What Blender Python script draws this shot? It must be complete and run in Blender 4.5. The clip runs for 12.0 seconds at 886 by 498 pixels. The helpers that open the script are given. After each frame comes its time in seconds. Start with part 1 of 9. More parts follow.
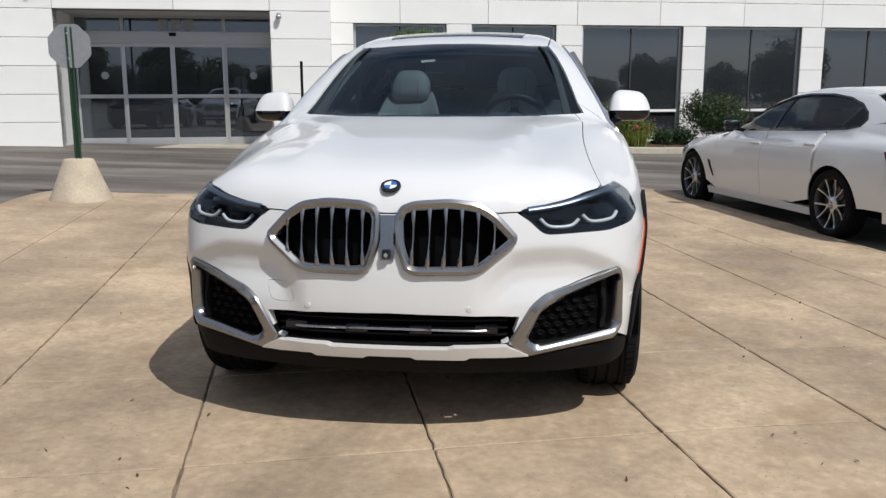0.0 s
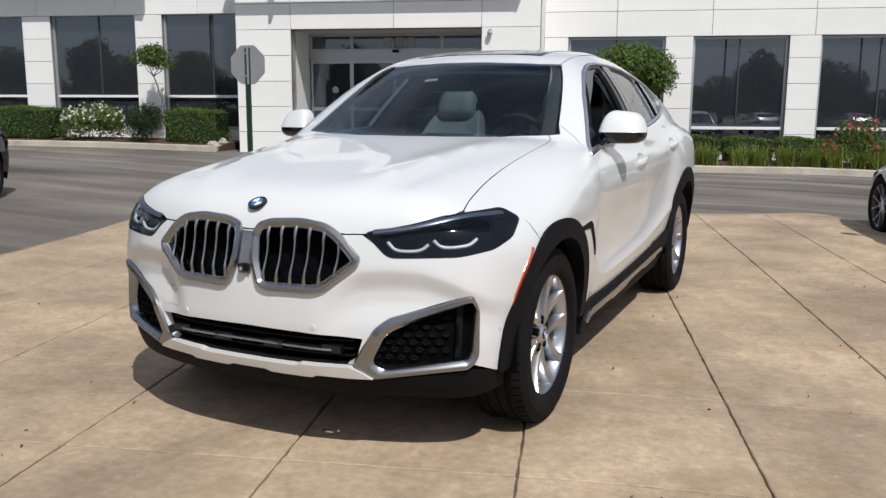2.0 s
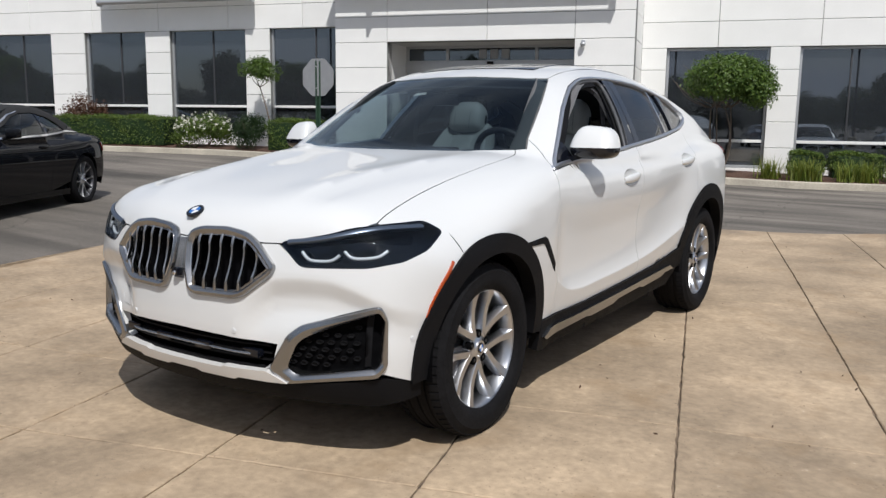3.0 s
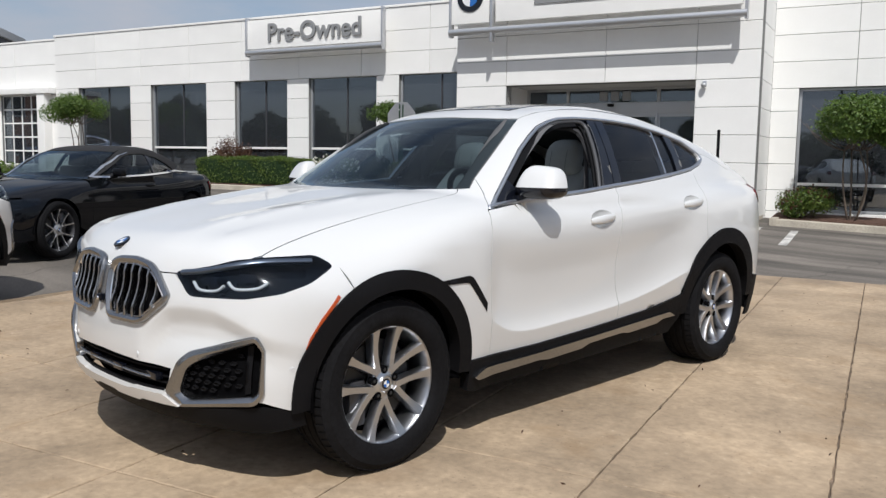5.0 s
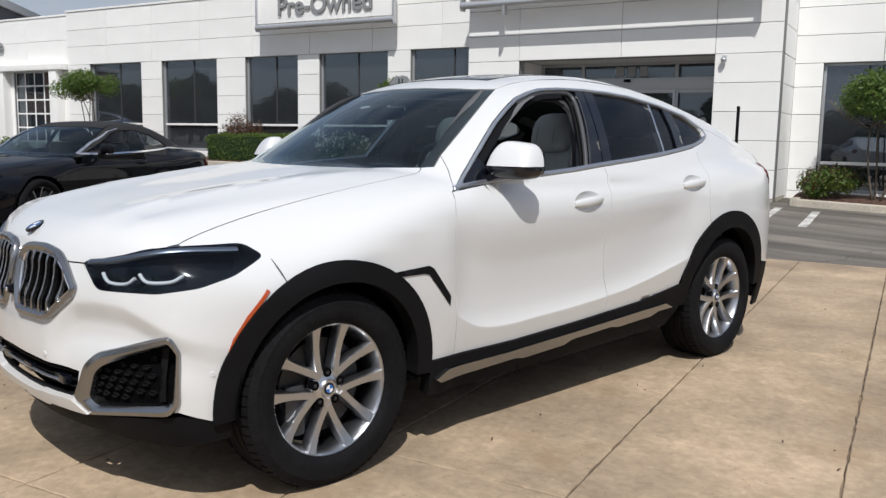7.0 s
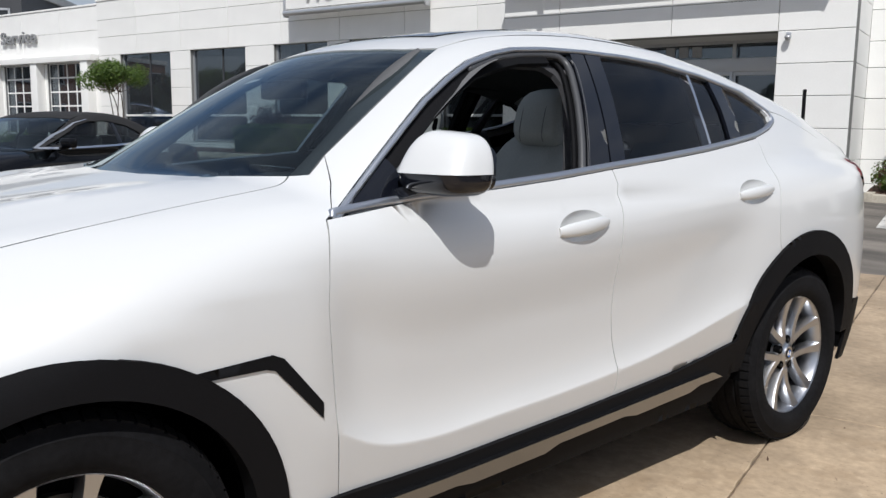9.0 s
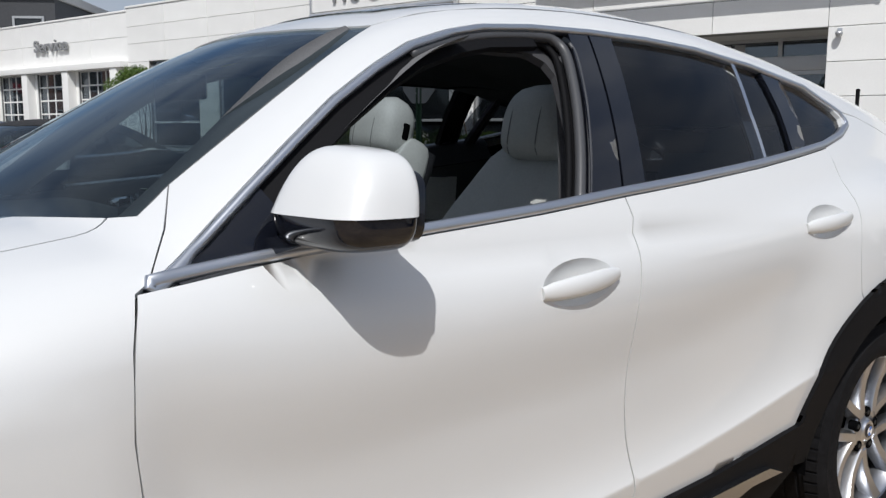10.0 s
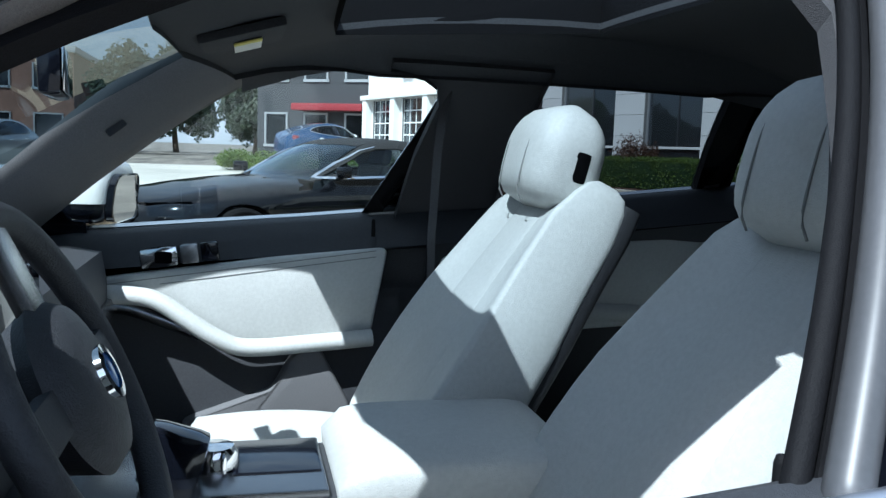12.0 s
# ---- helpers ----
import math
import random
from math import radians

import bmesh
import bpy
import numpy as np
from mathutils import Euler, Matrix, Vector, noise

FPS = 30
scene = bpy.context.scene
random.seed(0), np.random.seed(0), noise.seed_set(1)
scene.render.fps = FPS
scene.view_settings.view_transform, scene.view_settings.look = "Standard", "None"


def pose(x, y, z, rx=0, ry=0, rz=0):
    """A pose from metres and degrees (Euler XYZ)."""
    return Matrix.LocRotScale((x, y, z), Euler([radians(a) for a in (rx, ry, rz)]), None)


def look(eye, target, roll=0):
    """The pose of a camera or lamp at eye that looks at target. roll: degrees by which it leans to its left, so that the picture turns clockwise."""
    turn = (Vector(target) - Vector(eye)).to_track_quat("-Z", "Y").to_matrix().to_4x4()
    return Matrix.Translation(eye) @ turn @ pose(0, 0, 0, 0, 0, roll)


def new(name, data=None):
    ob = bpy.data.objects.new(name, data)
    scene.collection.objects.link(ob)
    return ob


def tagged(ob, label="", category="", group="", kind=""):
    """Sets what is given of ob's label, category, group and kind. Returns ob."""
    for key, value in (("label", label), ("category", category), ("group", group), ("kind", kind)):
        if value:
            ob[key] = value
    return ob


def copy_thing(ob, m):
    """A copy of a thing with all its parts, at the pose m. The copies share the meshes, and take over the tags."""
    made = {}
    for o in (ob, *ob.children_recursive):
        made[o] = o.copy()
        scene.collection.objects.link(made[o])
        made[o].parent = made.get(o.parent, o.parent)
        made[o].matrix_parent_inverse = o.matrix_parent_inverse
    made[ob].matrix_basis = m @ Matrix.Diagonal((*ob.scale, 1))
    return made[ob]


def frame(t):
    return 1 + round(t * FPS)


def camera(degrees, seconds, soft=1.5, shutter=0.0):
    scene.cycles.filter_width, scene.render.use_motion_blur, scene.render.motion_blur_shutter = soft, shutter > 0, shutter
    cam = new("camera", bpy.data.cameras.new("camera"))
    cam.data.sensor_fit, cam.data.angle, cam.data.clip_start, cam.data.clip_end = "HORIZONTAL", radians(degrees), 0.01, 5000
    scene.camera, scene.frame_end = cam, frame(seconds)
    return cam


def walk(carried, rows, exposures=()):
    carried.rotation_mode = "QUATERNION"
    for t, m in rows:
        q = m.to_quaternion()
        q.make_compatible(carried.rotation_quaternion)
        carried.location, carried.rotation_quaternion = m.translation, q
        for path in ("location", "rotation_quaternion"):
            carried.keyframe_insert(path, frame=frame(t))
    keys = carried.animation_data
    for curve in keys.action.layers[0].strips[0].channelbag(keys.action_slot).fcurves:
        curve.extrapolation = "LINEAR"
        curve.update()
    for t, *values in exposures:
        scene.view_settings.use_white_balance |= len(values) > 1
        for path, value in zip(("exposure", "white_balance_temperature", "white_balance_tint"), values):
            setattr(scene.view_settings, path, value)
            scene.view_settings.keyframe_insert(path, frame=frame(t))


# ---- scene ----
cam = camera(56.2, 12.0, 1.4)
PATH = [
    (0, (0.586, -3.74, 1.279), (0.331, -1.789, 0.922), -0.2),
    (0.5, (0.933, -3.663, 1.269), (0.507, -1.741, 0.917), 0.1),
    (1, (1.289, -3.533, 1.296), (0.719, -1.646, 0.958), 0.1),
    (1.5, (1.68, -3.434, 1.312), (0.976, -1.591, 0.98), 0.3),
    (2, (2.022, -3.299, 1.314), (1.169, -1.52, 0.986), 0.3),
    (2.5, (2.362, -3.124, 1.334), (1.379, -1.412, 1.013), 0.6),
    (3, (2.717, -2.965, 1.338), (1.614, -1.325, 1.032), 0.7),
    (5, (3.564, -2.32, 1.334), (2.162, -0.909, 1.124), 0.9),
    (5.5, (3.618, -2.299, 1.332), (2.194, -0.91, 1.129), 0.1),
    (6, (3.618, -2.25, 1.327), (2.187, -0.869, 1.116), 0.2),
    (6.5, (3.583, -2.101, 1.313), (2.152, -0.725, 1.074), 0.7),
    (7, (3.435, -1.815, 1.326), (2.003, -0.444, 1.063), 1.0),
    (9, (2.632, -0.435, 1.327), (1.119, 0.841, 1.039), 0.6),
    (9.5, (2.413, -0.079, 1.336), (0.879, 1.171, 1.05), 1.0),
    (10, (2.153, 0.261, 1.343), (0.582, 1.466, 1.065), 0.2),
    (10.5, (1.912, 0.592, 1.332), (0.288, 1.733, 1.087), 0.3),
    (11, (1.665, 0.908, 1.322), (-0.042, 1.927, 1.109), -0.0),
    (11.5, (1.455, 1.115, 1.364), (-0.344, 1.964, 1.157), 1.8),
    (12, (1.235, 1.308, 1.368), (-0.695, 1.777, 1.134), 2.0),
]
walk(cam, [(t, look(eye, target, roll)) for t, eye, target, roll in PATH], [(0, 0.21, 6200, 10), (7, 0.22, 6200, 10), (9, 0.21, 6150, 10), (10.5, 0.14, 6150, 10), (11, 0.2, 6000, 10), (11.5, 0.76, 5700, 6), (12, 1.43, 5350, 3)])

# ---------------------------------------------------------------- world, sun
SUN_FROM = Vector((0.435, -0.405, 0.804)).normalized()
world = bpy.data.worlds.new("sky")
scene.world = world
world.use_nodes = True
wn, wl = world.node_tree.nodes, world.node_tree.links
sky = wn.new("ShaderNodeTexSky")
sky.sky_type, sky.sun_disc = "NISHITA", False
sky.sun_elevation = math.asin(SUN_FROM.z)
sky.sun_rotation = math.atan2(SUN_FROM.x, SUN_FROM.y)
sky.air_density, sky.dust_density = 1.0, 2.0
cloud_map = wn.new("ShaderNodeTexCoord")
cloud_scale = wn.new("ShaderNodeMapping")
cloud_scale.inputs["Scale"].default_value = (1.0, 1.0, 3.2)
clouds = wn.new("ShaderNodeTexNoise")
clouds.inputs["Scale"].default_value, clouds.inputs["Detail"].default_value, clouds.inputs["Roughness"].default_value = 2.6, 7, 0.58
cloud_ramp = wn.new("ShaderNodeValToRGB")
cloud_ramp.color_ramp.elements[0].position, cloud_ramp.color_ramp.elements[1].position = 0.30, 0.62
cloud_mix = wn.new("ShaderNodeMixRGB")
cloud_mix.inputs["Color2"].default_value = (4.6, 4.8, 5.3, 1)
wl.new(cloud_map.outputs["Generated"], cloud_scale.inputs["Vector"])
wl.new(cloud_scale.outputs["Vector"], clouds.inputs["Vector"])
wl.new(clouds.outputs["Fac"], cloud_ramp.inputs["Fac"])
wl.new(cloud_ramp.outputs["Color"], cloud_mix.inputs["Fac"])
wl.new(sky.outputs["Color"], cloud_mix.inputs["Color1"])
wl.new(cloud_mix.outputs["Color"], wn["Background"].inputs["Color"])
wn["Background"].inputs["Strength"].default_value = 0.085
sun = new("sun", bpy.data.lights.new("sun", "SUN"))
sun.data.energy, sun.data.angle, sun.data.color = 3.4, radians(0.53), (1.0, 0.955, 0.89)
sun.matrix_world = look(SUN_FROM * 60, (0, 0, 0))


# ---------------------------------------------------------------- materials
MATERIALS = {}


def material(name, base, rough=0.5, metal=0.0, spec=0.5, coat=0.0, mottle=0.0, grain=40.0, bump_by=0.0, bump_grain=200.0, stains=0.0, stain_grain=1.5, per_object=0.0, rough_by=0.0, sheen=0.0):
    """A procedural surface: base colour with fine mottling, broad stains, relief and some change from piece to piece."""
    m = bpy.data.materials.new(name)
    m.use_nodes = True
    n, l = m.node_tree.nodes, m.node_tree.links
    b = n["Principled BSDF"]
    b.inputs["Base Color"].default_value = (*base, 1)
    b.inputs["Roughness"].default_value, b.inputs["Metallic"].default_value = rough, metal
    b.inputs["Specular IOR Level"].default_value, b.inputs["Coat Weight"].default_value = spec, coat
    b.inputs["Coat Roughness"].default_value = 0.03
    b.inputs["Sheen Weight"].default_value = sheen
    coord = n.new("ShaderNodeTexCoord")
    last = None

    def noise_at(scale, detail=5.0):
        t = n.new("ShaderNodeTexNoise")
        t.inputs["Scale"].default_value, t.inputs["Detail"].default_value = scale, detail
        l.new(coord.outputs["Object"], t.inputs["Vector"])
        return t

    def vary(previous, source, lo, hi, start=0.3, stop=0.7):
        r = n.new("ShaderNodeMapRange")
        r.inputs["From Min"].default_value, r.inputs["From Max"].default_value = start, stop
        r.inputs["To Min"].default_value, r.inputs["To Max"].default_value = lo, hi
        l.new(source, r.inputs["Value"])
        mix = n.new("ShaderNodeVectorMath")
        mix.operation = "SCALE"
        if previous is None:
            mix.inputs[0].default_value = base
        else:
            l.new(previous, mix.inputs[0])
        l.new(r.outputs["Result"], mix.inputs["Scale"])
        return mix.outputs["Vector"]

    if mottle:
        last = vary(last, noise_at(grain).outputs["Fac"], 1 - mottle, 1 + mottle)
    if stains:
        last = vary(last, noise_at(stain_grain, 8).outputs["Fac"], 1 - stains, 1 + stains * 0.6, 0.35, 0.65)
    if per_object:
        info = n.new("ShaderNodeObjectInfo")
        last = vary(last, info.outputs["Random"], 1 - per_object, 1 + per_object, 0, 1)
    if last is not None:
        l.new(last, b.inputs["Base Color"])
    if rough_by:
        r = n.new("ShaderNodeMapRange")
        r.inputs["From Min"].default_value, r.inputs["From Max"].default_value = 0.3, 0.7
        r.inputs["To Min"].default_value, r.inputs["To Max"].default_value = max(0, rough - rough_by), min(1, rough + rough_by)
        l.new(noise_at(grain * 0.37).outputs["Fac"], r.inputs["Value"])
        l.new(r.outputs["Result"], b.inputs["Roughness"])
    if bump_by:
        bp = n.new("ShaderNodeBump")
        bp.inputs["Strength"].default_value, bp.inputs["Distance"].default_value = min(1, bump_by), 0.004
        l.new(noise_at(bump_grain).outputs["Fac"], bp.inputs["Height"])
        l.new(bp.outputs["Normal"], b.inputs["Normal"])
    MATERIALS[name] = m
    return m


def glass(name, tint, amount, rough=0.0, ior=1.45, sheen=(1, 1, 1), haze=0.0):
    """Thin tinted glazing: part of the light goes straight through, tinted, the rest is mirrored by the glass."""
    m = bpy.data.materials.new(name)
    m.use_nodes = True
    n, l = m.node_tree.nodes, m.node_tree.links
    n.remove(n["Principled BSDF"])
    clear, shine, mix, fres = n.new("ShaderNodeBsdfTransparent"), n.new("ShaderNodeBsdfGlossy"), n.new("ShaderNodeMixShader"), n.new("ShaderNodeLayerWeight")
    clear.inputs["Color"].default_value = (*[c * amount for c in tint], 1)
    shine.inputs["Roughness"].default_value, shine.inputs["Color"].default_value = rough, (*sheen, 1)
    fres.inputs["Blend"].default_value = 0.5
    steep, part_up = n.new("ShaderNodeMath"), n.new("ShaderNodeMapRange")
    steep.operation = "POWER"
    steep.inputs[1].default_value = 5.0
    part_up.inputs["To Min"].default_value, part_up.inputs["To Max"].default_value = ((ior - 1) / (ior + 1)) ** 2, 1.0
    l.new(fres.outputs["Facing"], steep.inputs[0])
    l.new(steep.outputs[0], part_up.inputs["Value"])
    l.new(part_up.outputs["Result"], mix.inputs["Fac"])
    l.new(clear.outputs["BSDF"], mix.inputs[1])
    l.new(shine.outputs["BSDF"], mix.inputs[2])
    top = mix.outputs["Shader"]
    # Pale diffuse share puts a haze over the reflections into the pane's colour.
    if haze:
        veil, over = n.new("ShaderNodeBsdfDiffuse"), n.new("ShaderNodeMixShader")
        veil.inputs["Color"].default_value, over.inputs["Fac"].default_value = (0.42, 0.46, 0.52, 1), haze
        l.new(top, over.inputs[1])
        l.new(veil.outputs["BSDF"], over.inputs[2])
        top = over.outputs["Shader"]
    l.new(top, n["Material Output"].inputs["Surface"])
    MATERIALS[name] = m
    return m


WHITE_PAINT = material("white_paint", (0.645, 0.652, 0.65), 0.32, spec=0.5, coat=0.8, mottle=0.012, grain=900)
SEDAN_PAINT = material("silver_white_paint", (0.64, 0.65, 0.66), 0.3, spec=0.5, coat=1.0, mottle=0.012, grain=900)
BLACK_PAINT = material("black_paint", (0.004, 0.0045, 0.006), 0.3, spec=0.0, coat=0.5, mottle=0.05, grain=900)
BLUE_PAINT = material("blue_paint", (0.018, 0.05, 0.12), 0.25, metal=0.2, coat=1.0, mottle=0.05, grain=900)
GREY_PAINT = material("grey_paint", (0.22, 0.23, 0.24), 0.3, metal=0.2, coat=1.0, mottle=0.05, grain=900)
BLACK_PLASTIC = material("black_plastic", (0.007, 0.007, 0.008), 0.62, spec=0.09, mottle=0.15, grain=350, bump_by=0.25, bump_grain=900)
GLOSS_BLACK = material("gloss_black", (0.005, 0.006, 0.010), 0.09, spec=0.4, coat=0.3, mottle=0.05, grain=300)
SATIN_ALU = material("satin_aluminium", (0.32, 0.325, 0.335), 0.27, metal=1.0, mottle=0.008, grain=250)
FRAME_GREY = material("satin_frame_grey", (0.055, 0.056, 0.06), 0.42, mottle=0.08, grain=200)
SATIN_WHITE = material("pale_satin_paint", (0.66, 0.65, 0.63), 0.35, metal=0.25, mottle=0.03, grain=200)
DARK_ALU = material("dark_aluminium", (0.56, 0.585, 0.63), 0.38, metal=1.0, mottle=0.01, grain=250)
CHROME = material("chrome", (0.80, 0.80, 0.81), 0.08, metal=1.0, mottle=0.02, grain=90)
RIM_FACE = material("machined_rim", (0.53, 0.545, 0.575), 0.30, metal=1.0, mottle=0.008, grain=160)
RIM_DARK = material("grey_rim_paint", (0.07, 0.07, 0.075), 0.38, metal=0.6, mottle=0.02, grain=160)
LAMP_DARK = material("dark_lamp_housing", (0.006, 0.008, 0.012), 0.14, metal=0.0, mottle=0.1, grain=40)
# Lamp trim whose blue-grey colour carries the sky's reflection.
LAMP_BROW = material("lamp_trim_sky_sheen", (0.13, 0.16, 0.21), 0.36, metal=0.9, mottle=0.03, grain=60)
RUBBER = material("tyre_rubber", (0.008, 0.008, 0.009), 0.8, spec=0.12, mottle=0.25, grain=60, bump_by=0.3, bump_grain=260, stains=0.25, stain_grain=6)
BRAKE_IRON = material("brake_disc_iron", (0.05, 0.05, 0.05), 0.5, metal=0.7, mottle=0.05, grain=60)
# Near-black put into the colour for the shade in gaps, holes and recesses.
VOID = material("cavity_shade", (0.004, 0.004, 0.0045), 0.9, spec=0.0, mottle=0.2, grain=30)
LAMP_WHITE = material("lamp_white_plastic", (0.82, 0.84, 0.86), 0.25, spec=0.6, mottle=0.02, grain=60)
ORANGE_LENS = material("orange_lens", (0.42, 0.065, 0.012), 0.18, coat=0.8, mottle=0.06, grain=300)
RED_LENS = material("red_lens", (0.13, 0.010, 0.012), 0.12, coat=0.8, mottle=0.06, grain=200)
BADGE_BLUE = material("badge_blue", (0.012, 0.12, 0.42), 0.2, coat=0.8, mottle=0.03, grain=60)
BADGE_WHITE = material("badge_white", (0.78, 0.79, 0.80), 0.22, coat=0.8, mottle=0.03, grain=60)
LEATHER = material("pale_grey_leather", (0.48, 0.49, 0.475), 0.55, mottle=0.05, grain=120, bump_by=0.35, bump_grain=420, stains=0.05, stain_grain=5)
LEATHER_DARK = material("dark_leather", (0.028, 0.029, 0.033), 0.5, mottle=0.15, grain=120, bump_by=0.4, bump_grain=420)
CABIN_CLOTH = material("dark_headliner", (0.042, 0.044, 0.049), 0.9, mottle=0.2, grain=300, bump_by=0.3, bump_grain=800)
CABIN_PLASTIC = material("dark_cabin_plastic", (0.030, 0.032, 0.037), 0.6, mottle=0.12, grain=200, bump_by=0.3, bump_grain=700)
GREY_CLOTH = material("grey_pillar_cloth", (0.13, 0.13, 0.135), 0.9, mottle=0.15, grain=400, bump_by=0.3, bump_grain=800)
PILLAR_CLOTH = material("charcoal_pillar_trim", (0.042, 0.042, 0.046), 0.8, mottle=0.15, grain=400, bump_by=0.3, bump_grain=800)
BELT = material("seat_belt_webbing", (0.05, 0.05, 0.055), 0.7, mottle=0.4, grain=500, bump_by=0.5, bump_grain=600)
PAPER = material("paper_label", (0.75, 0.75, 0.70), 0.7, mottle=0.08, grain=40)
PAPER_YELLOW = material("yellow_paper_label", (0.72, 0.66, 0.16), 0.7, mottle=0.08, grain=40)
STITCH = material("grey_seam_thread", (0.20, 0.205, 0.20), 0.7, mottle=0.1, grain=200)
SUNROOF = glass("sunroof_glass", (0.85, 0.92, 0.95), 0.62, ior=1.5)
WINDSHIELD = glass("windscreen_glass", (0.72, 0.91, 1.0), 0.32, sheen=(0.80, 0.92, 1.0))
CLEAR_GLASS = glass("side_glass", (0.90, 0.97, 0.94), 0.80)
PRIVACY = glass("privacy_glass", (0.80, 0.88, 0.95), 0.20, ior=1.42)
LENS = glass("lamp_lens", (0.88, 0.94, 1.0), 0.66, ior=1.36, sheen=(0.85, 0.93, 1.0))


# ---------------------------------------------------------------- car body surfaces
def curve(pairs, soft):
    """A smooth function through a few (place, value) pairs, softened over that many metres."""
    xs, ys = np.array([p[0] for p in pairs], float), np.array([p[1] for p in pairs], float)
    step = soft / 4
    lo, hi = xs[0] - 6 * soft, xs[-1] + 6 * soft
    grid = np.arange(lo, hi + step, step)
    vals = np.interp(grid, xs, ys)
    a, b = (ys[1] - ys[0]) / (xs[1] - xs[0]), (ys[-1] - ys[-2]) / (xs[-1] - xs[-2])
    vals = np.where(grid < xs[0], ys[0] + a * (grid - xs[0]), np.where(grid > xs[-1], ys[-1] + b * (grid - xs[-1]), vals))
    k = np.arange(-12, 13)
    w = np.exp(-0.5 * (k * step / soft) ** 2)
    w /= w.sum()
    padded = np.concatenate([vals[0] - (vals[1] - vals[0]) * np.arange(12, 0, -1), vals, vals[-1] + (vals[-1] - vals[-2]) * np.arange(1, 13)])
    vals = np.convolve(padded, w, "valid")

    def value(v):
        v = np.asarray(v, float)
        out = np.interp(v, grid, vals)
        return out + np.where(v < lo, a * (v - lo), 0) + np.where(v > hi, b * (v - hi), 0)
    return value


def smax(a, b, k):
    h = np.clip(k - np.abs(a - b), 0, None) / k
    return np.maximum(a, b) + h * h * k / 4


def bump(v, centre, width):
    return np.exp(-((v - centre) / width) ** 2)


class CarShape:
    """The outer skin of a car as one smooth solid: value(x, y, z) is below 0 inside. x to its left, y to its tail, front axle at y = 0."""

    def __init__(self, deck, roof, width, flank, nose_plan, nose, tail_plan, tail, glass_width, lean=(0.45, 0.5), belt=1.15,
                 crown=0.05, bow=0.3, axles=(0, 2.975), flare=0.018, edge=0.09, rail=0.07, droop=((-0.5, 1.3), (-0.2, 1.2), (0.2, 0.6), (0.6, 0.3), (1.0, 0.3)), extra=None, ridge=None, face=None):
        self.deck, self.roof, self.width, self.flank = curve(deck, 0.09), curve(roof, 0.09), curve(width, 0.12), curve(flank, 0.05)
        self.nose_plan, self.nose = curve(nose_plan, 0.05), curve(nose, 0.03)
        self.tail_plan, self.tail = curve(tail_plan, 0.07), curve(tail, 0.05)
        self.glass_width, self.droop = curve(glass_width, 0.12), curve(droop, 0.1)
        self.lean, self.belt, self.crown, self.bow, self.axles, self.flare, self.edge, self.rail, self.extra, self.ridge, self.face = lean, belt, crown, bow, axles, flare, edge, rail, extra, ridge, face

    def value(self, x, y, z):
        x = np.abs(x)
        side = x - (self.width(y) - self.flank(z) + sum(self.flare * bump(y, a, 0.5) * bump(z, 0.6, 0.45) for a in self.axles))
        if self.extra:
            side = side + self.extra(x, y, z)
        top = z - (self.deck(y) - self.crown * x * x - self.droop(y) * np.clip(x - 0.55, 0, None) ** 2)
        if self.ridge:
            top = top - self.ridge(x, y)
        front = self.nose_plan(x) + self.nose(z) - y
        if self.face:
            front = front + self.face(x, z)
        back = y - (self.tail_plan(x) + self.tail(z))
        low = smax(smax(side, top, self.edge), smax(front, back, 0.05), self.edge * 0.8)
        d = np.abs(z - self.belt)
        gside = (x - (self.glass_width(y) - self.lean[0] * d - self.lean[1] * d * d)) * 0.9
        groof = z - (self.roof(y - self.bow * x * x) - 0.06 * x * x)
        high = smax(np.maximum(smax(gside, groof, self.rail), 0.2 - y), back + 0.01, 0.06)
        return -smax(-low, -high, 0.02)

    def cast(self, start, way, reach=3.0, steps=150):
        """First place where rays from outside meet the skin; nan where they miss."""
        start, way = np.asarray(start, float), np.asarray(way, float)
        t0 = np.zeros(len(start))
        found = np.zeros(len(start), bool)
        lo, hi = np.zeros(len(start)), np.full(len(start), np.nan)
        for i in range(1, steps + 1):
            t = reach * i / steps
            p = start + way * t
            inside = (self.value(*p.T) < 0) & ~found
            lo[inside], hi[inside] = reach * (i - 1) / steps, t
            found |= inside
        a, b = lo.copy(), hi.copy()
        for _ in range(26):
            m = (a + b) / 2
            p = start + way * m[:, None]
            inside = self.value(*np.nan_to_num(p).T) < 0
            b, a = np.where(inside, m, b), np.where(inside, a, m)
        return start + way * b[:, None]

    def normal(self, p, e=0.003):
        p = np.asarray(p, float)
        g = np.stack([self.value(*(p + d).T) - self.value(*(p - d).T) for d in np.eye(3) * e], 1)
        return g / np.linalg.norm(g, axis=1)[:, None]


CREASE = curve([(0.58, 0.62), (0.66, 0.565), (0.75, 0.512), (0.86, 0.489), (1.0, 0.484), (1.2, 0.495), (1.43, 0.504), (1.66, 0.52), (1.9, 0.542), (2.17, 0.587), (2.37, 0.633)], 0.05)


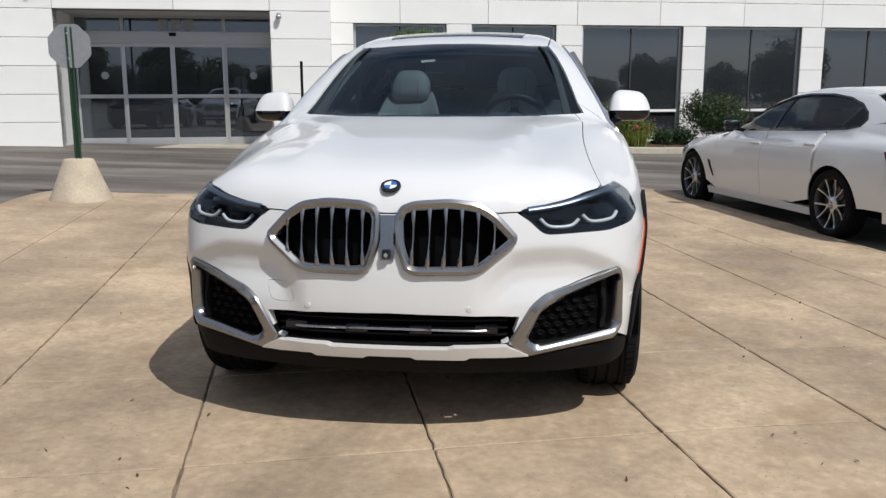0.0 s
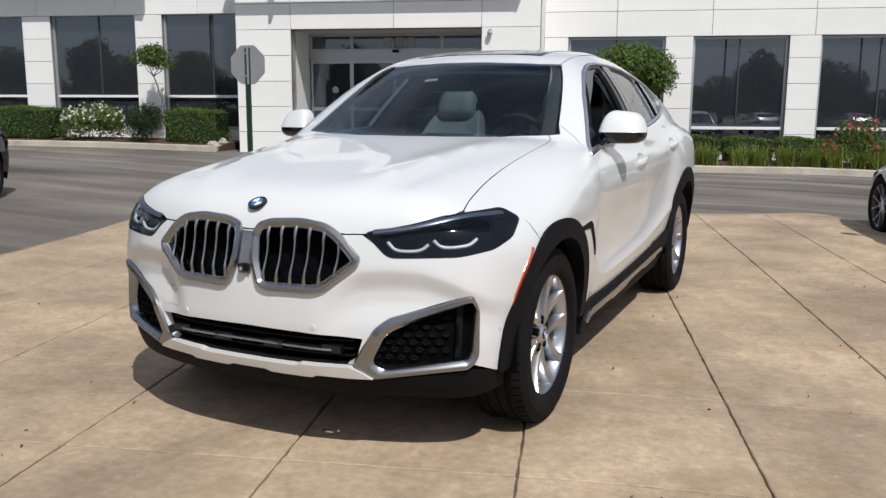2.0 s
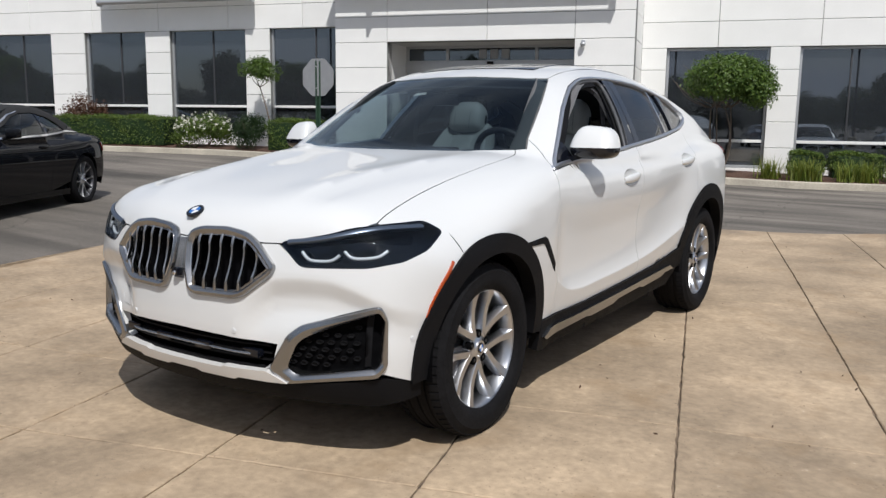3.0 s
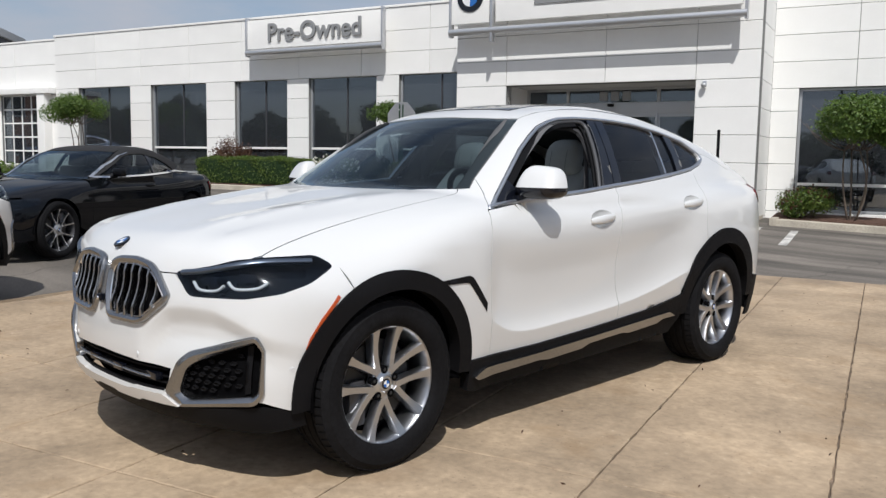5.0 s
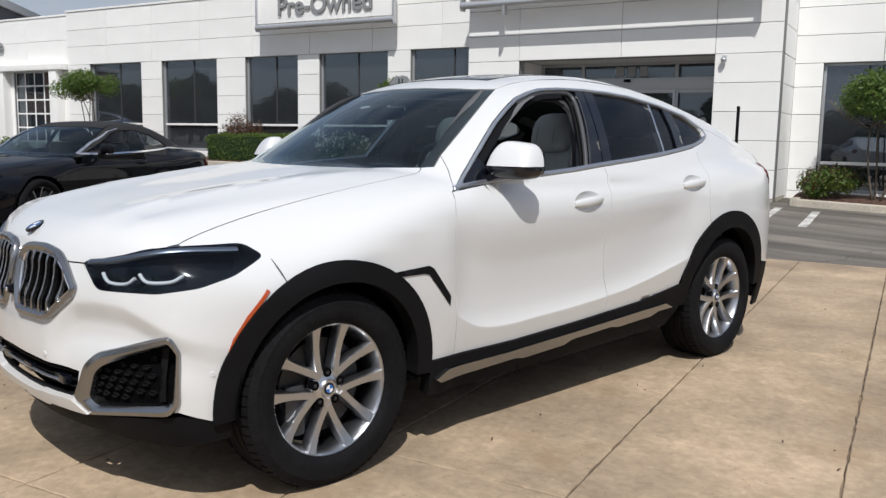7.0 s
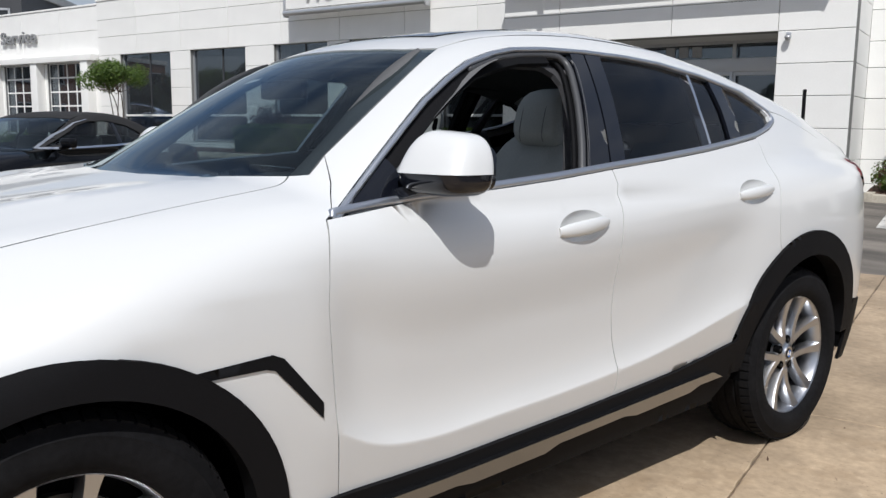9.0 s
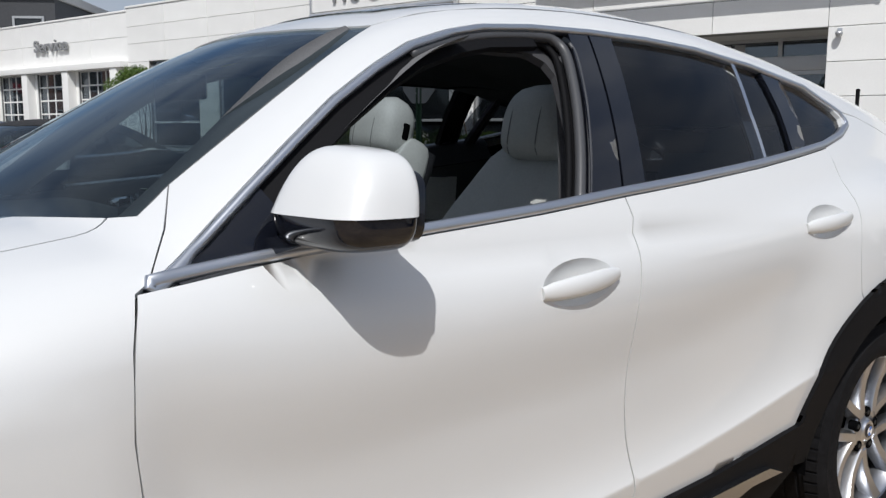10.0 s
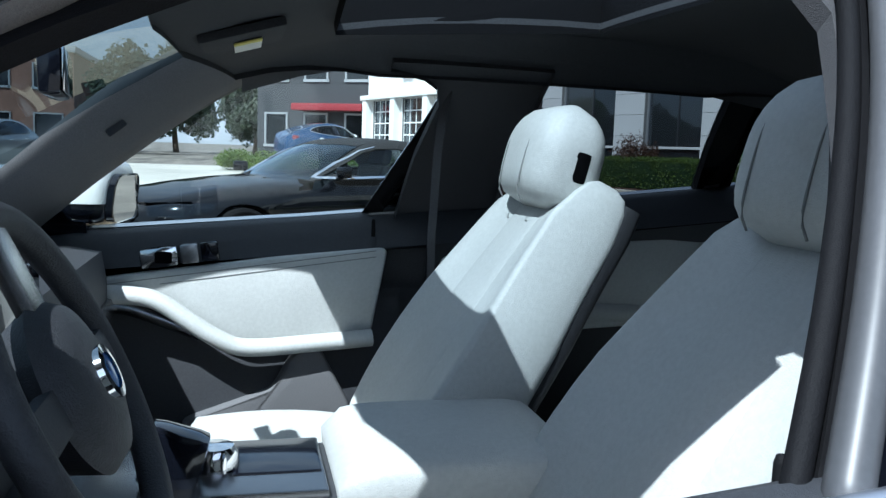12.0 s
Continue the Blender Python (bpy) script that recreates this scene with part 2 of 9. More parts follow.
def suv_creases(x, y, z):
    """The hollow along the lower doors and the line above it, on the white car."""
    along = 1 / (1 + np.exp(-(y - 0.64) / 0.03)) * 1 / (1 + np.exp((y - 2.55) / 0.06))
    w = z - CREASE(y)
    above, below = np.clip(w, 0, None), np.clip(-w, 0, None)
    fade = 1 - np.clip((above - 0.26) / 0.26, 0, 1) ** 2 * (3 - 2 * np.clip((above - 0.26) / 0.26, 0, 1))
    hollow = (0.034 * (above / 0.2) * np.exp(1 - above / 0.2) * fade + 0.10 * below) * along
    shoulder = -0.004 * bump(z, 0.98 + 0.03 * (y - 1.0), 0.10) * 1 / (1 + np.exp(-(y - 0.2) / 0.15))
    return hollow + shoulder


def suv_ridges(x, y):
    """Two long raised lines on the bonnet of the white car, each falling off outwards into a shallow hollow."""
    w = x - (0.37 + 0.16 * (y + 0.7))
    along = 1 / (1 + np.exp(-(y + 0.60) / 0.05)) * 1 / (1 + np.exp((y - 0.34) / 0.06))
    rise = 0.015 * np.where(w > 0, np.exp(-w / 0.055), np.exp(-(w / 0.13) ** 2))
    return (rise - 0.006 * bump(w, 0.13, 0.07)) * along


FACE_LINE = curve([(0, 0.628), (0.3, 0.63), (0.36, 0.655), (0.45, 0.735), (0.55, 0.745), (0.68, 0.742), (0.78, 0.705), (0.86, 0.66), (0.95, 0.60)], 0.02)
FACE_DIP = curve([(-0.05, 0), (0, 0), (0.07, 0.034), (0.12, 0.038), (0.20, 0.020), (0.30, 0.006), (0.4, 0)], 0.009)


def suv_face(x, z):
    """The crease that runs from the grille over the bumper vents, with the hollow below it."""
    inward = np.clip((x - 0.30) / 0.16, 0, 1)
    return FACE_DIP(FACE_LINE(x) - z) * inward * inward * (3 - 2 * inward)


SUV = CarShape(
    deck=[(-0.90, 0.86), (-0.80, 0.95), (-0.72, 1.002), (-0.5, 1.057), (-0.2, 1.108), (0.1, 1.146), (0.4, 1.19), (0.7, 1.222), (1.2, 1.21), (2.2, 1.25), (3.0, 1.295), (3.6, 1.26), (3.9, 1.18), (4.1, 1.08)],
    roof=[(0.1, 0.985), (0.53, 1.238), (0.8, 1.398), (1.0, 1.51), (1.12, 1.572), (1.3, 1.638), (1.6, 1.688), (1.95, 1.703), (2.3, 1.68), (2.7, 1.603), (3.1, 1.49), (3.5, 1.358), (3.8, 1.24), (4.1, 1.08)],
    width=[(-0.9, 0.92), (-0.55, 0.945), (-0.3, 0.965), (0, 0.982), (0.6, 0.985), (2.2, 0.985), (2.9, 0.992), (3.4, 0.98), (3.8, 0.93), (4.1, 0.85)],
    flank=[(0.2, 0.075), (0.35, 0.05), (0.55, 0.025), (0.7, 0.008), (0.85, 0.0), (1.0, 0.005), (1.1, 0.022), (1.2, 0.06), (1.3, 0.12)],
    nose_plan=[(-0.1, -0.84), (0.1, -0.84), (0.3, -0.825), (0.47, -0.785), (0.65, -0.73), (0.8, -0.655), (0.88, -0.60), (0.94, -0.50), (1.0, -0.3)],
    nose=[(0.2, 0.12), (0.3, 0.05), (0.38, 0.025), (0.5, 0.0), (0.62, 0.005), (0.72, 0.018), (0.84, 0.042), (0.92, 0.066), (0.98, 0.095), (1.07, 0.2)],
    tail_plan=[(-0.1, 4.06), (0.1, 4.06), (0.5, 4.02), (0.75, 3.92), (0.9, 3.75), (0.98, 3.5)],
    tail=[(0.2, -0.15), (0.4, -0.04), (0.6, 0.0), (0.9, -0.01), (1.1, -0.06), (1.25, -0.08)],
    glass_width=[(0.4, 0.87), (0.7, 0.895), (1.2, 0.925), (1.7, 0.94), (2.3, 0.935), (2.8, 0.915), (3.3, 0.87), (3.9, 0.76)],
    extra=suv_creases, ridge=suv_ridges, face=suv_face)


# ---------------------------------------------------------------- mesh tools
from mathutils import geometry


def mesh_part(name, verts, faces, mat, parent=None, label="", normals=None, smooth=False):
    """One mesh object, under its parent if one is given."""
    me = bpy.data.meshes.new(name)
    me.from_pydata([tuple(v) for v in verts], [], [tuple(f) for f in faces])
    me.materials.append(mat)
    if smooth or normals is not None:
        me.shade_smooth()
    if normals is not None:
        me.normals_split_custom_set(normals)
    ob = new(name, me)
    if parent is not None:
        ob.parent = parent
        ob.matrix_parent_inverse = Matrix()
    return tagged(ob, label)


def part(name, bm, mat, parent=None, label="", smooth=False, angle=None):
    """Links a bmesh as one mesh object."""
    me = bpy.data.meshes.new(name)
    bmesh.ops.recalc_face_normals(bm, faces=bm.faces)
    if angle is not None:
        for e in bm.edges:
            e.smooth = len(e.link_faces) == 2 and e.calc_face_angle(0) < radians(angle)
    bm.to_mesh(me)
    bm.free()
    me.materials.append(mat)
    if smooth or angle is not None:
        for p in me.polygons:
            p.use_smooth = True
    ob = new(name, me)
    if parent is not None:
        ob.parent = parent
    return tagged(ob, label)


def thing(name, label, category, group="", at=None):
    ob = new(name)
    ob.empty_display_size = 0.1
    if at is not None:
        ob.matrix_world = at
    return tagged(ob, label, category, group)


def add_box(bm, centre, size, bevel=0.0, turn=None, segments=2):
    """A bevelled box added to a bmesh."""
    m = Matrix.Translation(centre) @ (turn or Matrix()) @ Matrix.Diagonal((*size, 1))
    made = bmesh.ops.create_cube(bm, size=1.0, matrix=m)["verts"]
    if bevel:
        edges = list({e for v in made for e in v.link_edges})
        bmesh.ops.bevel(bm, geom=edges, offset=bevel, segments=segments, profile=0.7, affect="EDGES")
    return made


def box(name, centre, size, mat, parent=None, label="", bevel=0.004, turn=None):
    bm = bmesh.new()
    add_box(bm, centre, size, bevel, turn)
    return part(name, bm, mat, parent, label, angle=40)


def lathe(bm, profile, around=48, axis=0, place=Vector((0, 0, 0))):
    """Turns (radius, along) pairs about the x axis (axis 0) or the z axis (axis 2)."""
    rings = []
    for r, h in profile:
        ring = []
        for i in range(around):
            a = 2 * math.pi * i / around
            p = Vector((h, r * math.cos(a), r * math.sin(a))) if axis == 0 else Vector((r * math.cos(a), r * math.sin(a), h))
            ring.append(bm.verts.new(p + place))
        rings.append(ring)
    for one, two in zip(rings, rings[1:]):
        for i in range(around):
            j = (i + 1) % around
            bm.faces.new((one[i], one[j], two[j], two[i]))
    return rings


def sweep(bm, path, section, up=Vector((0, 0, 1)), closed_ends=True, loop=False):
    """Sweeps a section of (sideways, upwards) pairs, or a list of them, along a path of points."""
    path = [Vector(p) for p in path]
    rings = []
    for i, p in enumerate(path):
        ahead = path[(i + 1) % len(path)] if (loop or i + 1 < len(path)) else p
        behind = path[i - 1] if (loop or i) else p
        d = (ahead - behind).normalized()
        side = d.cross(up).normalized()
        top = side.cross(d).normalized()
        sec = section[i] if isinstance(section[0], (list, tuple)) and isinstance(section[0][0], (list, tuple)) else section
        rings.append([bm.verts.new(p + side * a + top * b) for a, b in sec])
    pairs = list(zip(rings, rings[1:])) + ([(rings[-1], rings[0])] if loop else [])
    for one, two in pairs:
        for i in range(len(one)):
            j = (i + 1) % len(one)
            bm.faces.new((one[i], one[j], two[j], two[i]))
    if closed_ends and not loop:
        bm.faces.new(rings[0][::-1])
        bm.faces.new(rings[-1])
    return rings


def disc_section(r, n=8, flat=1.0):
    return [(r * math.cos(2 * math.pi * i / n), r * flat * math.sin(2 * math.pi * i / n)) for i in range(n)]


def spline(points, per=6, closed=False):
    """A smooth line through points (Catmull-Rom)."""
    pts = [np.array(p, float) for p in points]
    n = len(pts)
    out = []
    for i in range(n if closed else n - 1):
        p0 = pts[i - 1] if (closed or i) else pts[0]
        p1, p2 = pts[i], pts[(i + 1) % n]
        p3 = pts[(i + 2) % n] if (closed or i + 2 < n) else p2
        for k in range(per):
            t = k / per
            out.append(0.5 * (2 * p1 + (p2 - p0) * t + (2 * p0 - 5 * p1 + 4 * p2 - p3) * t * t + (3 * p1 - p0 - 3 * p2 + p3) * t ** 3))
    if not closed:
        out.append(pts[-1])
    return out


def fillet(points, radius, per=4):
    """A closed outline with its corners rounded."""
    pts = [np.array(p, float) for p in points]
    out = []
    n = len(pts)
    for i in range(n):
        a, b, c = pts[i - 1], pts[i], pts[(i + 1) % n]
        da, dc = np.linalg.norm(a - b), np.linalg.norm(c - b)
        r = min(radius, da * 0.45, dc * 0.45)
        s, e = b + (a - b) / da * r, b + (c - b) / dc * r
        for k in range(per + 1):
            t = k / per
            out.append((1 - t) ** 2 * s + 2 * t * (1 - t) * b + t * t * e)
    return out


def area2(poly):
    p = np.asarray(poly)
    q = np.roll(p, -1, 0)
    return 0.5 * np.sum(p[:, 0] * q[:, 1] - q[:, 0] * p[:, 1])


def inset(poly, d):
    """A closed flat outline moved inwards by d metres."""
    p = np.asarray([x[:2] for x in poly], float)
    if area2(p) < 0:
        p = p[::-1]
    e1, e2 = p - np.roll(p, 1, 0), np.roll(p, -1, 0) - p
    n1 = np.stack([-e1[:, 1], e1[:, 0]], 1) / (np.linalg.norm(e1, axis=1)[:, None] + 1e-9)
    n2 = np.stack([-e2[:, 1], e2[:, 0]], 1) / (np.linalg.norm(e2, axis=1)[:, None] + 1e-9)
    m = n1 + n2
    m /= np.linalg.norm(m, axis=1)[:, None] + 1e-9
    k = np.clip(np.sum(m * n1, 1), 0.45, 1)
    return p + m * (d / k)[:, None]


def inside(poly, pts):
    """Which of the flat points lie within a closed outline."""
    p, q = np.asarray(poly), np.roll(np.asarray(poly), -1, 0)
    x, y = pts[:, 0][:, None], pts[:, 1][:, None]
    cond = (p[:, 1] > y) != (q[:, 1] > y)
    cross = (q[:, 0] - p[:, 0]) * (y - p[:, 1]) / (q[:, 1] - p[:, 1] + 1e-12) + p[:, 0]
    return (np.sum(cond & (x < cross), 1) % 2) == 1


def dense(poly, step):
    out = []
    for a, b in zip(poly, np.roll(poly, -1, 0)):
        k = max(1, int(math.ceil(np.linalg.norm(b - a) / step)))
        out += [a + (b - a) * i / k for i in range(k)]
    return np.array(out)


class View:
    """A direction from which outlines are laid onto a car's skin."""

    def __init__(self, way, up=(0, 0, 1)):
        self.d = np.array(Vector(way).normalized())
        self.u = np.array(Vector(way).cross(Vector(up)).normalized())
        self.v = np.cross(self.u, self.d)
        self.round = False

    def flat(self, p):
        p = np.asarray(p, float)
        return np.stack([p @ self.u, p @ self.v], 1)

    def rays(self, ab):
        start = ab[:, :1] * self.u + ab[:, 1:] * self.v - self.d * 5
        return start, np.repeat(self.d[None], len(ab), 0)


class RoundView:
    """Seen all round from an upright axis, for bumpers that wrap round a corner."""

    def __init__(self, x, y, radius):
        self.x, self.y, self.r = x, y, radius

    def flat(self, p):
        p = np.asarray(p, float)
        return np.stack([np.arctan2(p[:, 0] - self.x, self.y - p[:, 1]) * self.r, p[:, 2]], 1)

    def rays(self, ab):
        a = ab[:, 0] / self.r
        out = np.stack([np.sin(a), -np.cos(a), np.zeros(len(a))], 1)
        start = out * 5 + np.stack([np.full(len(a), self.x), np.full(len(a), self.y), ab[:, 1]], 1)
        return start, -out


LEFT, FRONT, TOP, BACK = View((-1, 0, 0)), View((0, 1, 0)), View((0, 0, -1), (0, 1, 0)), View((0, -1, 0))
SHOULDER, CORNER, SCREEN = View((-0.707, 0, -0.707), (0, 0, 1)), View((-0.62, 0.70, -0.35)), View((0, 0.6, -0.8))
WRAP = RoundView(0, 0.35, 1.1)


def laid(shape, view, ab, lift=0.0):
    """Flat points of a view, laid onto the skin: places and normals."""
    ab = np.asarray(ab, float)
    start, way = view.rays(ab)
    p = shape.cast(start + way * 1.5, way, 5.5, 160)
    n = shape.normal(np.nan_to_num(p))
    return p + n * lift, n


def on_side(shape, yz):
    """(y, z) pairs on the left flank as places."""
    p = np.asarray([(0, y, z) for y, z in yz], float)
    return laid(shape, LEFT, LEFT.flat(p))[0]


def on_front(shape, xz):
    p = np.asarray([(x, 0, z) for x, z in xz], float)
    return laid(shape, FRONT, FRONT.flat(p))[0]


def skin(name, shape, outline, view, mat, parent, label="", holes=(), step=0.05, lift=0.0, thick=0.014, gap=0.0, flip=False, both=False, lines=()):
    """A panel of a car: an outline of places (x, y, z) laid onto the skin, with holes, and edges that turn inwards."""
    outline, holes = np.asarray(outline, float), [np.asarray(h, float) for h in holes]
    out = view.flat(outline[~np.isnan(outline).any(1)])
    if gap:
        out = inset(out, gap)
    out = dense(out, step)
    cut = [dense(view.flat(h[~np.isnan(h).any(1)]), step) for h in holes]
    pts, edges = [], []
    for ring in (out, *cut):
        s = len(pts)
        pts += [Vector(p) for p in ring]
        edges += [(s + i, s + (i + 1) % len(ring)) for i in range(len(ring))]
    for line in lines:
        row = view.flat(np.asarray(line, float))
        row = row[inside(inset(out, 0.006), row)] if len(row) else row
        for ring in cut:
            row = row[~inside(ring, row)] if len(row) else row
        s = len(pts)
        pts += [Vector(p) for p in row]
        edges += [(s + i, s + i + 1) for i in range(len(row) - 1) if np.linalg.norm(row[i + 1] - row[i]) < 0.08]
    lo, hi = out.min(0), out.max(0)
    gx, gy = np.meshgrid(np.arange(lo[0] + step / 2, hi[0], step), np.arange(lo[1] + step / 2, hi[1], step))
    grid = np.stack([gx.ravel(), gy.ravel()], 1)
    if len(grid):
        keep = inside(out, grid)
        border = np.array([tuple(p) for p in pts])
        far = np.array([np.min(np.sum((border - g) ** 2, 1)) for g in grid]) > (step * 0.4) ** 2
        pts += [Vector(g) for g in grid[keep & far]]
    v2, _, tri, _, _, _ = geometry.delaunay_2d_cdt(pts, edges, [], 0, 1e-5)
    v2 = np.array([tuple(v) for v in v2])
    tri = [tuple(t) for t in tri]
    mid = np.array([v2[list(t)].mean(0) for t in tri])
    ok = inside(out, mid)
    for ring in cut:
        ok &= ~inside(ring, mid)
    tri = [t for t, k in zip(tri, ok) if k]
    used = sorted({i for t in tri for i in t})
    at = {o: i for i, o in enumerate(used)}
    tri = [tuple(at[i] for i in t) for t in tri]
    p, n = laid(shape, view, v2[used], lift)
    bad = np.isnan(p[:, 0])
    tri = [t for t in tri if not bad[list(t)].any()]
    p = np.nan_to_num(p)
    fixed = []
    for t in tri:
        c = np.cross(p[t[1]] - p[t[0]], p[t[2]] - p[t[0]])
        fixed.append(t if c @ (n[t[0]] + n[t[1]] + n[t[2]]) > 0 else (t[0], t[2], t[1]))
    count = {}
    for t in fixed:
        for a, b in ((t[0], t[1]), (t[1], t[2]), (t[2], t[0])):
            count[(a, b)] = 1
    rim = [(a, b) for a, b in count if (b, a) not in count]
    verts, faces = list(p), list(fixed)
    loops = [n[i] for t in fixed for i in t]
    if thick:
        base = len(verts)
        ring = sorted({i for e in rim for i in e})
        low = {i: base + k for k, i in enumerate(ring)}
        verts += [p[i] - n[i] * thick for i in ring]
        for a, b in rim:
            q = (a, low[a], low[b], b)
            side = np.cross(verts[low[a]] - verts[a], verts[b] - verts[a])
            side = side / (np.linalg.norm(side) + 1e-12)
            faces.append(q)
            loops += [side] * 4
    verts = np.array(verts)

    def make(v, f, nn):
        return mesh_part(name, v, f, mat, parent, label, normals=[tuple(x) for x in nn])
    made = []
    if not flip or both:
        made.append(make(verts, faces, loops))
    if flip or both:
        v = verts * np.array([-1, 1, 1])
        f, nn, k = [], [], 0
        for t in faces:
            f.append(tuple(reversed(t)))
            nn += [x * np.array([-1, 1, 1]) for x in reversed(loops[k:k + len(t)])]
            k += len(t)
        made.append(make(v, f, nn))
    return made[0] if len(made) == 1 else made


# ---------------------------------------------------------------- the lot
SITE_YAW = 16.0
SITE = Matrix.Translation((-11.75, 13.5, 0)) @ pose(0, 0, 0, 0, 0, SITE_YAW)
SLOPE_X, SLOPE_Z = (-40, -15, -4.87, -0.95, 1.3, 3, 8, 40), (0.55, 0.38, 0.13, 0.0, 0.0, -0.05, -0.10, -0.15)


def pad_height(x):
    return float(np.interp(x, SLOPE_X, SLOPE_Z))


def ground_height(x, y):
    """The lot falls gently from one end of the building to the other; the pad stands a little above it."""
    return pad_height(x) - 0.03


def site(u, v, w=0.0):
    return SITE @ Vector((u, v, w))


def floor_at(u, v):
    p = site(u, v)
    return ground_height(p.x, p.y)


def streaky(name, base, dark, light):
    """Asphalt with long worn bands along the drive, fine aggregate, patches and hairline cracks."""
    m = material(name, base, 0.88, mottle=0.30, grain=70, bump_by=0.6, bump_grain=160, stains=0.25, stain_grain=0.5)
    n, l = m.node_tree.nodes, m.node_tree.links
    b = n["Principled BSDF"]
    coord = n.new("ShaderNodeTexCoord")
    turn = n.new("ShaderNodeMapping")
    turn.inputs["Rotation"].default_value, turn.inputs["Scale"].default_value = (0, 0, radians(-SITE_YAW)), (0.09, 0.85, 1)
    wave = n.new("ShaderNodeTexNoise")
    wave.inputs["Scale"].default_value, wave.inputs["Detail"].default_value = 1.6, 6
    ramp = n.new("ShaderNodeMapRange")
    ramp.inputs["From Min"].default_value, ramp.inputs["From Max"].default_value = 0.34, 0.66
    ramp.inputs["To Min"].default_value, ramp.inputs["To Max"].default_value = dark, light
    crack = n.new("ShaderNodeTexVoronoi")
    crack.feature = "DISTANCE_TO_EDGE"
    crack.inputs["Scale"].default_value = 0.33
    wob = n.new("ShaderNodeTexNoise")
    wob.inputs["Scale"].default_value = 1.7
    add = n.new("ShaderNodeMixRGB")
    add.inputs["Fac"].default_value = 0.35
    thin = n.new("ShaderNodeMapRange")
    thin.inputs["From Min"].default_value, thin.inputs["From Max"].default_value = 0.0006, 0.0028
    thin.inputs["To Min"].default_value, thin.inputs["To Max"].default_value = 0.55, 1.0
    one, two = n.new("ShaderNodeVectorMath"), n.new("ShaderNodeVectorMath")
    one.operation = two.operation = "SCALE"
    before = b.inputs["Base Color"].links[0].from_socket
    l.new(coord.outputs["Object"], turn.inputs["Vector"])
    l.new(turn.outputs["Vector"], wave.inputs["Vector"])
    l.new(wave.outputs["Fac"], ramp.inputs["Value"])
    l.new(coord.outputs["Object"], wob.inputs["Vector"])
    l.new(coord.outputs["Object"], add.inputs["Color1"])
    l.new(wob.outputs["Color"], add.inputs["Color2"])
    l.new(add.outputs["Color"], crack.inputs["Vector"])
    l.new(crack.outputs["Distance"], thin.inputs["Value"])
    l.new(before, one.inputs[0])
    l.new(ramp.outputs["Result"], one.inputs["Scale"])
    l.new(one.outputs["Vector"], two.inputs[0])
    l.new(thin.outputs["Result"], two.inputs["Scale"])
    l.new(two.outputs["Vector"], b.inputs["Base Color"])
    return m


ASPHALT = streaky("worn_asphalt", (0.138, 0.122, 0.104), 0.50, 1.45)
CONCRETE = material("tan_concrete", (0.398, 0.302, 0.202), 0.85, mottle=0.13, grain=26, bump_by=0.45, bump_grain=140, stains=0.26, stain_grain=1.1, per_object=0.05)
for extra_scale, lo, hi in ((0.45, 0.82, 1.12), (9.0, 0.90, 1.07), (3.1, 0.90, 1.06)):
    cn, cl = CONCRETE.node_tree.nodes, CONCRETE.node_tree.links
    blot, fit_to, mul, co = cn.new("ShaderNodeTexNoise"), cn.new("ShaderNodeMapRange"), cn.new("ShaderNodeVectorMath"), cn.new("ShaderNodeTexCoord")
    blot.inputs["Scale"].default_value, blot.inputs["Detail"].default_value, blot.inputs["Roughness"].default_value = extra_scale, 9, 0.68
    fit_to.inputs["From Min"].default_value, fit_to.inputs["From Max"].default_value = 0.36, 0.64
    fit_to.inputs["To Min"].default_value, fit_to.inputs["To Max"].default_value = lo, hi
    mul.operation = "SCALE"
    cb = cn["Principled BSDF"]
    was = cb.inputs["Base Color"].links[0].from_socket
    cl.new(co.outputs["Object"], blot.inputs["Vector"])
    cl.new(blot.outputs["Fac"], fit_to.inputs["Value"])
    cl.new(was, mul.inputs[0])
    cl.new(fit_to.outputs["Result"], mul.inputs["Scale"])
    cl.new(mul.outputs["Vector"], cb.inputs["Base Color"])


def weathered(m):
    """Adds brown weathered patches, dark pits and pale chipped spots to the concrete."""
    n, l = m.node_tree.nodes, m.node_tree.links
    b = n["Principled BSDF"]
    co = n.new("ShaderNodeTexCoord")
    for scale, detail, start, stop, tint, amount in ((1.7, 10, 0.53, 0.66, (0.27, 0.185, 0.105), 0.55), (70, 2, 0.66, 0.72, (0.12, 0.085, 0.055), 0.75), (26, 4, 0.68, 0.73, (0.55, 0.46, 0.36), 0.6), (6, 12, 0.60, 0.70, (0.20, 0.145, 0.095), 0.45)):
        t, r, mix = n.new("ShaderNodeTexNoise"), n.new("ShaderNodeMapRange"), n.new("ShaderNodeMixRGB")
        t.inputs["Scale"].default_value, t.inputs["Detail"].default_value, t.inputs["Roughness"].default_value = scale, detail, 0.65
        r.inputs["From Min"].default_value, r.inputs["From Max"].default_value, r.inputs["To Max"].default_value = start, stop, amount
        mix.inputs["Color2"].default_value = (*tint, 1)
        l.new(co.outputs["Object"], t.inputs["Vector"])
        l.new(t.outputs["Fac"], r.inputs["Value"])
        l.new(r.outputs["Result"], mix.inputs["Fac"])
        l.new(b.inputs["Base Color"].links[0].from_socket, mix.inputs["Color1"])
        l.new(mix.outputs["Color"], b.inputs["Base Color"])


weathered(CONCRETE)
JOINT = material("joint_filler", (0.150, 0.112, 0.078), 0.95, mottle=0.5, grain=9, stains=0.4, stain_grain=2.0)
KERB = material("kerb_concrete", (0.42, 0.38, 0.31), 0.85, mottle=0.14, grain=30, bump_by=0.4, bump_grain=120, stains=0.2, stain_grain=1.4)
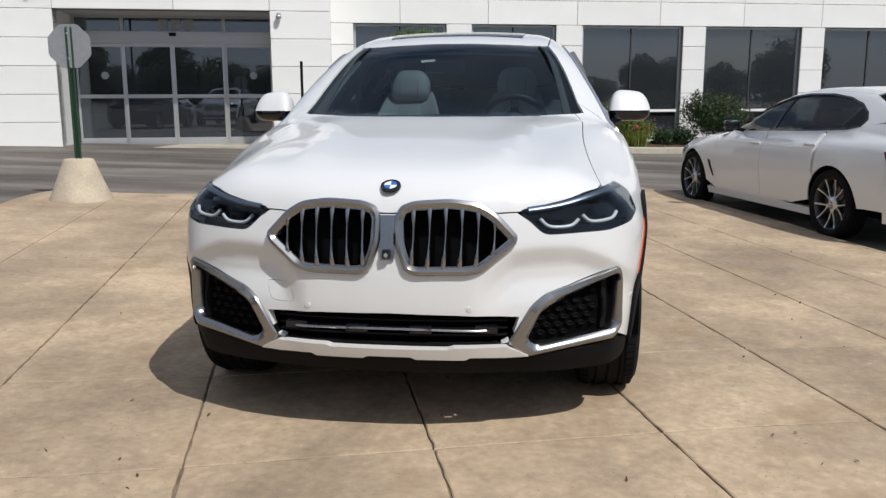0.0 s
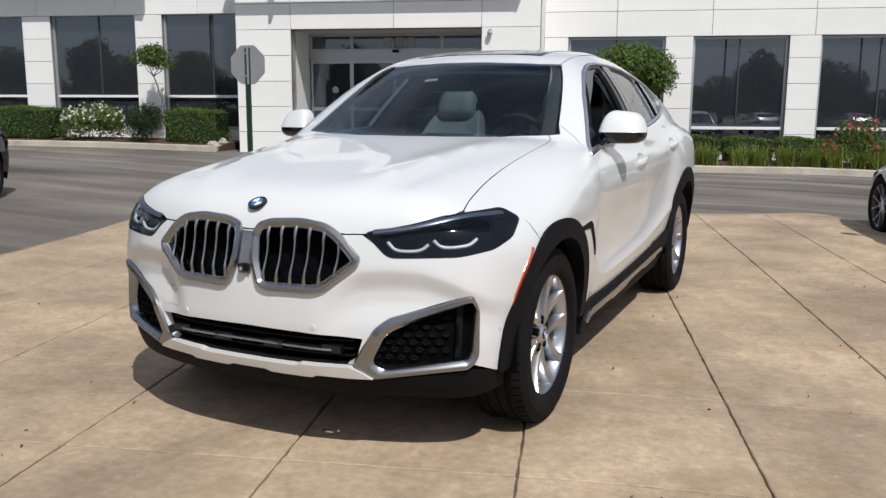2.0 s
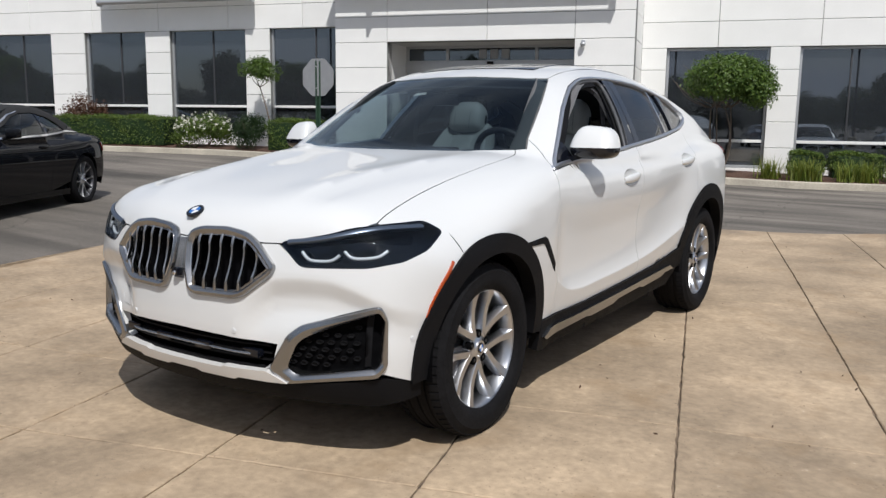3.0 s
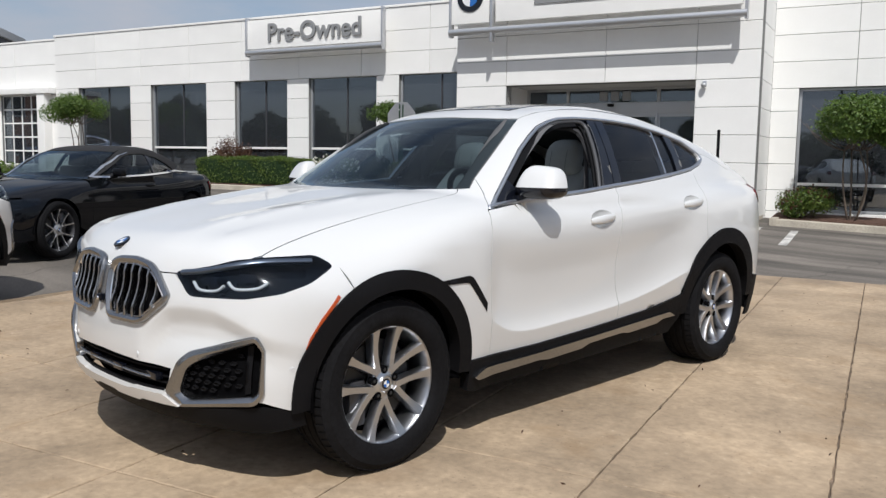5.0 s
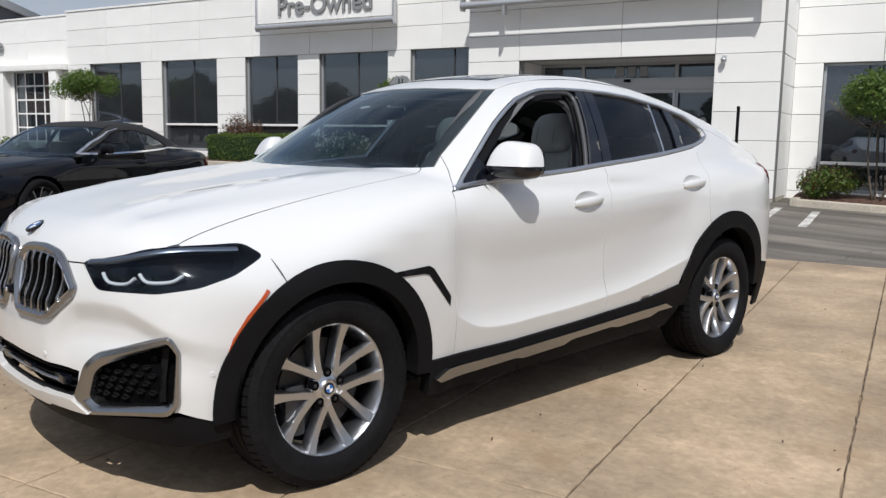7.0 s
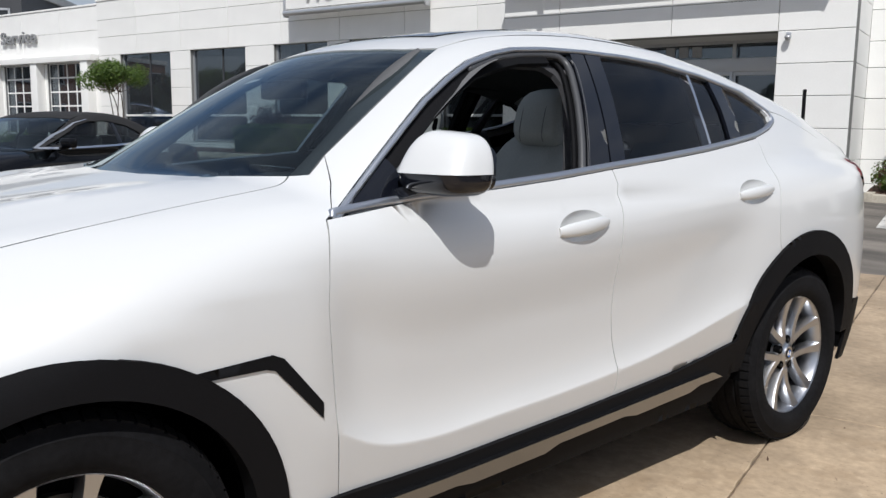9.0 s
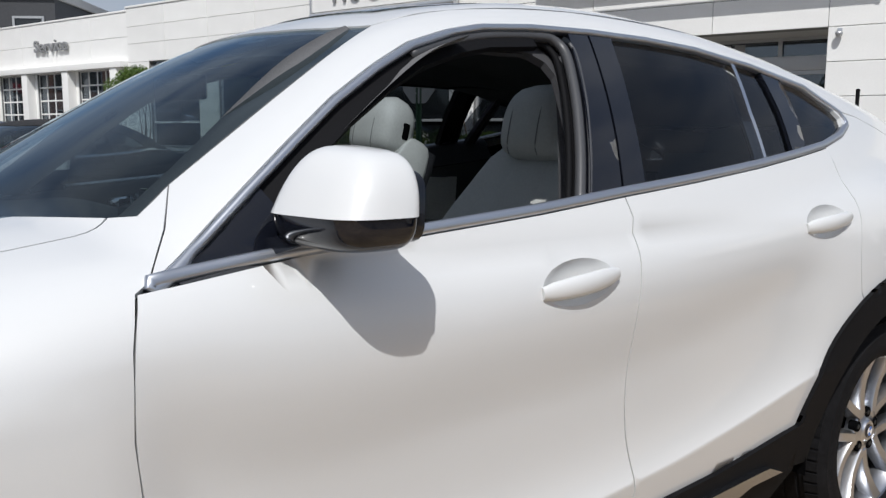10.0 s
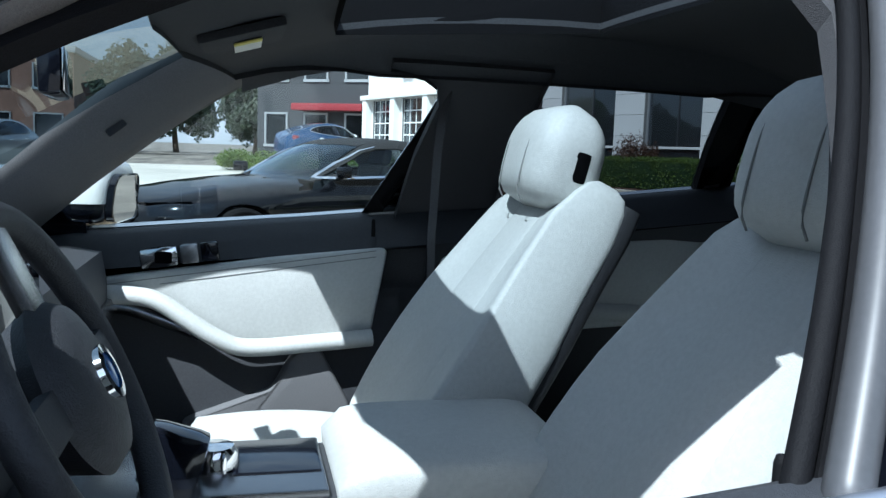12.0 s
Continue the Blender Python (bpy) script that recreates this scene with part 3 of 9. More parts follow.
APRON = material("pale_concrete_drive", (0.40, 0.38, 0.34), 0.85, mottle=0.1, grain=20, stains=0.15, stain_grain=0.6)
PANEL = material("white_wall_panel", (0.84, 0.835, 0.81), 0.55, mottle=0.015, grain=30, stains=0.04, stain_grain=0.9, per_object=0.025)
WALL_CORE = material("panel_joint", (0.20, 0.20, 0.195), 0.8, mottle=0.05, grain=30)
SOFFIT = material("grey_soffit", (0.50, 0.50, 0.49), 0.7, mottle=0.04, grain=10)
FRAME_METAL = material("grey_window_frame", (0.50, 0.51, 0.52), 0.4, metal=0.6, mottle=0.05, grain=80)
TUBE_METAL = material("silver_sign_tube", (0.55, 0.56, 0.58), 0.35, metal=0.7, mottle=0.05, grain=60)
LETTER_GREY = material("grey_letter", (0.24, 0.245, 0.25), 0.45, mottle=0.04, grain=60)
NUMBER_GREY = material("grey_number_film", (0.34, 0.35, 0.36), 0.5, mottle=0.04, grain=60)
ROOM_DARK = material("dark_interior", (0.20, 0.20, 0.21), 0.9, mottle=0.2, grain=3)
CREAM = material("cream_board", (0.62, 0.54, 0.34), 0.7, mottle=0.05, grain=8)
LINE_PAINT = material("worn_white_line", (0.50, 0.49, 0.46), 0.8, mottle=0.35, grain=40, stains=0.4, stain_grain=3)
DARK_CLAD = material("dark_grey_cladding", (0.045, 0.047, 0.052), 0.6, mottle=0.1, grain=8)
RED_CANOPY = material("red_canopy", (0.24, 0.022, 0.03), 0.6, mottle=0.08, grain=8)
BRICKWORK = material("brown_brickwork", (0.22, 0.12, 0.085), 0.9, mottle=0.25, grain=9, stains=0.2, stain_grain=1)
MULCH = material("red_brown_mulch", (0.085, 0.045, 0.03), 0.95, mottle=0.5, grain=34, bump_by=1.0, bump_grain=60)
GALVANISED = material("dull_sign_aluminium", (0.31, 0.32, 0.335), 0.5, metal=0.3, mottle=0.06, grain=20, stains=0.08, stain_grain=3)
GREEN_POST = material("green_post_enamel", (0.022, 0.055, 0.032), 0.5, mottle=0.12, grain=30)
BASE_CONCRETE = material("cast_concrete", (0.48, 0.41, 0.31), 0.85, mottle=0.1, grain=40, bump_by=0.4, bump_grain=120, stains=0.15, stain_grain=4)
BOULDER = material("pale_boulder", (0.36, 0.34, 0.31), 0.9, mottle=0.25, grain=18, bump_by=0.8, bump_grain=40)
# The last value of both panes lifts their blacks as reflection haze.
DOOR_GLASS = glass("entrance_door_glass", (0.80, 0.88, 0.95), 0.34, ior=2.2, sheen=(0.80, 0.90, 1.0), haze=0.05)
CLEAR_SHOP = glass("shop_front_glass", (0.80, 0.88, 0.95), 0.34, ior=2.3, sheen=(0.82, 0.91, 1.0), haze=0.05)


def ground_sheet():
    bm = bmesh.new()
    xs = [-900, -400, -200, -120] + [-80 + 4 * i for i in range(14)] + [-24 + 1.0 * i for i in range(60)] + [36 + 4 * i for i in range(12)] + [120, 200, 400, 900]
    ys = [-900, -400, -200, -120, -80, -60, -40, -30] + [-24 + 2.0 * i for i in range(30)] + [40, 50, 60, 80, 120, 200, 400, 900]
    grid = [[bm.verts.new((x, y, ground_height(x, y))) for x in xs] for y in ys]
    for j in range(len(ys) - 1):
        for i in range(len(xs) - 1):
            bm.faces.new((grid[j][i], grid[j][i + 1], grid[j + 1][i + 1], grid[j + 1][i]))
    return part("ground", bm, ASPHALT, smooth=True)


tagged(ground_sheet(), "worn grey streaked asphalt lot and drive", "ground", kind="structure")


def clip_half(poly, n, d):
    """The part of a flat outline where p . n <= d."""
    out = []
    for a, b in zip(poly, poly[1:] + poly[:1]):
        fa, fb = a[0] * n[0] + a[1] * n[1] - d, b[0] * n[0] + b[1] * n[1] - d
        if fa <= 0:
            out.append(a)
        if fa * fb < 0:
            t = fa / (fa - fb)
            out.append((a[0] + (b[0] - a[0]) * t, a[1] + (b[1] - a[1]) * t))
    return out


PAD = [(-5.7, 5.9), (-5.2, 6.25), (-4.4, 6.1), (-0.9, 7.6), (0.4, 7.97), (1.1, 8.3), (1.5, 8.7), (1.9, 8.75), (2.35, 8.0), (2.8, 6.6), (3.15, 5.4), (3.5, 3.85), (5.2, -1.5), (7.4, -9), (-2.5, -9), (-3.7, -3), (-3.9, -0.15), (-4.05, 0.6), (-4.7, 2.7), (-5.45, 4.6)]
SLAB_A, SLAB_B = (0.956, 0.292), (-0.292, 0.956)


def concrete_pad():
    pad = new("pavement")
    tagged(pad, "tan concrete pad of square-jointed slabs under the white car", "pavement", kind="structure")
    ring = [tuple(p) for p in spline(PAD, 3, True)]
    edge_rng = np.random.default_rng(5)
    bed = bmesh.new()
    cross = [-11.6, -8.7, -6.1, -3.78, -0.884, 0.095, 2.95, 5.85, 8.8, 11.7]
    for k in range(-14, 14):
        a0, a1 = -0.088 + 0.9 * k, -0.088 + 0.9 * (k + 1)
        for b0, b1 in zip(cross, cross[1:]):
            cell = ring
            for n, d in ((SLAB_A, a1), ((-SLAB_A[0], -SLAB_A[1]), -a0), (SLAB_B, b1), ((-SLAB_B[0], -SLAB_B[1]), -b0)):
                cell = clip_half(cell, n, d) if len(cell) > 2 else []
            if len(cell) > 2 and abs(area2(cell)) > 1e-3:
                bed.faces.new([bed.verts.new((x, y, pad_height(x) - 0.011)) for x, y in cell])
            poly = ring
            for n, d in ((SLAB_A, a1 - 0.0035), ((-SLAB_A[0], -SLAB_A[1]), -a0 - 0.0035), (SLAB_B, b1 - 0.003), ((-SLAB_B[0], -SLAB_B[1]), -b0 - 0.003)):
                poly = clip_half(poly, n, d) if len(poly) > 2 else []
            if len(poly) < 3 or abs(area2(poly)) < 0.02:
                continue
            if area2(poly) < 0:
                poly = poly[::-1]
            bm = bmesh.new()
            near = all(-4.5 < x < 5 and -5 < y < 8 for x, y in poly)
            poly = [tuple(p) for p in dense(np.array(poly), 0.055 if near else 1.0)]
            soft = inset(poly, 0.004)
            if near:
                bite = np.clip(edge_rng.normal(0.001, 0.0022, len(poly)), -0.002, 0.009)
                poly = [tuple(p) for p in inset(poly, bite)]
                soft = inset(poly, 0.003 + np.abs(edge_rng.normal(0, 0.002, len(poly))))
            rims = [[bm.verts.new((x, y, pad_height(x) + dz)) for x, y in loop] for loop, dz in ((poly, -0.02), (poly, -0.004), (soft, 0.0))]
            for one, two in zip(rims, rims[1:]):
                for i in range(len(poly)):
                    j = (i + 1) % len(poly)
                    bm.faces.new((one[i], one[j], two[j], two[i]))
            bm.faces.new(rims[-1])
            part("slab", bm, CONCRETE, pad)
    low = [bed.verts.new((x, y, pad_height(x) - 0.15)) for x, y in ring]
    high = [bed.verts.new((x, y, pad_height(x) - 0.011)) for x, y in ring]
    for i in range(len(ring)):
        j = (i + 1) % len(ring)
        bed.faces.new((low[i], low[j], high[j], high[i]))
    part("joint_bed", bed, JOINT, pad)


# ---------------------------------------------------------------- the dealership
building = thing("dealership_building", "long low white panelled car dealership with dark windows", "building", at=SITE)
PANEL_MESHES = {}


def panel_piece(u0, u1, w0, w1, v, parent):
    """One wall panel, its edges chamfered; alike panels share one mesh."""
    key = (round(u1 - u0, 2), round(w1 - w0, 2))
    if key not in PANEL_MESHES:
        a, b, t, c = (u1 - u0) / 2, (w1 - w0) / 2, 0.035, 0.006
        back, mid, front = [(-a, t, -b), (a, t, -b), (a, t, b), (-a, t, b)], [(-a, c, -b), (a, c, -b), (a, c, b), (-a, c, b)], [(c - a, 0, c - b), (a - c, 0, c - b), (a - c, 0, b - c), (c - a, 0, b - c)]
        faces = []
        for s in (0, 4):
            for i in range(4):
                j = (i + 1) % 4
                faces.append((s + i, s + j, s + 4 + j, s + 4 + i))
        faces.append((8, 9, 10, 11))
        me = bpy.data.meshes.new("panel")
        me.from_pydata(back + mid + front, [], faces)
        me.materials.append(PANEL)
        PANEL_MESHES[key] = me
    ob = new("panel", PANEL_MESHES[key])
    ob.parent = parent
    ob.matrix_local = Matrix.Translation(((u0 + u1) / 2, v, (w0 + w1) / 2))


def site_box(bm, u0, u1, v0, v1, w0, w1, bevel=0.0):
    add_box(bm, ((u0 + u1) / 2, (v0 + v1) / 2, (w0 + w1) / 2), (u1 - u0, v1 - v0, w1 - w0), bevel)


def panelled_wall(u0, u1, v, w0, w1, openings, rows, joints, depth=0.35):
    """A wall with through openings, faced with panels in rows."""
    bm = bmesh.new()
    us = sorted({u0, u1} | {o[0] for o in openings} | {o[1] for o in openings})
    ws = sorted({w0, w1} | {max(w0, o[2]) for o in openings} | {min(w1, o[3]) for o in openings})
    corner = {(i, j, k): bm.verts.new((u, v + d, w)) for i, u in enumerate(us) for j, w in enumerate(ws) for k, d in enumerate((0.03, depth))}

    def solid(i, j):
        if not (0 <= i < len(us) - 1 and 0 <= j < len(ws) - 1):
            return False
        u, w = (us[i] + us[i + 1]) / 2, (ws[j] + ws[j + 1]) / 2
        return not any(o[0] < u < o[1] and o[2] < w < o[3] for o in openings)
    for i in range(len(us) - 1):
        for j in range(len(ws) - 1):
            if not solid(i, j):
                continue
            for k in (0, 1):
                bm.faces.new([corner[i, j, k], corner[i + 1, j, k], corner[i + 1, j + 1, k], corner[i, j + 1, k]])
            for di, dj, a, b in ((-1, 0, (i, j), (i, j + 1)), (1, 0, (i + 1, j), (i + 1, j + 1)), (0, -1, (i, j), (i + 1, j)), (0, 1, (i, j + 1), (i + 1, j + 1))):
                if not solid(i + di, j + dj):
                    bm.faces.new([corner[a + (0,)], corner[b + (0,)], corner[b + (1,)], corner[a + (1,)]])
    bmesh.ops.delete(bm, geom=[x for x in bm.verts if not x.link_faces], context="VERTS")
    wall = part("wall", bm, WALL_CORE, building, "white panelled wall")
    top_open = max([o[3] for o in openings], default=-9)
    low_open = min([o[2] for o in openings], default=99)
    levels = sorted({w0, w1} | {r for r in rows if w0 < r < w1} | {o[3] for o in openings if o[3] < w1} | {o[2] for o in openings if o[2] > w0})
    levels = [a for i, a in enumerate(levels) if i == 0 or a - levels[i - 1] > 0.12]
    for lo, hi in zip(levels, levels[1:]):
        mid = (lo + hi) / 2
        us = sorted(set(joints) | {u0, u1}) if mid > top_open or mid < low_open else sorted({u0, u1} | {o[0] for o in openings} | {o[1] for o in openings})
        us = [a for a in us if u0 <= a <= u1]
        for a, b in zip(us, us[1:]):
            if any(o[0] < (a + b) / 2 < o[1] and o[2] < mid < o[3] for o in openings):
                continue
            panel_piece(a + 0.006, b - 0.006, lo + 0.006, hi - 0.006, v, wall)
    return wall


def shop_window(u0, u1, w0, w1, v, bar, mullions=(), cream=True):
    """A dark window: frame, cross bar, sill and one pane to each field."""
    top = new("window")
    top.parent = building
    tagged(top, "tall dark tinted shop window in a grey metal frame")
    bm = bmesh.new()
    f, d = 0.06, 0.10
    site_box(bm, u0, u0 + f, v, v + d, w0, w1, 0.006)
    site_box(bm, u1 - f, u1, v, v + d, w0, w1, 0.006)
    site_box(bm, u0 + f, u1 - f, v + 0.002, v + d, w1 - f, w1, 0.006)
    site_box(bm, u0 + f, u1 - f, v + 0.002, v + d, w0, w0 + f, 0.006)
    part("window_frame", bm, FRAME_METAL, top, angle=40)
    bm = bmesh.new()
    site_box(bm, u0 + f, u1 - f, v - 0.02, v + d - 0.01, bar - 0.035, bar + 0.035, 0.006)
    part("cross_bar", bm, PANEL, top, "white cross bar", angle=40)
    us = [u0 + f, *mullions, u1 - f]
    for m in mullions:
        bm = bmesh.new()
        site_box(bm, m - 0.018, m + 0.018, v + 0.02, v + d - 0.02, bar + 0.035, w1 - f, 0.004)
        part("mullion", bm, DARK_CLAD, top, angle=40)
    for lo, hi, cuts in ((w0 + f, bar - 0.035, [us[0], us[-1]]), (bar + 0.035, w1 - f, us)):
        for a, b in zip(cuts, cuts[1:]):
            bm = bmesh.new()
            site_box(bm, a, b, v + 0.05, v + 0.056, lo, hi)
            part("pane", bm, CLEAR_SHOP, top)
    if cream:
        bm = bmesh.new()
        a, b = u0 + (u1 - u0) * 0.12, u0 + (u1 - u0) * 0.55
        site_box(bm, a, b, v + 0.55, v + 0.60, w0, bar - 0.06, 0.01)
        part("backing_board", bm, CREAM, top, "cream board behind the glass", angle=40)


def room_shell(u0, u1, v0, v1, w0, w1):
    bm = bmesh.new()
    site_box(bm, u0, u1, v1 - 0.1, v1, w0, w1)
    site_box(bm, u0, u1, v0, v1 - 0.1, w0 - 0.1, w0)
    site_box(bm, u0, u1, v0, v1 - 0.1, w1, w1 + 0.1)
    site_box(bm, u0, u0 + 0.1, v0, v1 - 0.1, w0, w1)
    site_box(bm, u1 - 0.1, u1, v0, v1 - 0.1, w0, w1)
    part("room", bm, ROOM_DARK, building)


def coping(u0, u1, v0, v1, w):
    bm = bmesh.new()
    site_box(bm, u0, u1, v0, v1, w, w + 0.07, 0.012)
    part("coping", bm, PANEL, building, "white parapet coping", angle=40)


def roof_deck(u0, u1, v0, v1, w):
    bm = bmesh.new()
    site_box(bm, u0, u1, v0, v1, w - 0.25, w)
    part("roof", bm, SOFFIT, building, "flat roof deck")


ROWS = [0.16 + 0.62 * k for k in range(12)]
LEFT_WIN = [(-17.3, -14.47), (-13.41, -10.72), (-9.43, -7.19), (-6.32, -3.75), (-2.95, -0.4)]
RIGHT_WIN = [(8.11, 10.5), (11.17, 13.43), (14.16, 16.97), (17.62, 20.43), (21.12, 24.0), (24.7, 27.5)]
BAYS = [(-28.6, -26.2), (-25.4, -23.0), (-22.2, -19.8)]

# entrance block
panelled_wall(0, 7.5, 0, -0.3, 6.9, [(1.42, 6.12, -0.3, 3.26)], ROWS, [1.42, 4.0, 6.12])
bm = bmesh.new()
site_box(bm, 7.15, 7.465, 0.35, 1.87, -0.3, 6.9)
side = part("wall", bm, WALL_CORE, building, "white panelled return wall")
for lo, hi in zip([-0.3] + ROWS, ROWS + [6.9]):
    if hi - lo > 0.1:
        bm = bmesh.new()
        add_box(bm, (7.4815, 0.97, (lo + hi) / 2), (0.035, 1.86, hi - lo - 0.012), 0.005, segments=1)
        part("panel", bm, PANEL, side)
bm = bmesh.new()
site_box(bm, 0.035, 0.35, 0.35, 1.87, 4.0, 6.9)
part("wall", bm, PANEL, building, "white return wall")
coping(-0.02, 7.52, -0.03, 0.4, 6.9)
roof_deck(0.3, 7.15, 0.35, 8, 6.6)
for a, b in ((1.32, 1.42), (6.12, 6.22)):
    bm = bmesh.new()
    site_box(bm, a, b, 0.03, 1.5, -0.3, 3.26)
    part("reveal", bm, PANEL, building, "white entrance reveal")
bm = bmesh.new()
site_box(bm, 1.32, 6.22, 0.04, 1.5, 3.262, 3.38)
part("entrance_ceiling", bm, SOFFIT, building, "grey entrance soffit")
room_shell(0.4, 7.1, 1.55, 9, 0.16, 3.6)
bm = bmesh.new()
site_box(bm, -0.0, 7.5, 0.0, 1.6, 0.0, 0.19, 0.01)
part("threshold", bm, KERB, building, "pale concrete threshold step", angle=40)


def entrance_doors():
    top = new("entrance_door")
    top.parent = building
    tagged(top, "wide glazed sliding entrance doors in grey metal frames")
    v = 1.4
    bm = bmesh.new()
    site_box(bm, 1.42, 6.12, v - 0.06, v + 0.10, 2.60, 2.89, 0.01)
    part("header_bar", bm, FRAME_METAL, top, angle=40)
    bm = bmesh.new()
    site_box(bm, 1.42, 6.12, v - 0.03, v + 0.08, 3.20, 3.26)
    for u in (1.46, 2.57, 4.94, 6.08):
        site_box(bm, u - 0.04, u + 0.04, v - 0.02, v + 0.07, 2.89, 3.2, 0.006)
    part("transom_frame", bm, FRAME_METAL, top, angle=40)
    for a, b in ((1.5, 2.53), (2.61, 4.90), (4.98, 6.04)):
        bm = bmesh.new()
        site_box(bm, a, b, v + 0.02, v + 0.028, 2.89, 3.2)
        part("transom_pane", bm, DOOR_GLASS, top)
    us = (1.46, 2.57, 3.72, 4.94, 6.08)
    for k, (a, b) in enumerate(zip(us, us[1:])):
        off = 0.0 if k in (0, 3) else -0.05
        bm = bmesh.new()
        f = 0.055
        for x0, x1, z0, z1 in ((a, a + f, 0.19, 2.6), (b - f, b, 0.19, 2.6), (a + f, b - f, 2.52, 2.6), (a + f, b - f, 0.19, 0.36), (a + f, b - f, 1.31, 1.40)):
            site_box(bm, x0, x1, v + off - 0.02, v + off + 0.03, z0, z1, 0.005)
        leaf = part("door_leaf", bm, FRAME_METAL, top, angle=40)
        for z0, z1 in ((0.36, 1.31), (1.40, 2.52)):
            bm = bmesh.new()
            site_box(bm, a + f, b - f, v + off, v + off + 0.008, z0, z1)
            part("pane", bm, DOOR_GLASS, leaf)
        if k in (0, 3):
            bm = bmesh.new()
            lathe(bm, [(0.001, 0), (0.09, 0), (0.09, 0.004), (0.001, 0.004)], 24, place=Vector((0, 0, 0)))
            bmesh.ops.transform(bm, matrix=Matrix.Translation(((a + b) / 2 + 0.1, v - 0.004, 1.85)) @ Matrix.Rotation(radians(90), 4, "Z"), verts=bm.verts)
            part("round_sticker", bm, NUMBER_GREY, leaf)
    for k in range(3):
        bm = bmesh.new()
        u = 3.42 + 0.30 * k
        site_box(bm, u, u + 0.21, v + 0.004, v + 0.016, 2.93, 3.17, 0.02)
        part("number_bar", bm, NUMBER_GREY, top)
    bm = bmesh.new()
    add_box(bm, (3.75, v - 0.10, 2.82), (0.16, 0.08, 0.07), 0.02)
    part("door_sensor", bm, BLACK_PLASTIC, top, angle=40)


entrance_doors()
cam_box = thing("security_camera", "small grey security camera on the white wall", "camera", at=SITE @ Matrix.Translation((6.33, -0.005, 3.12)))
bm = bmesh.new()
add_box(bm, (0, -0.02, 0.06), (0.09, 0.05, 0.09), 0.012)
part("wall_mount", bm, TUBE_METAL, cam_box, angle=40)
bm = bmesh.new()
lathe(bm, [(0.001, -0.06), (0.045, -0.045), (0.065, 0.0), (0.065, 0.035), (0.001, 0.04)], 20, axis=2, place=Vector((0, -0.09, 0)))
part("dome", bm, FRAME_METAL, cam_box, smooth=True)

# wings
panelled_wall(-18.6, 0, 1.87, -0.3, 5.85, [(a, b, 0.8, 3.93) for a, b in LEFT_WIN], ROWS[:7] + [4.55, 5.17], [-16.3, -13.9, -11.5, -9.1, -6.7, -4.3, -1.9])
coping(-18.62, -0.0, 1.84, 2.25, 5.85)
roof_deck(-18.3, 0, 2.22, 11, 5.6)
for a, b in LEFT_WIN:
    shop_window(a, b, 0.8, 3.93, 1.99, 1.68, [(a + b) / 2 + 0.12])
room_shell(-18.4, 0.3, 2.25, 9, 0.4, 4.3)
panelled_wall(7.5, 30, 1.87, -0.5, 6.3, [(a, b, 0.28, 3.17) for a, b in RIGHT_WIN], [-0.1] + ROWS[1:5] + [3.79, 4.41, 5.03, 5.65], [9.3, 11.6, 14.0, 16.3, 18.7, 21.0, 23.4, 25.7, 28.1])
coping(7.5, 30.02, 1.84, 2.25, 6.3)
roof_deck(7.5, 29.7, 2.22, 11, 6.0)
for a, b in RIGHT_WIN:
    shop_window(a, b, 0.28, 3.17, 1.99, 0.93, [(a + b) / 2])
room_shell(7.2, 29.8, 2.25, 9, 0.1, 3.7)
bm = bmesh.new()
site_box(bm, 29.7, 30, 2.22, 11, -0.5, 6.3)
site_box(bm, -29.2, 29.7, 11, 11.3, -0.5, 5.6)
part("wall", bm, PANEL, building, "plain white rear and end walls")

# garage wing
panelled_wall(-29.2, -18.6, 1.95, -0.3, 5.75, [(a, b, -0.3, 3.7) for a, b in BAYS], [3.95, 4.85], [-26.5, -23.9, -21.2])
coping(-29.22, -18.62, 1.92, 2.3, 5.75)
roof_deck(-28.9, -18.6, 2.3, 11, 5.5)
room_shell(-29.0, -18.7, 2.35, 9, 0.3, 4.0)
bm = bmesh.new()
site_box(bm, -29.3, -18.62, 1.55, 1.948, 3.72, 3.94, 0.01)
part("ledge", bm, PANEL, building, "white ledge over the garage bays", angle=40)
for u in (-28.9, -25.8, -22.6, -19.2):
    bm = bmesh.new()
    site_box(bm, u - 0.22, u + 0.22, 1.6, 1.948, -0.2, 3.72, 0.01)
    part("column", bm, PANEL, building, "white square column", angle=40)
for a, b in BAYS:
    top = new("garage_door")
    top.parent = building
    tagged(top, "glazed sectional garage door with a white frame")
    n = 6
    h = (3.7 - 0.4) / n
    for k in range(n + 1):
        bm = bmesh.new()
        site_box(bm, a, b, 2.05, 2.10, 0.4 + k * h - 0.03, 0.4 + k * h + 0.03)
        part("rail", bm, PANEL, top)
    for k in range(5):
        u = a + (b - a) * k / 4
        bm = bmesh.new()
        site_box(bm, u - 0.025, u + 0.025, 2.052, 2.098, 0.4, 3.7)
        part("stile", bm, PANEL, top)
    bm = bmesh.new()
    site_box(bm, a, b, 2.07, 2.078, 0.4 + h, 3.7)
    part("pane", bm, CLEAR_SHOP, top)
    bm = bmesh.new()
    site_box(bm, a, b, 2.06, 2.09, 0.2, 0.4 + h)
    part("lower_panel", bm, FRAME_METAL, top)


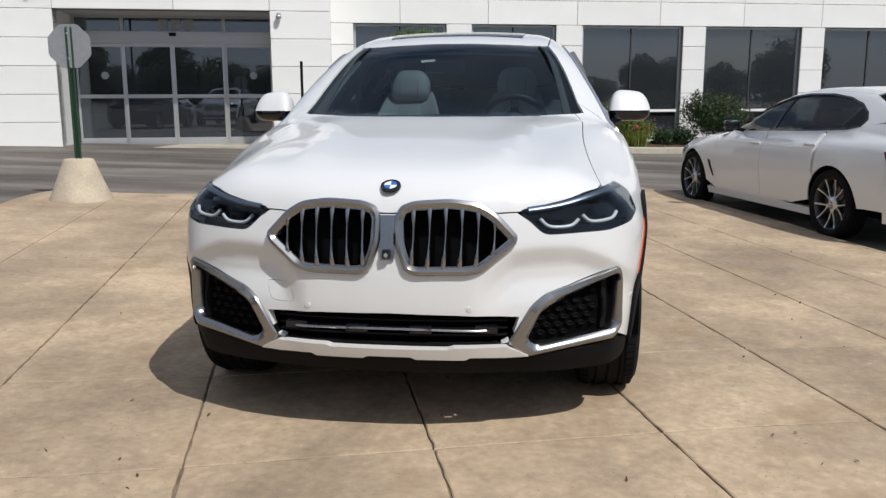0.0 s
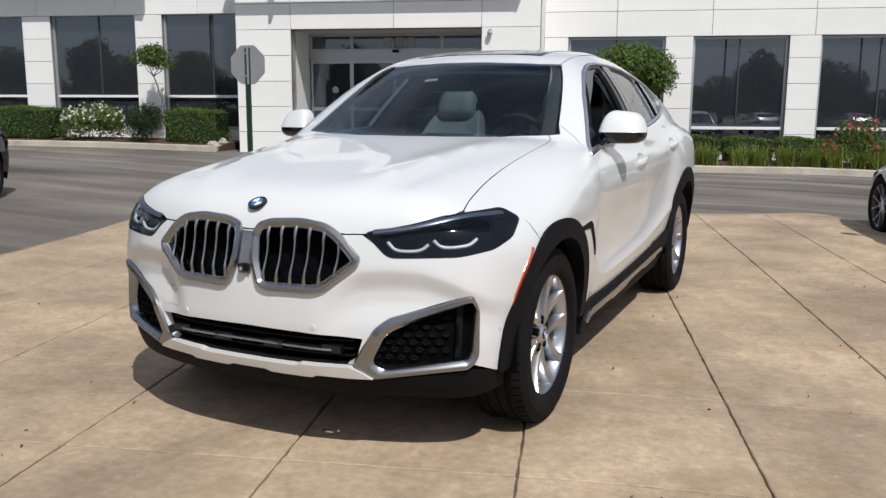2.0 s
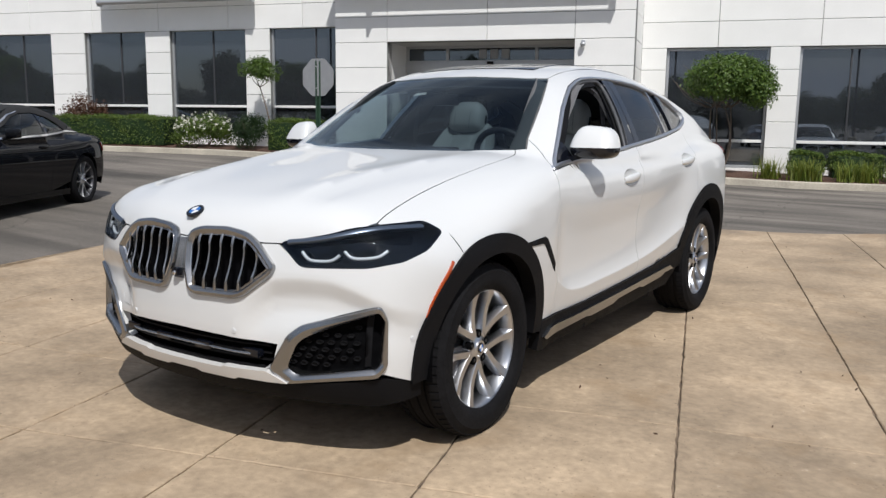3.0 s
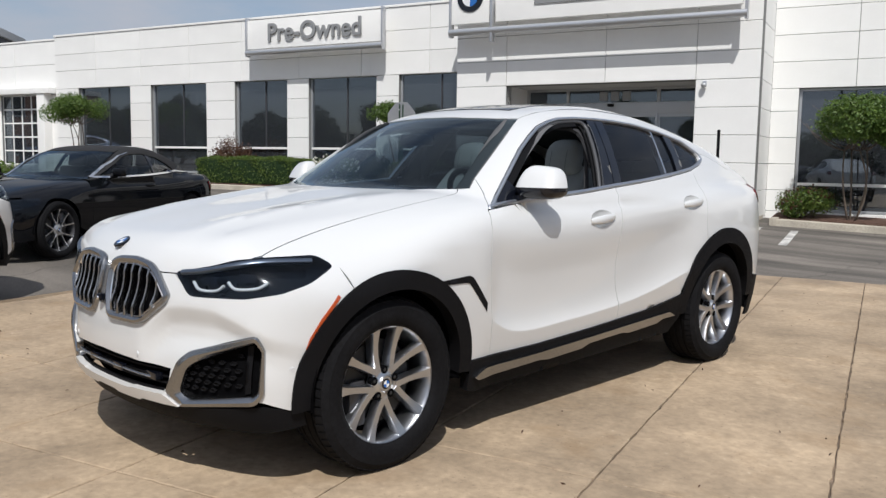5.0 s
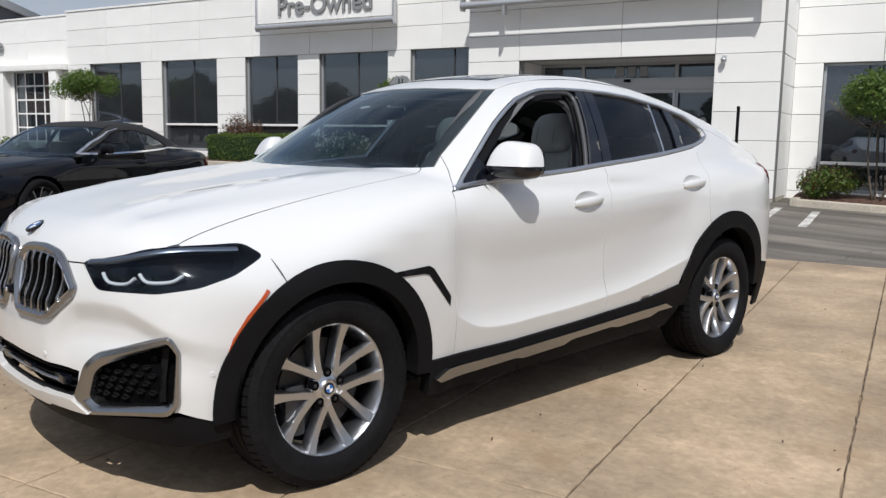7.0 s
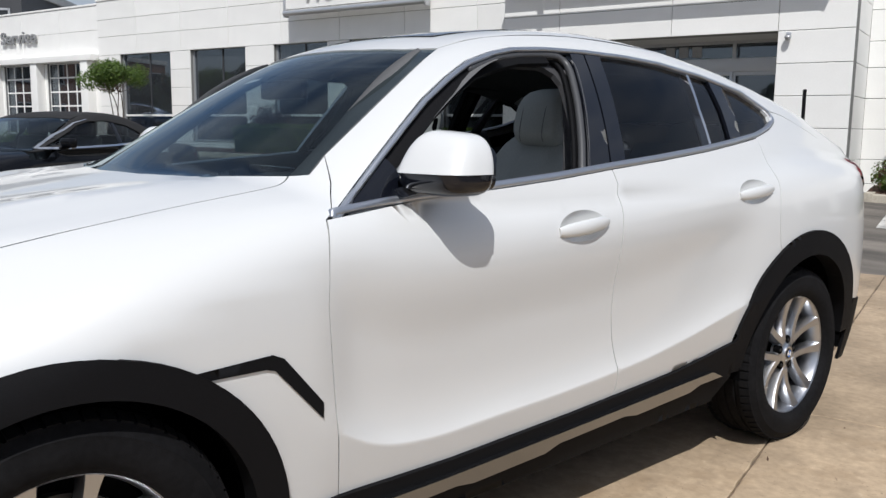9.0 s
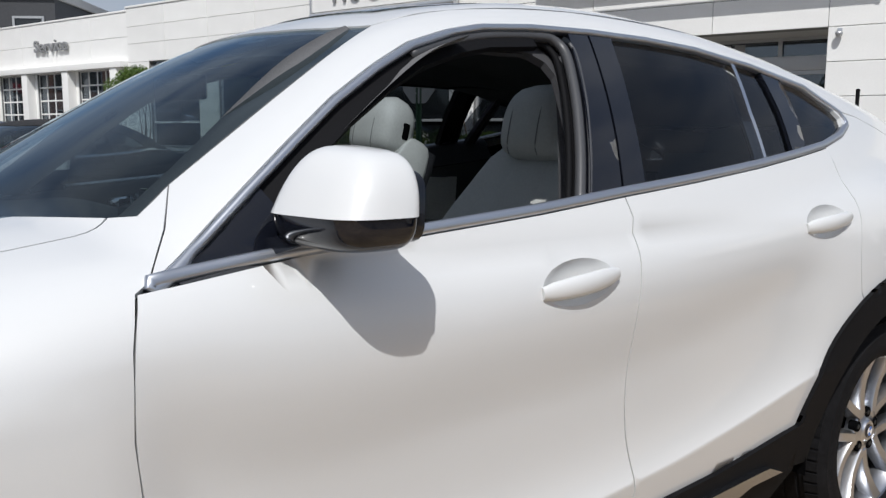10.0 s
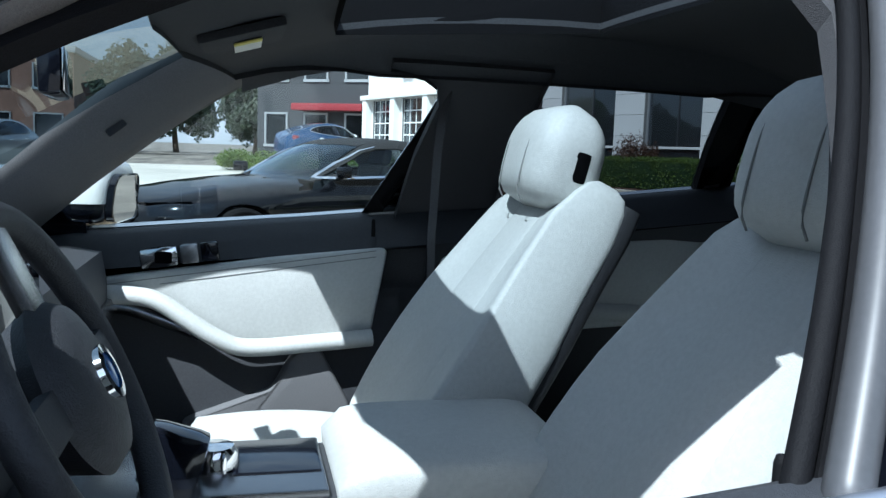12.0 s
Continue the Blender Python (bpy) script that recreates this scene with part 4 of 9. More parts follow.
def word(text, height, width, depth, mat, parent, m, name="lettering"):
    """A word in the built-in font, as a mesh of raised letters."""
    c = bpy.data.curves.new(name, "FONT")
    c.body, c.size, c.extrude, c.offset = text, 1.0, 0.5, 0.018
    tmp = bpy.data.objects.new(name, c)
    bpy.context.scene.collection.objects.link(tmp)
    bpy.context.view_layer.update()
    me = bpy.data.meshes.new_from_object(tmp.evaluated_get(bpy.context.evaluated_depsgraph_get()))
    bpy.data.objects.remove(tmp)
    co = np.array([v.co for v in me.vertices])
    lo, hi = co.min(0), co.max(0)
    size = np.maximum(hi - lo, 1e-6)
    co = (co - (lo + hi) / 2) / size * np.array([width, height, depth])
    me.vertices.foreach_set("co", co.astype(np.float32).ravel())
    me.materials.clear()
    me.materials.append(mat)
    ob = new(name, me)
    ob.parent = parent
    ob.matrix_local = m @ pose(0, 0, 0, 90, 0, 0)
    return ob


def fascia_sign(name, label, u0, u1, v, w0, w1, tube_w, boards):
    top = thing(name, label, "sign", at=SITE)
    for a, b in boards:
        bm = bmesh.new()
        site_box(bm, a, b, v, v + 0.09, w0, w1, 0.012)
        part("board", bm, PANEL, top, "white sign board", angle=40)
    bm = bmesh.new()
    sweep(bm, [(u0, v - 0.02, tube_w), (u1, v - 0.02, tube_w)], disc_section(0.085, 16))
    part("tube", bm, TUBE_METAL, top, "silver tube under the boards", angle=40)
    for a in (u0 + 0.02, u1 - 0.02):
        bm = bmesh.new()
        site_box(bm, a - 0.03, a + 0.03, v - 0.06, v + 0.12, tube_w - 0.12, w1 + 0.08, 0.008)
        part("end_post", bm, TUBE_METAL, top, angle=40)
    return top


pre = fascia_sign("fascia_sign", "white board sign with grey Pre-Owned lettering", -8.42, -3.19, 1.37, 4.82, 5.72, 4.70, [(-8.38, -3.23)])
word("Pre-Owned", 0.56, 3.55, 0.05, LETTER_GREY, pre, Matrix.Translation((-5.72, 1.335, 5.30)))
for u in (-7.8, -5.8, -3.8):
    bm = bmesh.new()
    site_box(bm, u - 0.03, u + 0.03, 1.46, 1.868, 5.1, 5.2)
    part("bracket", bm, TUBE_METAL, pre)
main = fascia_sign("fascia_sign", "white entrance sign with grey lettering bars and a round badge", 0.05, 7.25, -0.5, 4.78, 6.0, 4.58, [(0.1, 1.15), (1.32, 7.15)])
for a, b in ((2.35, 4.55), (4.95, 6.35)):
    bm = bmesh.new()
    site_box(bm, a, b, -0.53, -0.502, 5.12, 5.66, 0.01)
    part("lettering_bar", bm, LETTER_GREY, main)
for u in (0.6, 2.5, 5.0, 6.8):
    bm = bmesh.new()
    site_box(bm, u - 0.03, u + 0.03, -0.41, -0.002, 5.2, 5.3)
    part("bracket", bm, TUBE_METAL, main)
bm = bmesh.new()
site_box(bm, 1.2, 1.27, -0.58, -0.42, 4.3, 6.1, 0.01)
part("mid_post", bm, TUBE_METAL, main, angle=40)


def round_badge(parent, centre, r):
    def disc(name, radius, y, mat, arcs=None):
        bm = bmesh.new()
        if arcs is None:
            lathe(bm, [(0.001, -0.02), (radius, -0.02), (radius, 0.0), (0.001, 0.0)], 40)
            bmesh.ops.transform(bm, matrix=Matrix.Translation((centre[0], y, centre[2])) @ Matrix.Rotation(radians(90), 4, "Z"), verts=bm.verts)
        else:
            for a0 in arcs:
                bm.faces.new([bm.verts.new((centre[0], y, centre[2]))] + [bm.verts.new((centre[0] + radius * math.cos(a0 + i * math.pi / 20), y, centre[2] + radius * math.sin(a0 + i * math.pi / 20))) for i in range(11)])
        part(name, bm, mat, parent, angle=40)
    y = centre[1]
    disc("badge_ring", r, y, GLOSS_BLACK)
    disc("badge_field", r * 0.62, y - 0.026, BADGE_BLUE, (math.pi / 2, -math.pi / 2))
    disc("badge_field", r * 0.62, y - 0.026, BADGE_WHITE, (0, math.pi))


round_badge(main, (0.62, -0.502, 5.42), 0.36)
service = thing("wall_letters", "grey stand-off letters spelling Service on the wall", "sign", at=SITE)
word("Service", 0.50, 2.6, 0.06, LETTER_GREY, service, Matrix.Translation((-24.0, 1.86, 4.82)))
for u in (-24.9, -23.1):
    bm = bmesh.new()
    site_box(bm, u - 0.012, u + 0.012, 1.88, 1.948, 4.78, 4.80)
    part("stand_off_pin", bm, TUBE_METAL, service)


# ---------------------------------------------------------------- kerbs and beds
def ribbon(name, us, section, mat, label, category):
    """A section of (v, height above the ground) pairs run along the building."""
    bm = bmesh.new()
    rings = []
    for u in us:
        rings.append([bm.verts.new(site(u, v, floor_at(u, v) + h)) for v, h in section])
    for one, two in zip(rings, rings[1:]):
        for i in range(len(section) - 1):
            bm.faces.new((one[i], two[i], two[i + 1], one[i + 1]))
    for r in (rings[0], rings[-1]):
        bm.faces.new(r)
    return tagged(part(name, bm, mat, None, angle=40), label, category, kind="structure")


left_us, right_us = [-18.4 + 0.6 * k for k in range(30)] + [-0.45], [7.9 + 0.7 * k for k in range(32)]
KERB_CUT = [(-0.42, -0.05), (-0.40, 0.13), (-0.37, 0.15), (-0.27, 0.15), (-0.26, 0.05)]
ribbon("kerb_left", left_us, KERB_CUT, KERB, "pale concrete kerb along the planting bed", "kerb")
ribbon("kerb_right", right_us, KERB_CUT, KERB, "pale concrete kerb along the planting bed", "kerb")
bed_cut = [(-0.262, 0.02), (-0.262, 0.11), (0.0, 0.15), (0.4, 0.19), (0.8, 0.21), (1.3, 0.20), (1.87, 0.18), (1.87, 0.0)]
ribbon("mulch_bed_left", left_us, bed_cut, MULCH, "red-brown bark mulch bed under the windows", "planting bed")
ribbon("mulch_bed_right", right_us, bed_cut, MULCH, "red-brown bark mulch bed under the windows", "planting bed")
for u0, u1 in ((-0.62, -0.47), (7.9, 8.05)):
    bm = bmesh.new()
    z = floor_at(u0, 0.7)
    site_box(bm, u0, u1, -0.42, 1.86, z - 0.1, z + 0.15, 0.02)
    ob = part("kerb", bm, KERB, None, angle=40)
    ob.matrix_world = SITE
    tagged(ob, "pale concrete kerb end", "kerb", kind="structure")

# worn hatch stripes by the right bed
for k in range(4):
    bm = bmesh.new()
    a, b = Vector((-2.2 - 0.75 * k, 11.6 + 0.05 * k)), Vector((-3.2 - 0.75 * k, 14.6))
    d = (b - a).normalized()
    s = Vector((-d.y, d.x)) * 0.07
    bm.faces.new([bm.verts.new((p.x, p.y, ground_height(p.x, p.y) + 0.004)) for p in (a - s, a + s, b + s, b - s)])
    tagged(part("road_marking", bm, LINE_PAINT), "worn white hatch stripe on the asphalt", "road marking", kind="structure")
bm = bmesh.new()
bm.faces.new([bm.verts.new((x, y, ground_height(x, y) + 0.006)) for x, y in ((-34, -7), (-19, -5), (-18, 1.5), (-33, 4.5))])
tagged(part("drive_apron", bm, APRON), "pale concrete drive apron beyond the lot", "drive", kind="structure")

# bollard by the entrance
post = thing("bollard", "thin black post by the entrance wall", "post", at=pose(-5.02, 14.74, ground_height(-5.02, 14.74)))
bm = bmesh.new()
sweep(bm, [(0, 0, 0), (0, 0, 1.98)], disc_section(0.032, 12), up=Vector((0, 1, 0)))
part("shaft", bm, BLACK_PLASTIC, post, angle=40)
bm = bmesh.new()
lathe(bm, [(0.001, 2.01), (0.03, 2.0), (0.038, 1.98), (0.032, 1.96)], 12, axis=2)
part("cap", bm, BLACK_PLASTIC, post, smooth=True)
bm = bmesh.new()
lathe(bm, [(0.12, 0.0), (0.11, 0.03), (0.03, 0.05)], 16, axis=2)
part("foot", bm, BLACK_PLASTIC, post, angle=40)


def stop_sign():
    base_z = 0.125
    top = thing("stop_sign", "grey octagonal sign back on a green post in concrete", "road sign", at=pose(-4.88, 5.33, 0, 0, 0, 8))
    bm = bmesh.new()
    lathe(bm, [(0.35, base_z - 0.02), (0.345, base_z + 0.03), (0.30, base_z + 0.12), (0.18, 0.56), (0.165, 0.595), (0.14, 0.605), (0.001, 0.605)], 28, axis=2)
    part("base", bm, BASE_CONCRETE, top, "tapered cast concrete base", angle=30)
    bm = bmesh.new()
    sweep(bm, [(0, 0, 0.55), (0, 0, 2.09)], [(-0.04, 0.0), (-0.04, 0.004), (-0.022, 0.004), (-0.017, 0.034), (0.017, 0.034), (0.022, 0.004), (0.04, 0.004), (0.04, 0.0), (0.018, 0.0), (0.013, 0.030), (-0.013, 0.030), (-0.018, 0.0)], up=Vector((0, 1, 0)))
    channel = part("post", bm, GREEN_POST, top, "green steel channel post")
    # near-black discs laid on the uncut post stand in for its shaded holes
    for k in range(30):
        bm = bmesh.new()
        lathe(bm, [(0.001, 0.0), (0.005, 0.0), (0.005, 0.001), (0.001, 0.001)], 8)
        bmesh.ops.transform(bm, matrix=Matrix.Translation((0, -0.0355, 0.64 + 0.05 * k)) @ Matrix.Rotation(radians(90), 4, "Z"), verts=bm.verts)
        part("post_hole", bm, VOID, channel)
    bm = bmesh.new()
    ring = [(0.262 * math.cos(radians(22.5 + 45 * k)), 0.262 * math.sin(radians(22.5 + 45 * k))) for k in range(8)]
    ring = fillet(ring, 0.025, 3)
    lo, hi = [bm.verts.new((x, 0.006, 1.88 + z)) for x, z in ring], [bm.verts.new((x, 0.0095, 1.88 + z)) for x, z in ring]
    bm.faces.new(lo)
    bm.faces.new(hi[::-1])
    for i in range(len(ring)):
        j = (i + 1) % len(ring)
        bm.faces.new((lo[i], lo[j], hi[j], hi[i]))
    part("sign_plate", bm, GALVANISED, top, "bare grey back of the plate")
    for z in (1.74, 2.02):
        bm = bmesh.new()
        lathe(bm, [(0.001, -0.008), (0.009, -0.008), (0.009, 0.0), (0.001, 0.0)], 6)
        bmesh.ops.transform(bm, matrix=Matrix.Translation((0, -0.034, z)) @ Matrix.Rotation(radians(90), 4, "Z"), verts=bm.verts)
        part("bolt", bm, TUBE_METAL, top)


stop_sign()


# ---------------------------------------------------------------- beyond the lot
def far_building(name, label, centre, yaw, size, wall_mat, storeys, bays, glass_mat, canopy=None, parapet=0.4):
    top = thing(name, label, "building", at=pose(centre[0], centre[1], ground_height(*centre), 0, 0, yaw))
    L, D, H = size
    bm = bmesh.new()
    add_box(bm, (0, 0, H / 2), (L, D, H), 0)
    part("wall", bm, wall_mat, top)
    bm = bmesh.new()
    add_box(bm, (0, 0, H + parapet / 2), (L + 0.3, D + 0.3, parapet), 0.03)
    part("roof", bm, SOFFIT, top, angle=40)
    for s in range(storeys):
        for k in range(bays):
            for face in (-1, 1):
                x = -L / 2 + L * (k + 0.5) / bays
                z = H * (s + 0.5) / storeys
                w, h = L / bays * 0.55, H / storeys * 0.5
                win = new("window")
                win.parent = top
                win.matrix_local = Matrix.Translation((x, face * D / 2, z))
                bm = bmesh.new()
                add_box(bm, (0, 0, 0), (w, 0.06, h), 0)
                part("pane", bm, glass_mat, win)
                bm = bmesh.new()
                for sx, sz, ww, hh in ((-w / 2, 0, 0.1, h + 0.1), (w / 2, 0, 0.1, h + 0.1), (0, h / 2, w, 0.1), (0, -h / 2, w + 0.2, 0.14)):
                    add_box(bm, (sx, 0, sz), (ww, 0.16, hh), 0)
                part("frame", bm, FRAME_METAL, win)
    if canopy:
        bm = bmesh.new()
        add_box(bm, (0, -D / 2 - 0.6, H * 0.42), (L * 0.42, 1.2, 0.35), 0.04)
        part("canopy", bm, canopy, top, angle=40)
    return top


DARK_PANE = material("dark_window_pane", (0.015, 0.018, 0.022), 0.06, coat=0.5, mottle=0.05, grain=4)
far_building("dark_building", "dark grey clad commercial building with a red canopy", (-45.5, 8.2), 56, (9.5, 8, 6.8), DARK_CLAD, 2, 4, DARK_PANE, RED_CANOPY)
far_building("brick_building", "brown brick building far across the road", (-64, -20.5), 90, (22, 12, 6.4), BRICKWORK, 2, 7, DARK_PANE)


def light_pole(x, y, yaw):
    top = thing("street_lamp", "tall dark lamp post with two flat lamp heads", "street lamp", "lamp posts of the lot", at=pose(x, y, ground_height(x, y), 0, 0, yaw))
    bm = bmesh.new()
    lathe(bm, [(0.30, 0), (0.30, 0.7), (0.001, 0.72)], 20, axis=2)
    part("footing", bm, BASE_CONCRETE, top, angle=40)
    bm = bmesh.new()
    sweep(bm, [(0, 0, 0.7), (0, 0, 8.2)], disc_section(0.07, 10), up=Vector((0, 1, 0)))
    part("pole", bm, DARK_CLAD, top, angle=40)
    bm = bmesh.new()
    sweep(bm, [(-0.9, 0, 8.1), (0.9, 0, 8.1)], disc_section(0.04, 8))
    part("arm", bm, DARK_CLAD, top, angle=40)
    for s in (-1, 1):
        bm = bmesh.new()
        add_box(bm, (s * 1.1, 0, 8.1), (0.65, 0.42, 0.14), 0.03)
        part("lamp_head", bm, DARK_CLAD, top, angle=40)
    return top


pole = light_pole(-6.5, -22, 20)
for x, y, yaw in ((6, -26, 20), (17, -20, 20), (-20, -24, 20), (30, -24, 20)):
    copy_thing(pole, pose(x, y, ground_height(x, y), 0, 0, yaw))


# ---------------------------------------------------------------- the white car
def arch_line(centre, radius, start, stop, count=26, drop=1.0):
    """Part of a wheel arch as (y, z) pairs, angles in degrees from the front, over the top."""
    out = []
    for i in range(count):
        a = radians(start + (stop - start) * i / (count - 1))
        out.append((centre[0] - radius * math.cos(a), centre[1] + radius * math.sin(a) * drop))
    return out


def circle_yz(centre, ry, rz, n=32, tilt=0.0):
    out = []
    for i in range(n):
        a = 2 * math.pi * i / n
        y, z = ry * math.cos(a), rz * math.sin(a)
        out.append((centre[0] + y * math.cos(tilt) - z * math.sin(tilt), centre[1] + y * math.sin(tilt) + z * math.cos(tilt)))
    return out


def build_wheel(name, label, parent, radius, rim, width, spokes, face=RIM_FACE, dark=RIM_DARK, cap=True, fine=True):
    """A wheel about the x axis with its outer face to +x: tyre, rim, spokes, disc, hub cap."""
    top = new(name)
    top.parent = parent
    tagged(top, label)
    w = width / 2
    bm = bmesh.new()
    lathe(bm, [(rim - 0.006, -w * 0.78), (rim + 0.012, -w * 0.92), (rim + (radius - rim) * 0.5, -w), (radius - 0.035, -w * 0.97), (radius - 0.008, -w * 0.84), (radius, -w * 0.62),
               (radius, -w * 0.42), (radius - 0.008, -w * 0.40), (radius - 0.008, -w * 0.34), (radius, -w * 0.32), (radius, -w * 0.05), (radius - 0.008, -w * 0.03), (radius - 0.008, w * 0.03), (radius, w * 0.05),
               (radius, w * 0.32), (radius - 0.008, w * 0.34), (radius - 0.008, w * 0.40), (radius, w * 0.42), (radius, w * 0.62), (radius - 0.008, w * 0.84), (radius - 0.03, w * 0.95), (radius - 0.034, w * 0.975), (radius - 0.042, w * 0.97),
               (rim + (radius - rim) * 0.5, w), (rim + 0.03, w * 0.985), (rim + 0.014, w * 0.93), (rim + 0.004, w * 0.86), (rim - 0.006, w * 0.78)], 72)
    tyre = part("tyre", bm, RUBBER, top, angle=38)
    if fine:
        bm = bmesh.new()
        blocks = 64
        for k in range(blocks):
            for s in (-1, 1):
                a = 2 * math.pi * (k + 0.25 * s) / blocks
                turn = Matrix.Rotation(a, 4, "X")
                add_box(bm, turn @ Vector((s * w * 0.69, 0, radius - 0.0055)), (w * 0.30, 0.027, 0.014), 0, turn @ Matrix.Rotation(s * 0.28, 4, "Y"))
        tagged(part("tyre_tread", bm, RUBBER, tyre), kind="stuff")
    bm = bmesh.new()
    lathe(bm, [(rim - 0.012, -w * 0.8), (rim - 0.02, -w * 0.3), (rim - 0.022, w * 0.4), (rim - 0.012, w * 0.70), (rim - 0.004, w * 0.80), (rim + 0.008, w * 0.84), (rim + 0.009, w * 0.80), (rim + 0.002, w * 0.78)], 72)
    barrel = part("rim", bm, face if fine else dark, top, angle=40)
    fork = math.pi / spokes * (0.58 if fine else 0.5)
    for k in range(spokes):
        base = 2 * math.pi * (k + 0.25) / spokes
        bm = bmesh.new()
        for s in (-1, 1):
            path, secs = [], []
            p0 = Vector((rim * 0.27 * math.cos(base + 0.06 * s), rim * 0.27 * math.sin(base + 0.06 * s)))
            p1 = Vector((rim * 0.995 * math.cos(base + fork * s), rim * 0.995 * math.sin(base + fork * s)))
            for t in (0.0, 0.2, 0.4, 0.6, 0.8, 0.92, 1.0):
                q = p0.lerp(p1, t)
                x = w * (0.60 + 0.19 * t - 0.10 * math.sin(math.pi * t))
                half_w = (0.0185 - 0.0015 * math.sin(math.pi * t) + 0.010 * t ** 5) * (1.0 if fine else 0.45)
                path.append((x, q.x, q.y))
                secs.append([(-half_w * 1.08, -0.045), (half_w * 1.08, -0.045), (half_w, -0.011), (half_w * 0.74, 0.0), (-half_w * 0.74, 0.0), (-half_w, -0.011)])
            sweep(bm, path, secs, up=Vector((1, 0, 0)))
        stem = [(w * 0.575, rim * r * math.cos(base), rim * r * math.sin(base)) for r in (0.12, 0.25, 0.36)]
        sweep(bm, stem, [(-0.024, -0.04), (0.024, -0.04), (0.022, -0.008), (0.017, 0.0), (-0.017, 0.0), (-0.022, -0.008)], up=Vector((1, 0, 0)))
        part("spoke", bm, face, barrel, angle=30)
    bm = bmesh.new()
    lathe(bm, [(0.001, w * 0.66), (rim * 0.125, w * 0.66), (rim * 0.14, w * 0.62), (rim * 0.15, w * 0.60), (rim * 0.26, w * 0.555), (rim * 0.275, w * 0.52), (rim * 0.28, w * 0.30), (0.001, w * 0.3)], 40)
    hub = part("hub", bm, face, top, angle=35)
    if fine:
        # the well of each bolt is a near-black plug painted as shade
        for k in range(5):
            a = 2 * math.pi * (k + 0.75) / 5
            bm = bmesh.new()
            lathe(bm, [(0.001, w * 0.60), (0.0165, w * 0.60), (0.0185, w * 0.585), (0.0185, w * 0.4)], 18, place=Vector((0, rim * 0.235 * math.cos(a), rim * 0.235 * math.sin(a))))
            part("bolt_well", bm, VOID, hub, angle=40)
            bm = bmesh.new()
            lathe(bm, [(0.001, w * 0.612), (0.006, w * 0.612), (0.0085, w * 0.60), (0.0085, w * 0.5)], 6, place=Vector((0, rim * 0.235 * math.cos(a), rim * 0.235 * math.sin(a))))
            part("lug_bolt", bm, BRAKE_IRON, hub, angle=40)
    if cap:
        bm = bmesh.new()
        lathe(bm, [(0.001, w * 0.685), (rim * 0.085, w * 0.68), (rim * 0.092, w * 0.66), (rim * 0.092, w * 0.6)], 32)
        lid = part("hub_cap", bm, GLOSS_BLACK, top, "round hub cap", angle=40)
        bm = bmesh.new()
        for q in range(2):
            a0 = math.pi * q
            ring = [bm.verts.new((w * 0.69, 0, 0))] + [bm.verts.new((w * 0.69, rim * 0.062 * math.cos(a0 + i * math.pi / 16), rim * 0.062 * math.sin(a0 + i * math.pi / 16))) for i in range(9)]
            bm.faces.new(ring)
        part("cap_emblem", bm, BADGE_BLUE, lid)
        bm = bmesh.new()
        for q in range(2):
            a0 = math.pi * q + math.pi / 2
            ring = [bm.verts.new((w * 0.69, 0, 0))] + [bm.verts.new((w * 0.69, rim * 0.062 * math.cos(a0 + i * math.pi / 16), rim * 0.062 * math.sin(a0 + i * math.pi / 16))) for i in range(9)]
            bm.faces.new(ring)
        part("cap_emblem", bm, BADGE_WHITE, lid)
    bm = bmesh.new()
    lathe(bm, [(rim * 0.25, w * 0.16), (rim * 0.72, w * 0.16), (rim * 0.72, w * 0.0), (rim * 0.25, w * 0.0)], 48)
    part("brake_disc", bm, BRAKE_IRON, top, angle=40)
    # near-black disc behind the spokes stands in for the shade inside the wheel
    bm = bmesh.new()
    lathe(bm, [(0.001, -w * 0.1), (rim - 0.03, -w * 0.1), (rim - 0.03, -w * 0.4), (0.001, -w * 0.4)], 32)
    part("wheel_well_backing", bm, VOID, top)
    bm = bmesh.new()
    add_box(bm, (w * 0.1, rim * 0.5, rim * 0.28), (w * 0.6, 0.09, 0.2), 0.02)
    part("brake_caliper", bm, RIM_DARK, top, angle=40)
    return top


car = thing("white_suv", "white coupe-roofed SUV parked on the concrete pad, driver window down", "car")
B = SUV
ARCH_F, ARCH_R = (0.015, 0.385), (2.965, 0.40)
SEAM_FRONT = [(0.632, 1.106), (0.612, 1.03), (0.606, 0.9), (0.618, 0.78), (0.640, 0.57), (0.660, 0.38)]
SEAM_MID = [(1.729, 1.2), (1.735, 1.12), (1.714, 0.97), (1.717, 0.725), (1.755, 0.51), (1.752, 0.415)]
SEAM_REAR = [(2.755, 1.30), (2.735, 1.15), (2.70, 1.0), (2.708, 0.88)]
BELT_LINE = [(0.632, 1.107), (0.765, 1.121), (0.917, 1.136), (1.195, 1.157), (1.458, 1.176), (1.729, 1.201), (2.01, 1.223), (2.32, 1.251), (2.55, 1.276), (2.755, 1.301), (2.90, 1.331), (2.985, 1.362)]
WINDOW_TOP = [(3.005, 1.385), (2.985, 1.42), (2.83, 1.50), (2.58, 1.555), (2.33, 1.591), (2.12, 1.605), (1.90, 1.609), (1.69, 1.605), (1.53, 1.593), (1.425, 1.572), (1.30, 1.534), (1.19, 1.48), (1.07, 1.41), (0.96, 1.333), (0.853, 1.254), (0.754, 1.178), (0.68, 1.130)]
WINDOW = BELT_LINE + WINDOW_TOP
HOOD_EDGE = [(0.775, -0.523, 0.952), (0.757, -0.41, 0.988), (0.737, -0.2, 1.04), (0.727, 0.05, 1.09), (0.73, 0.28, 1.13), (0.735, 0.50, 1.16), (0.722, 0.62, 1.183), (0.70, 0.66, 1.19)]
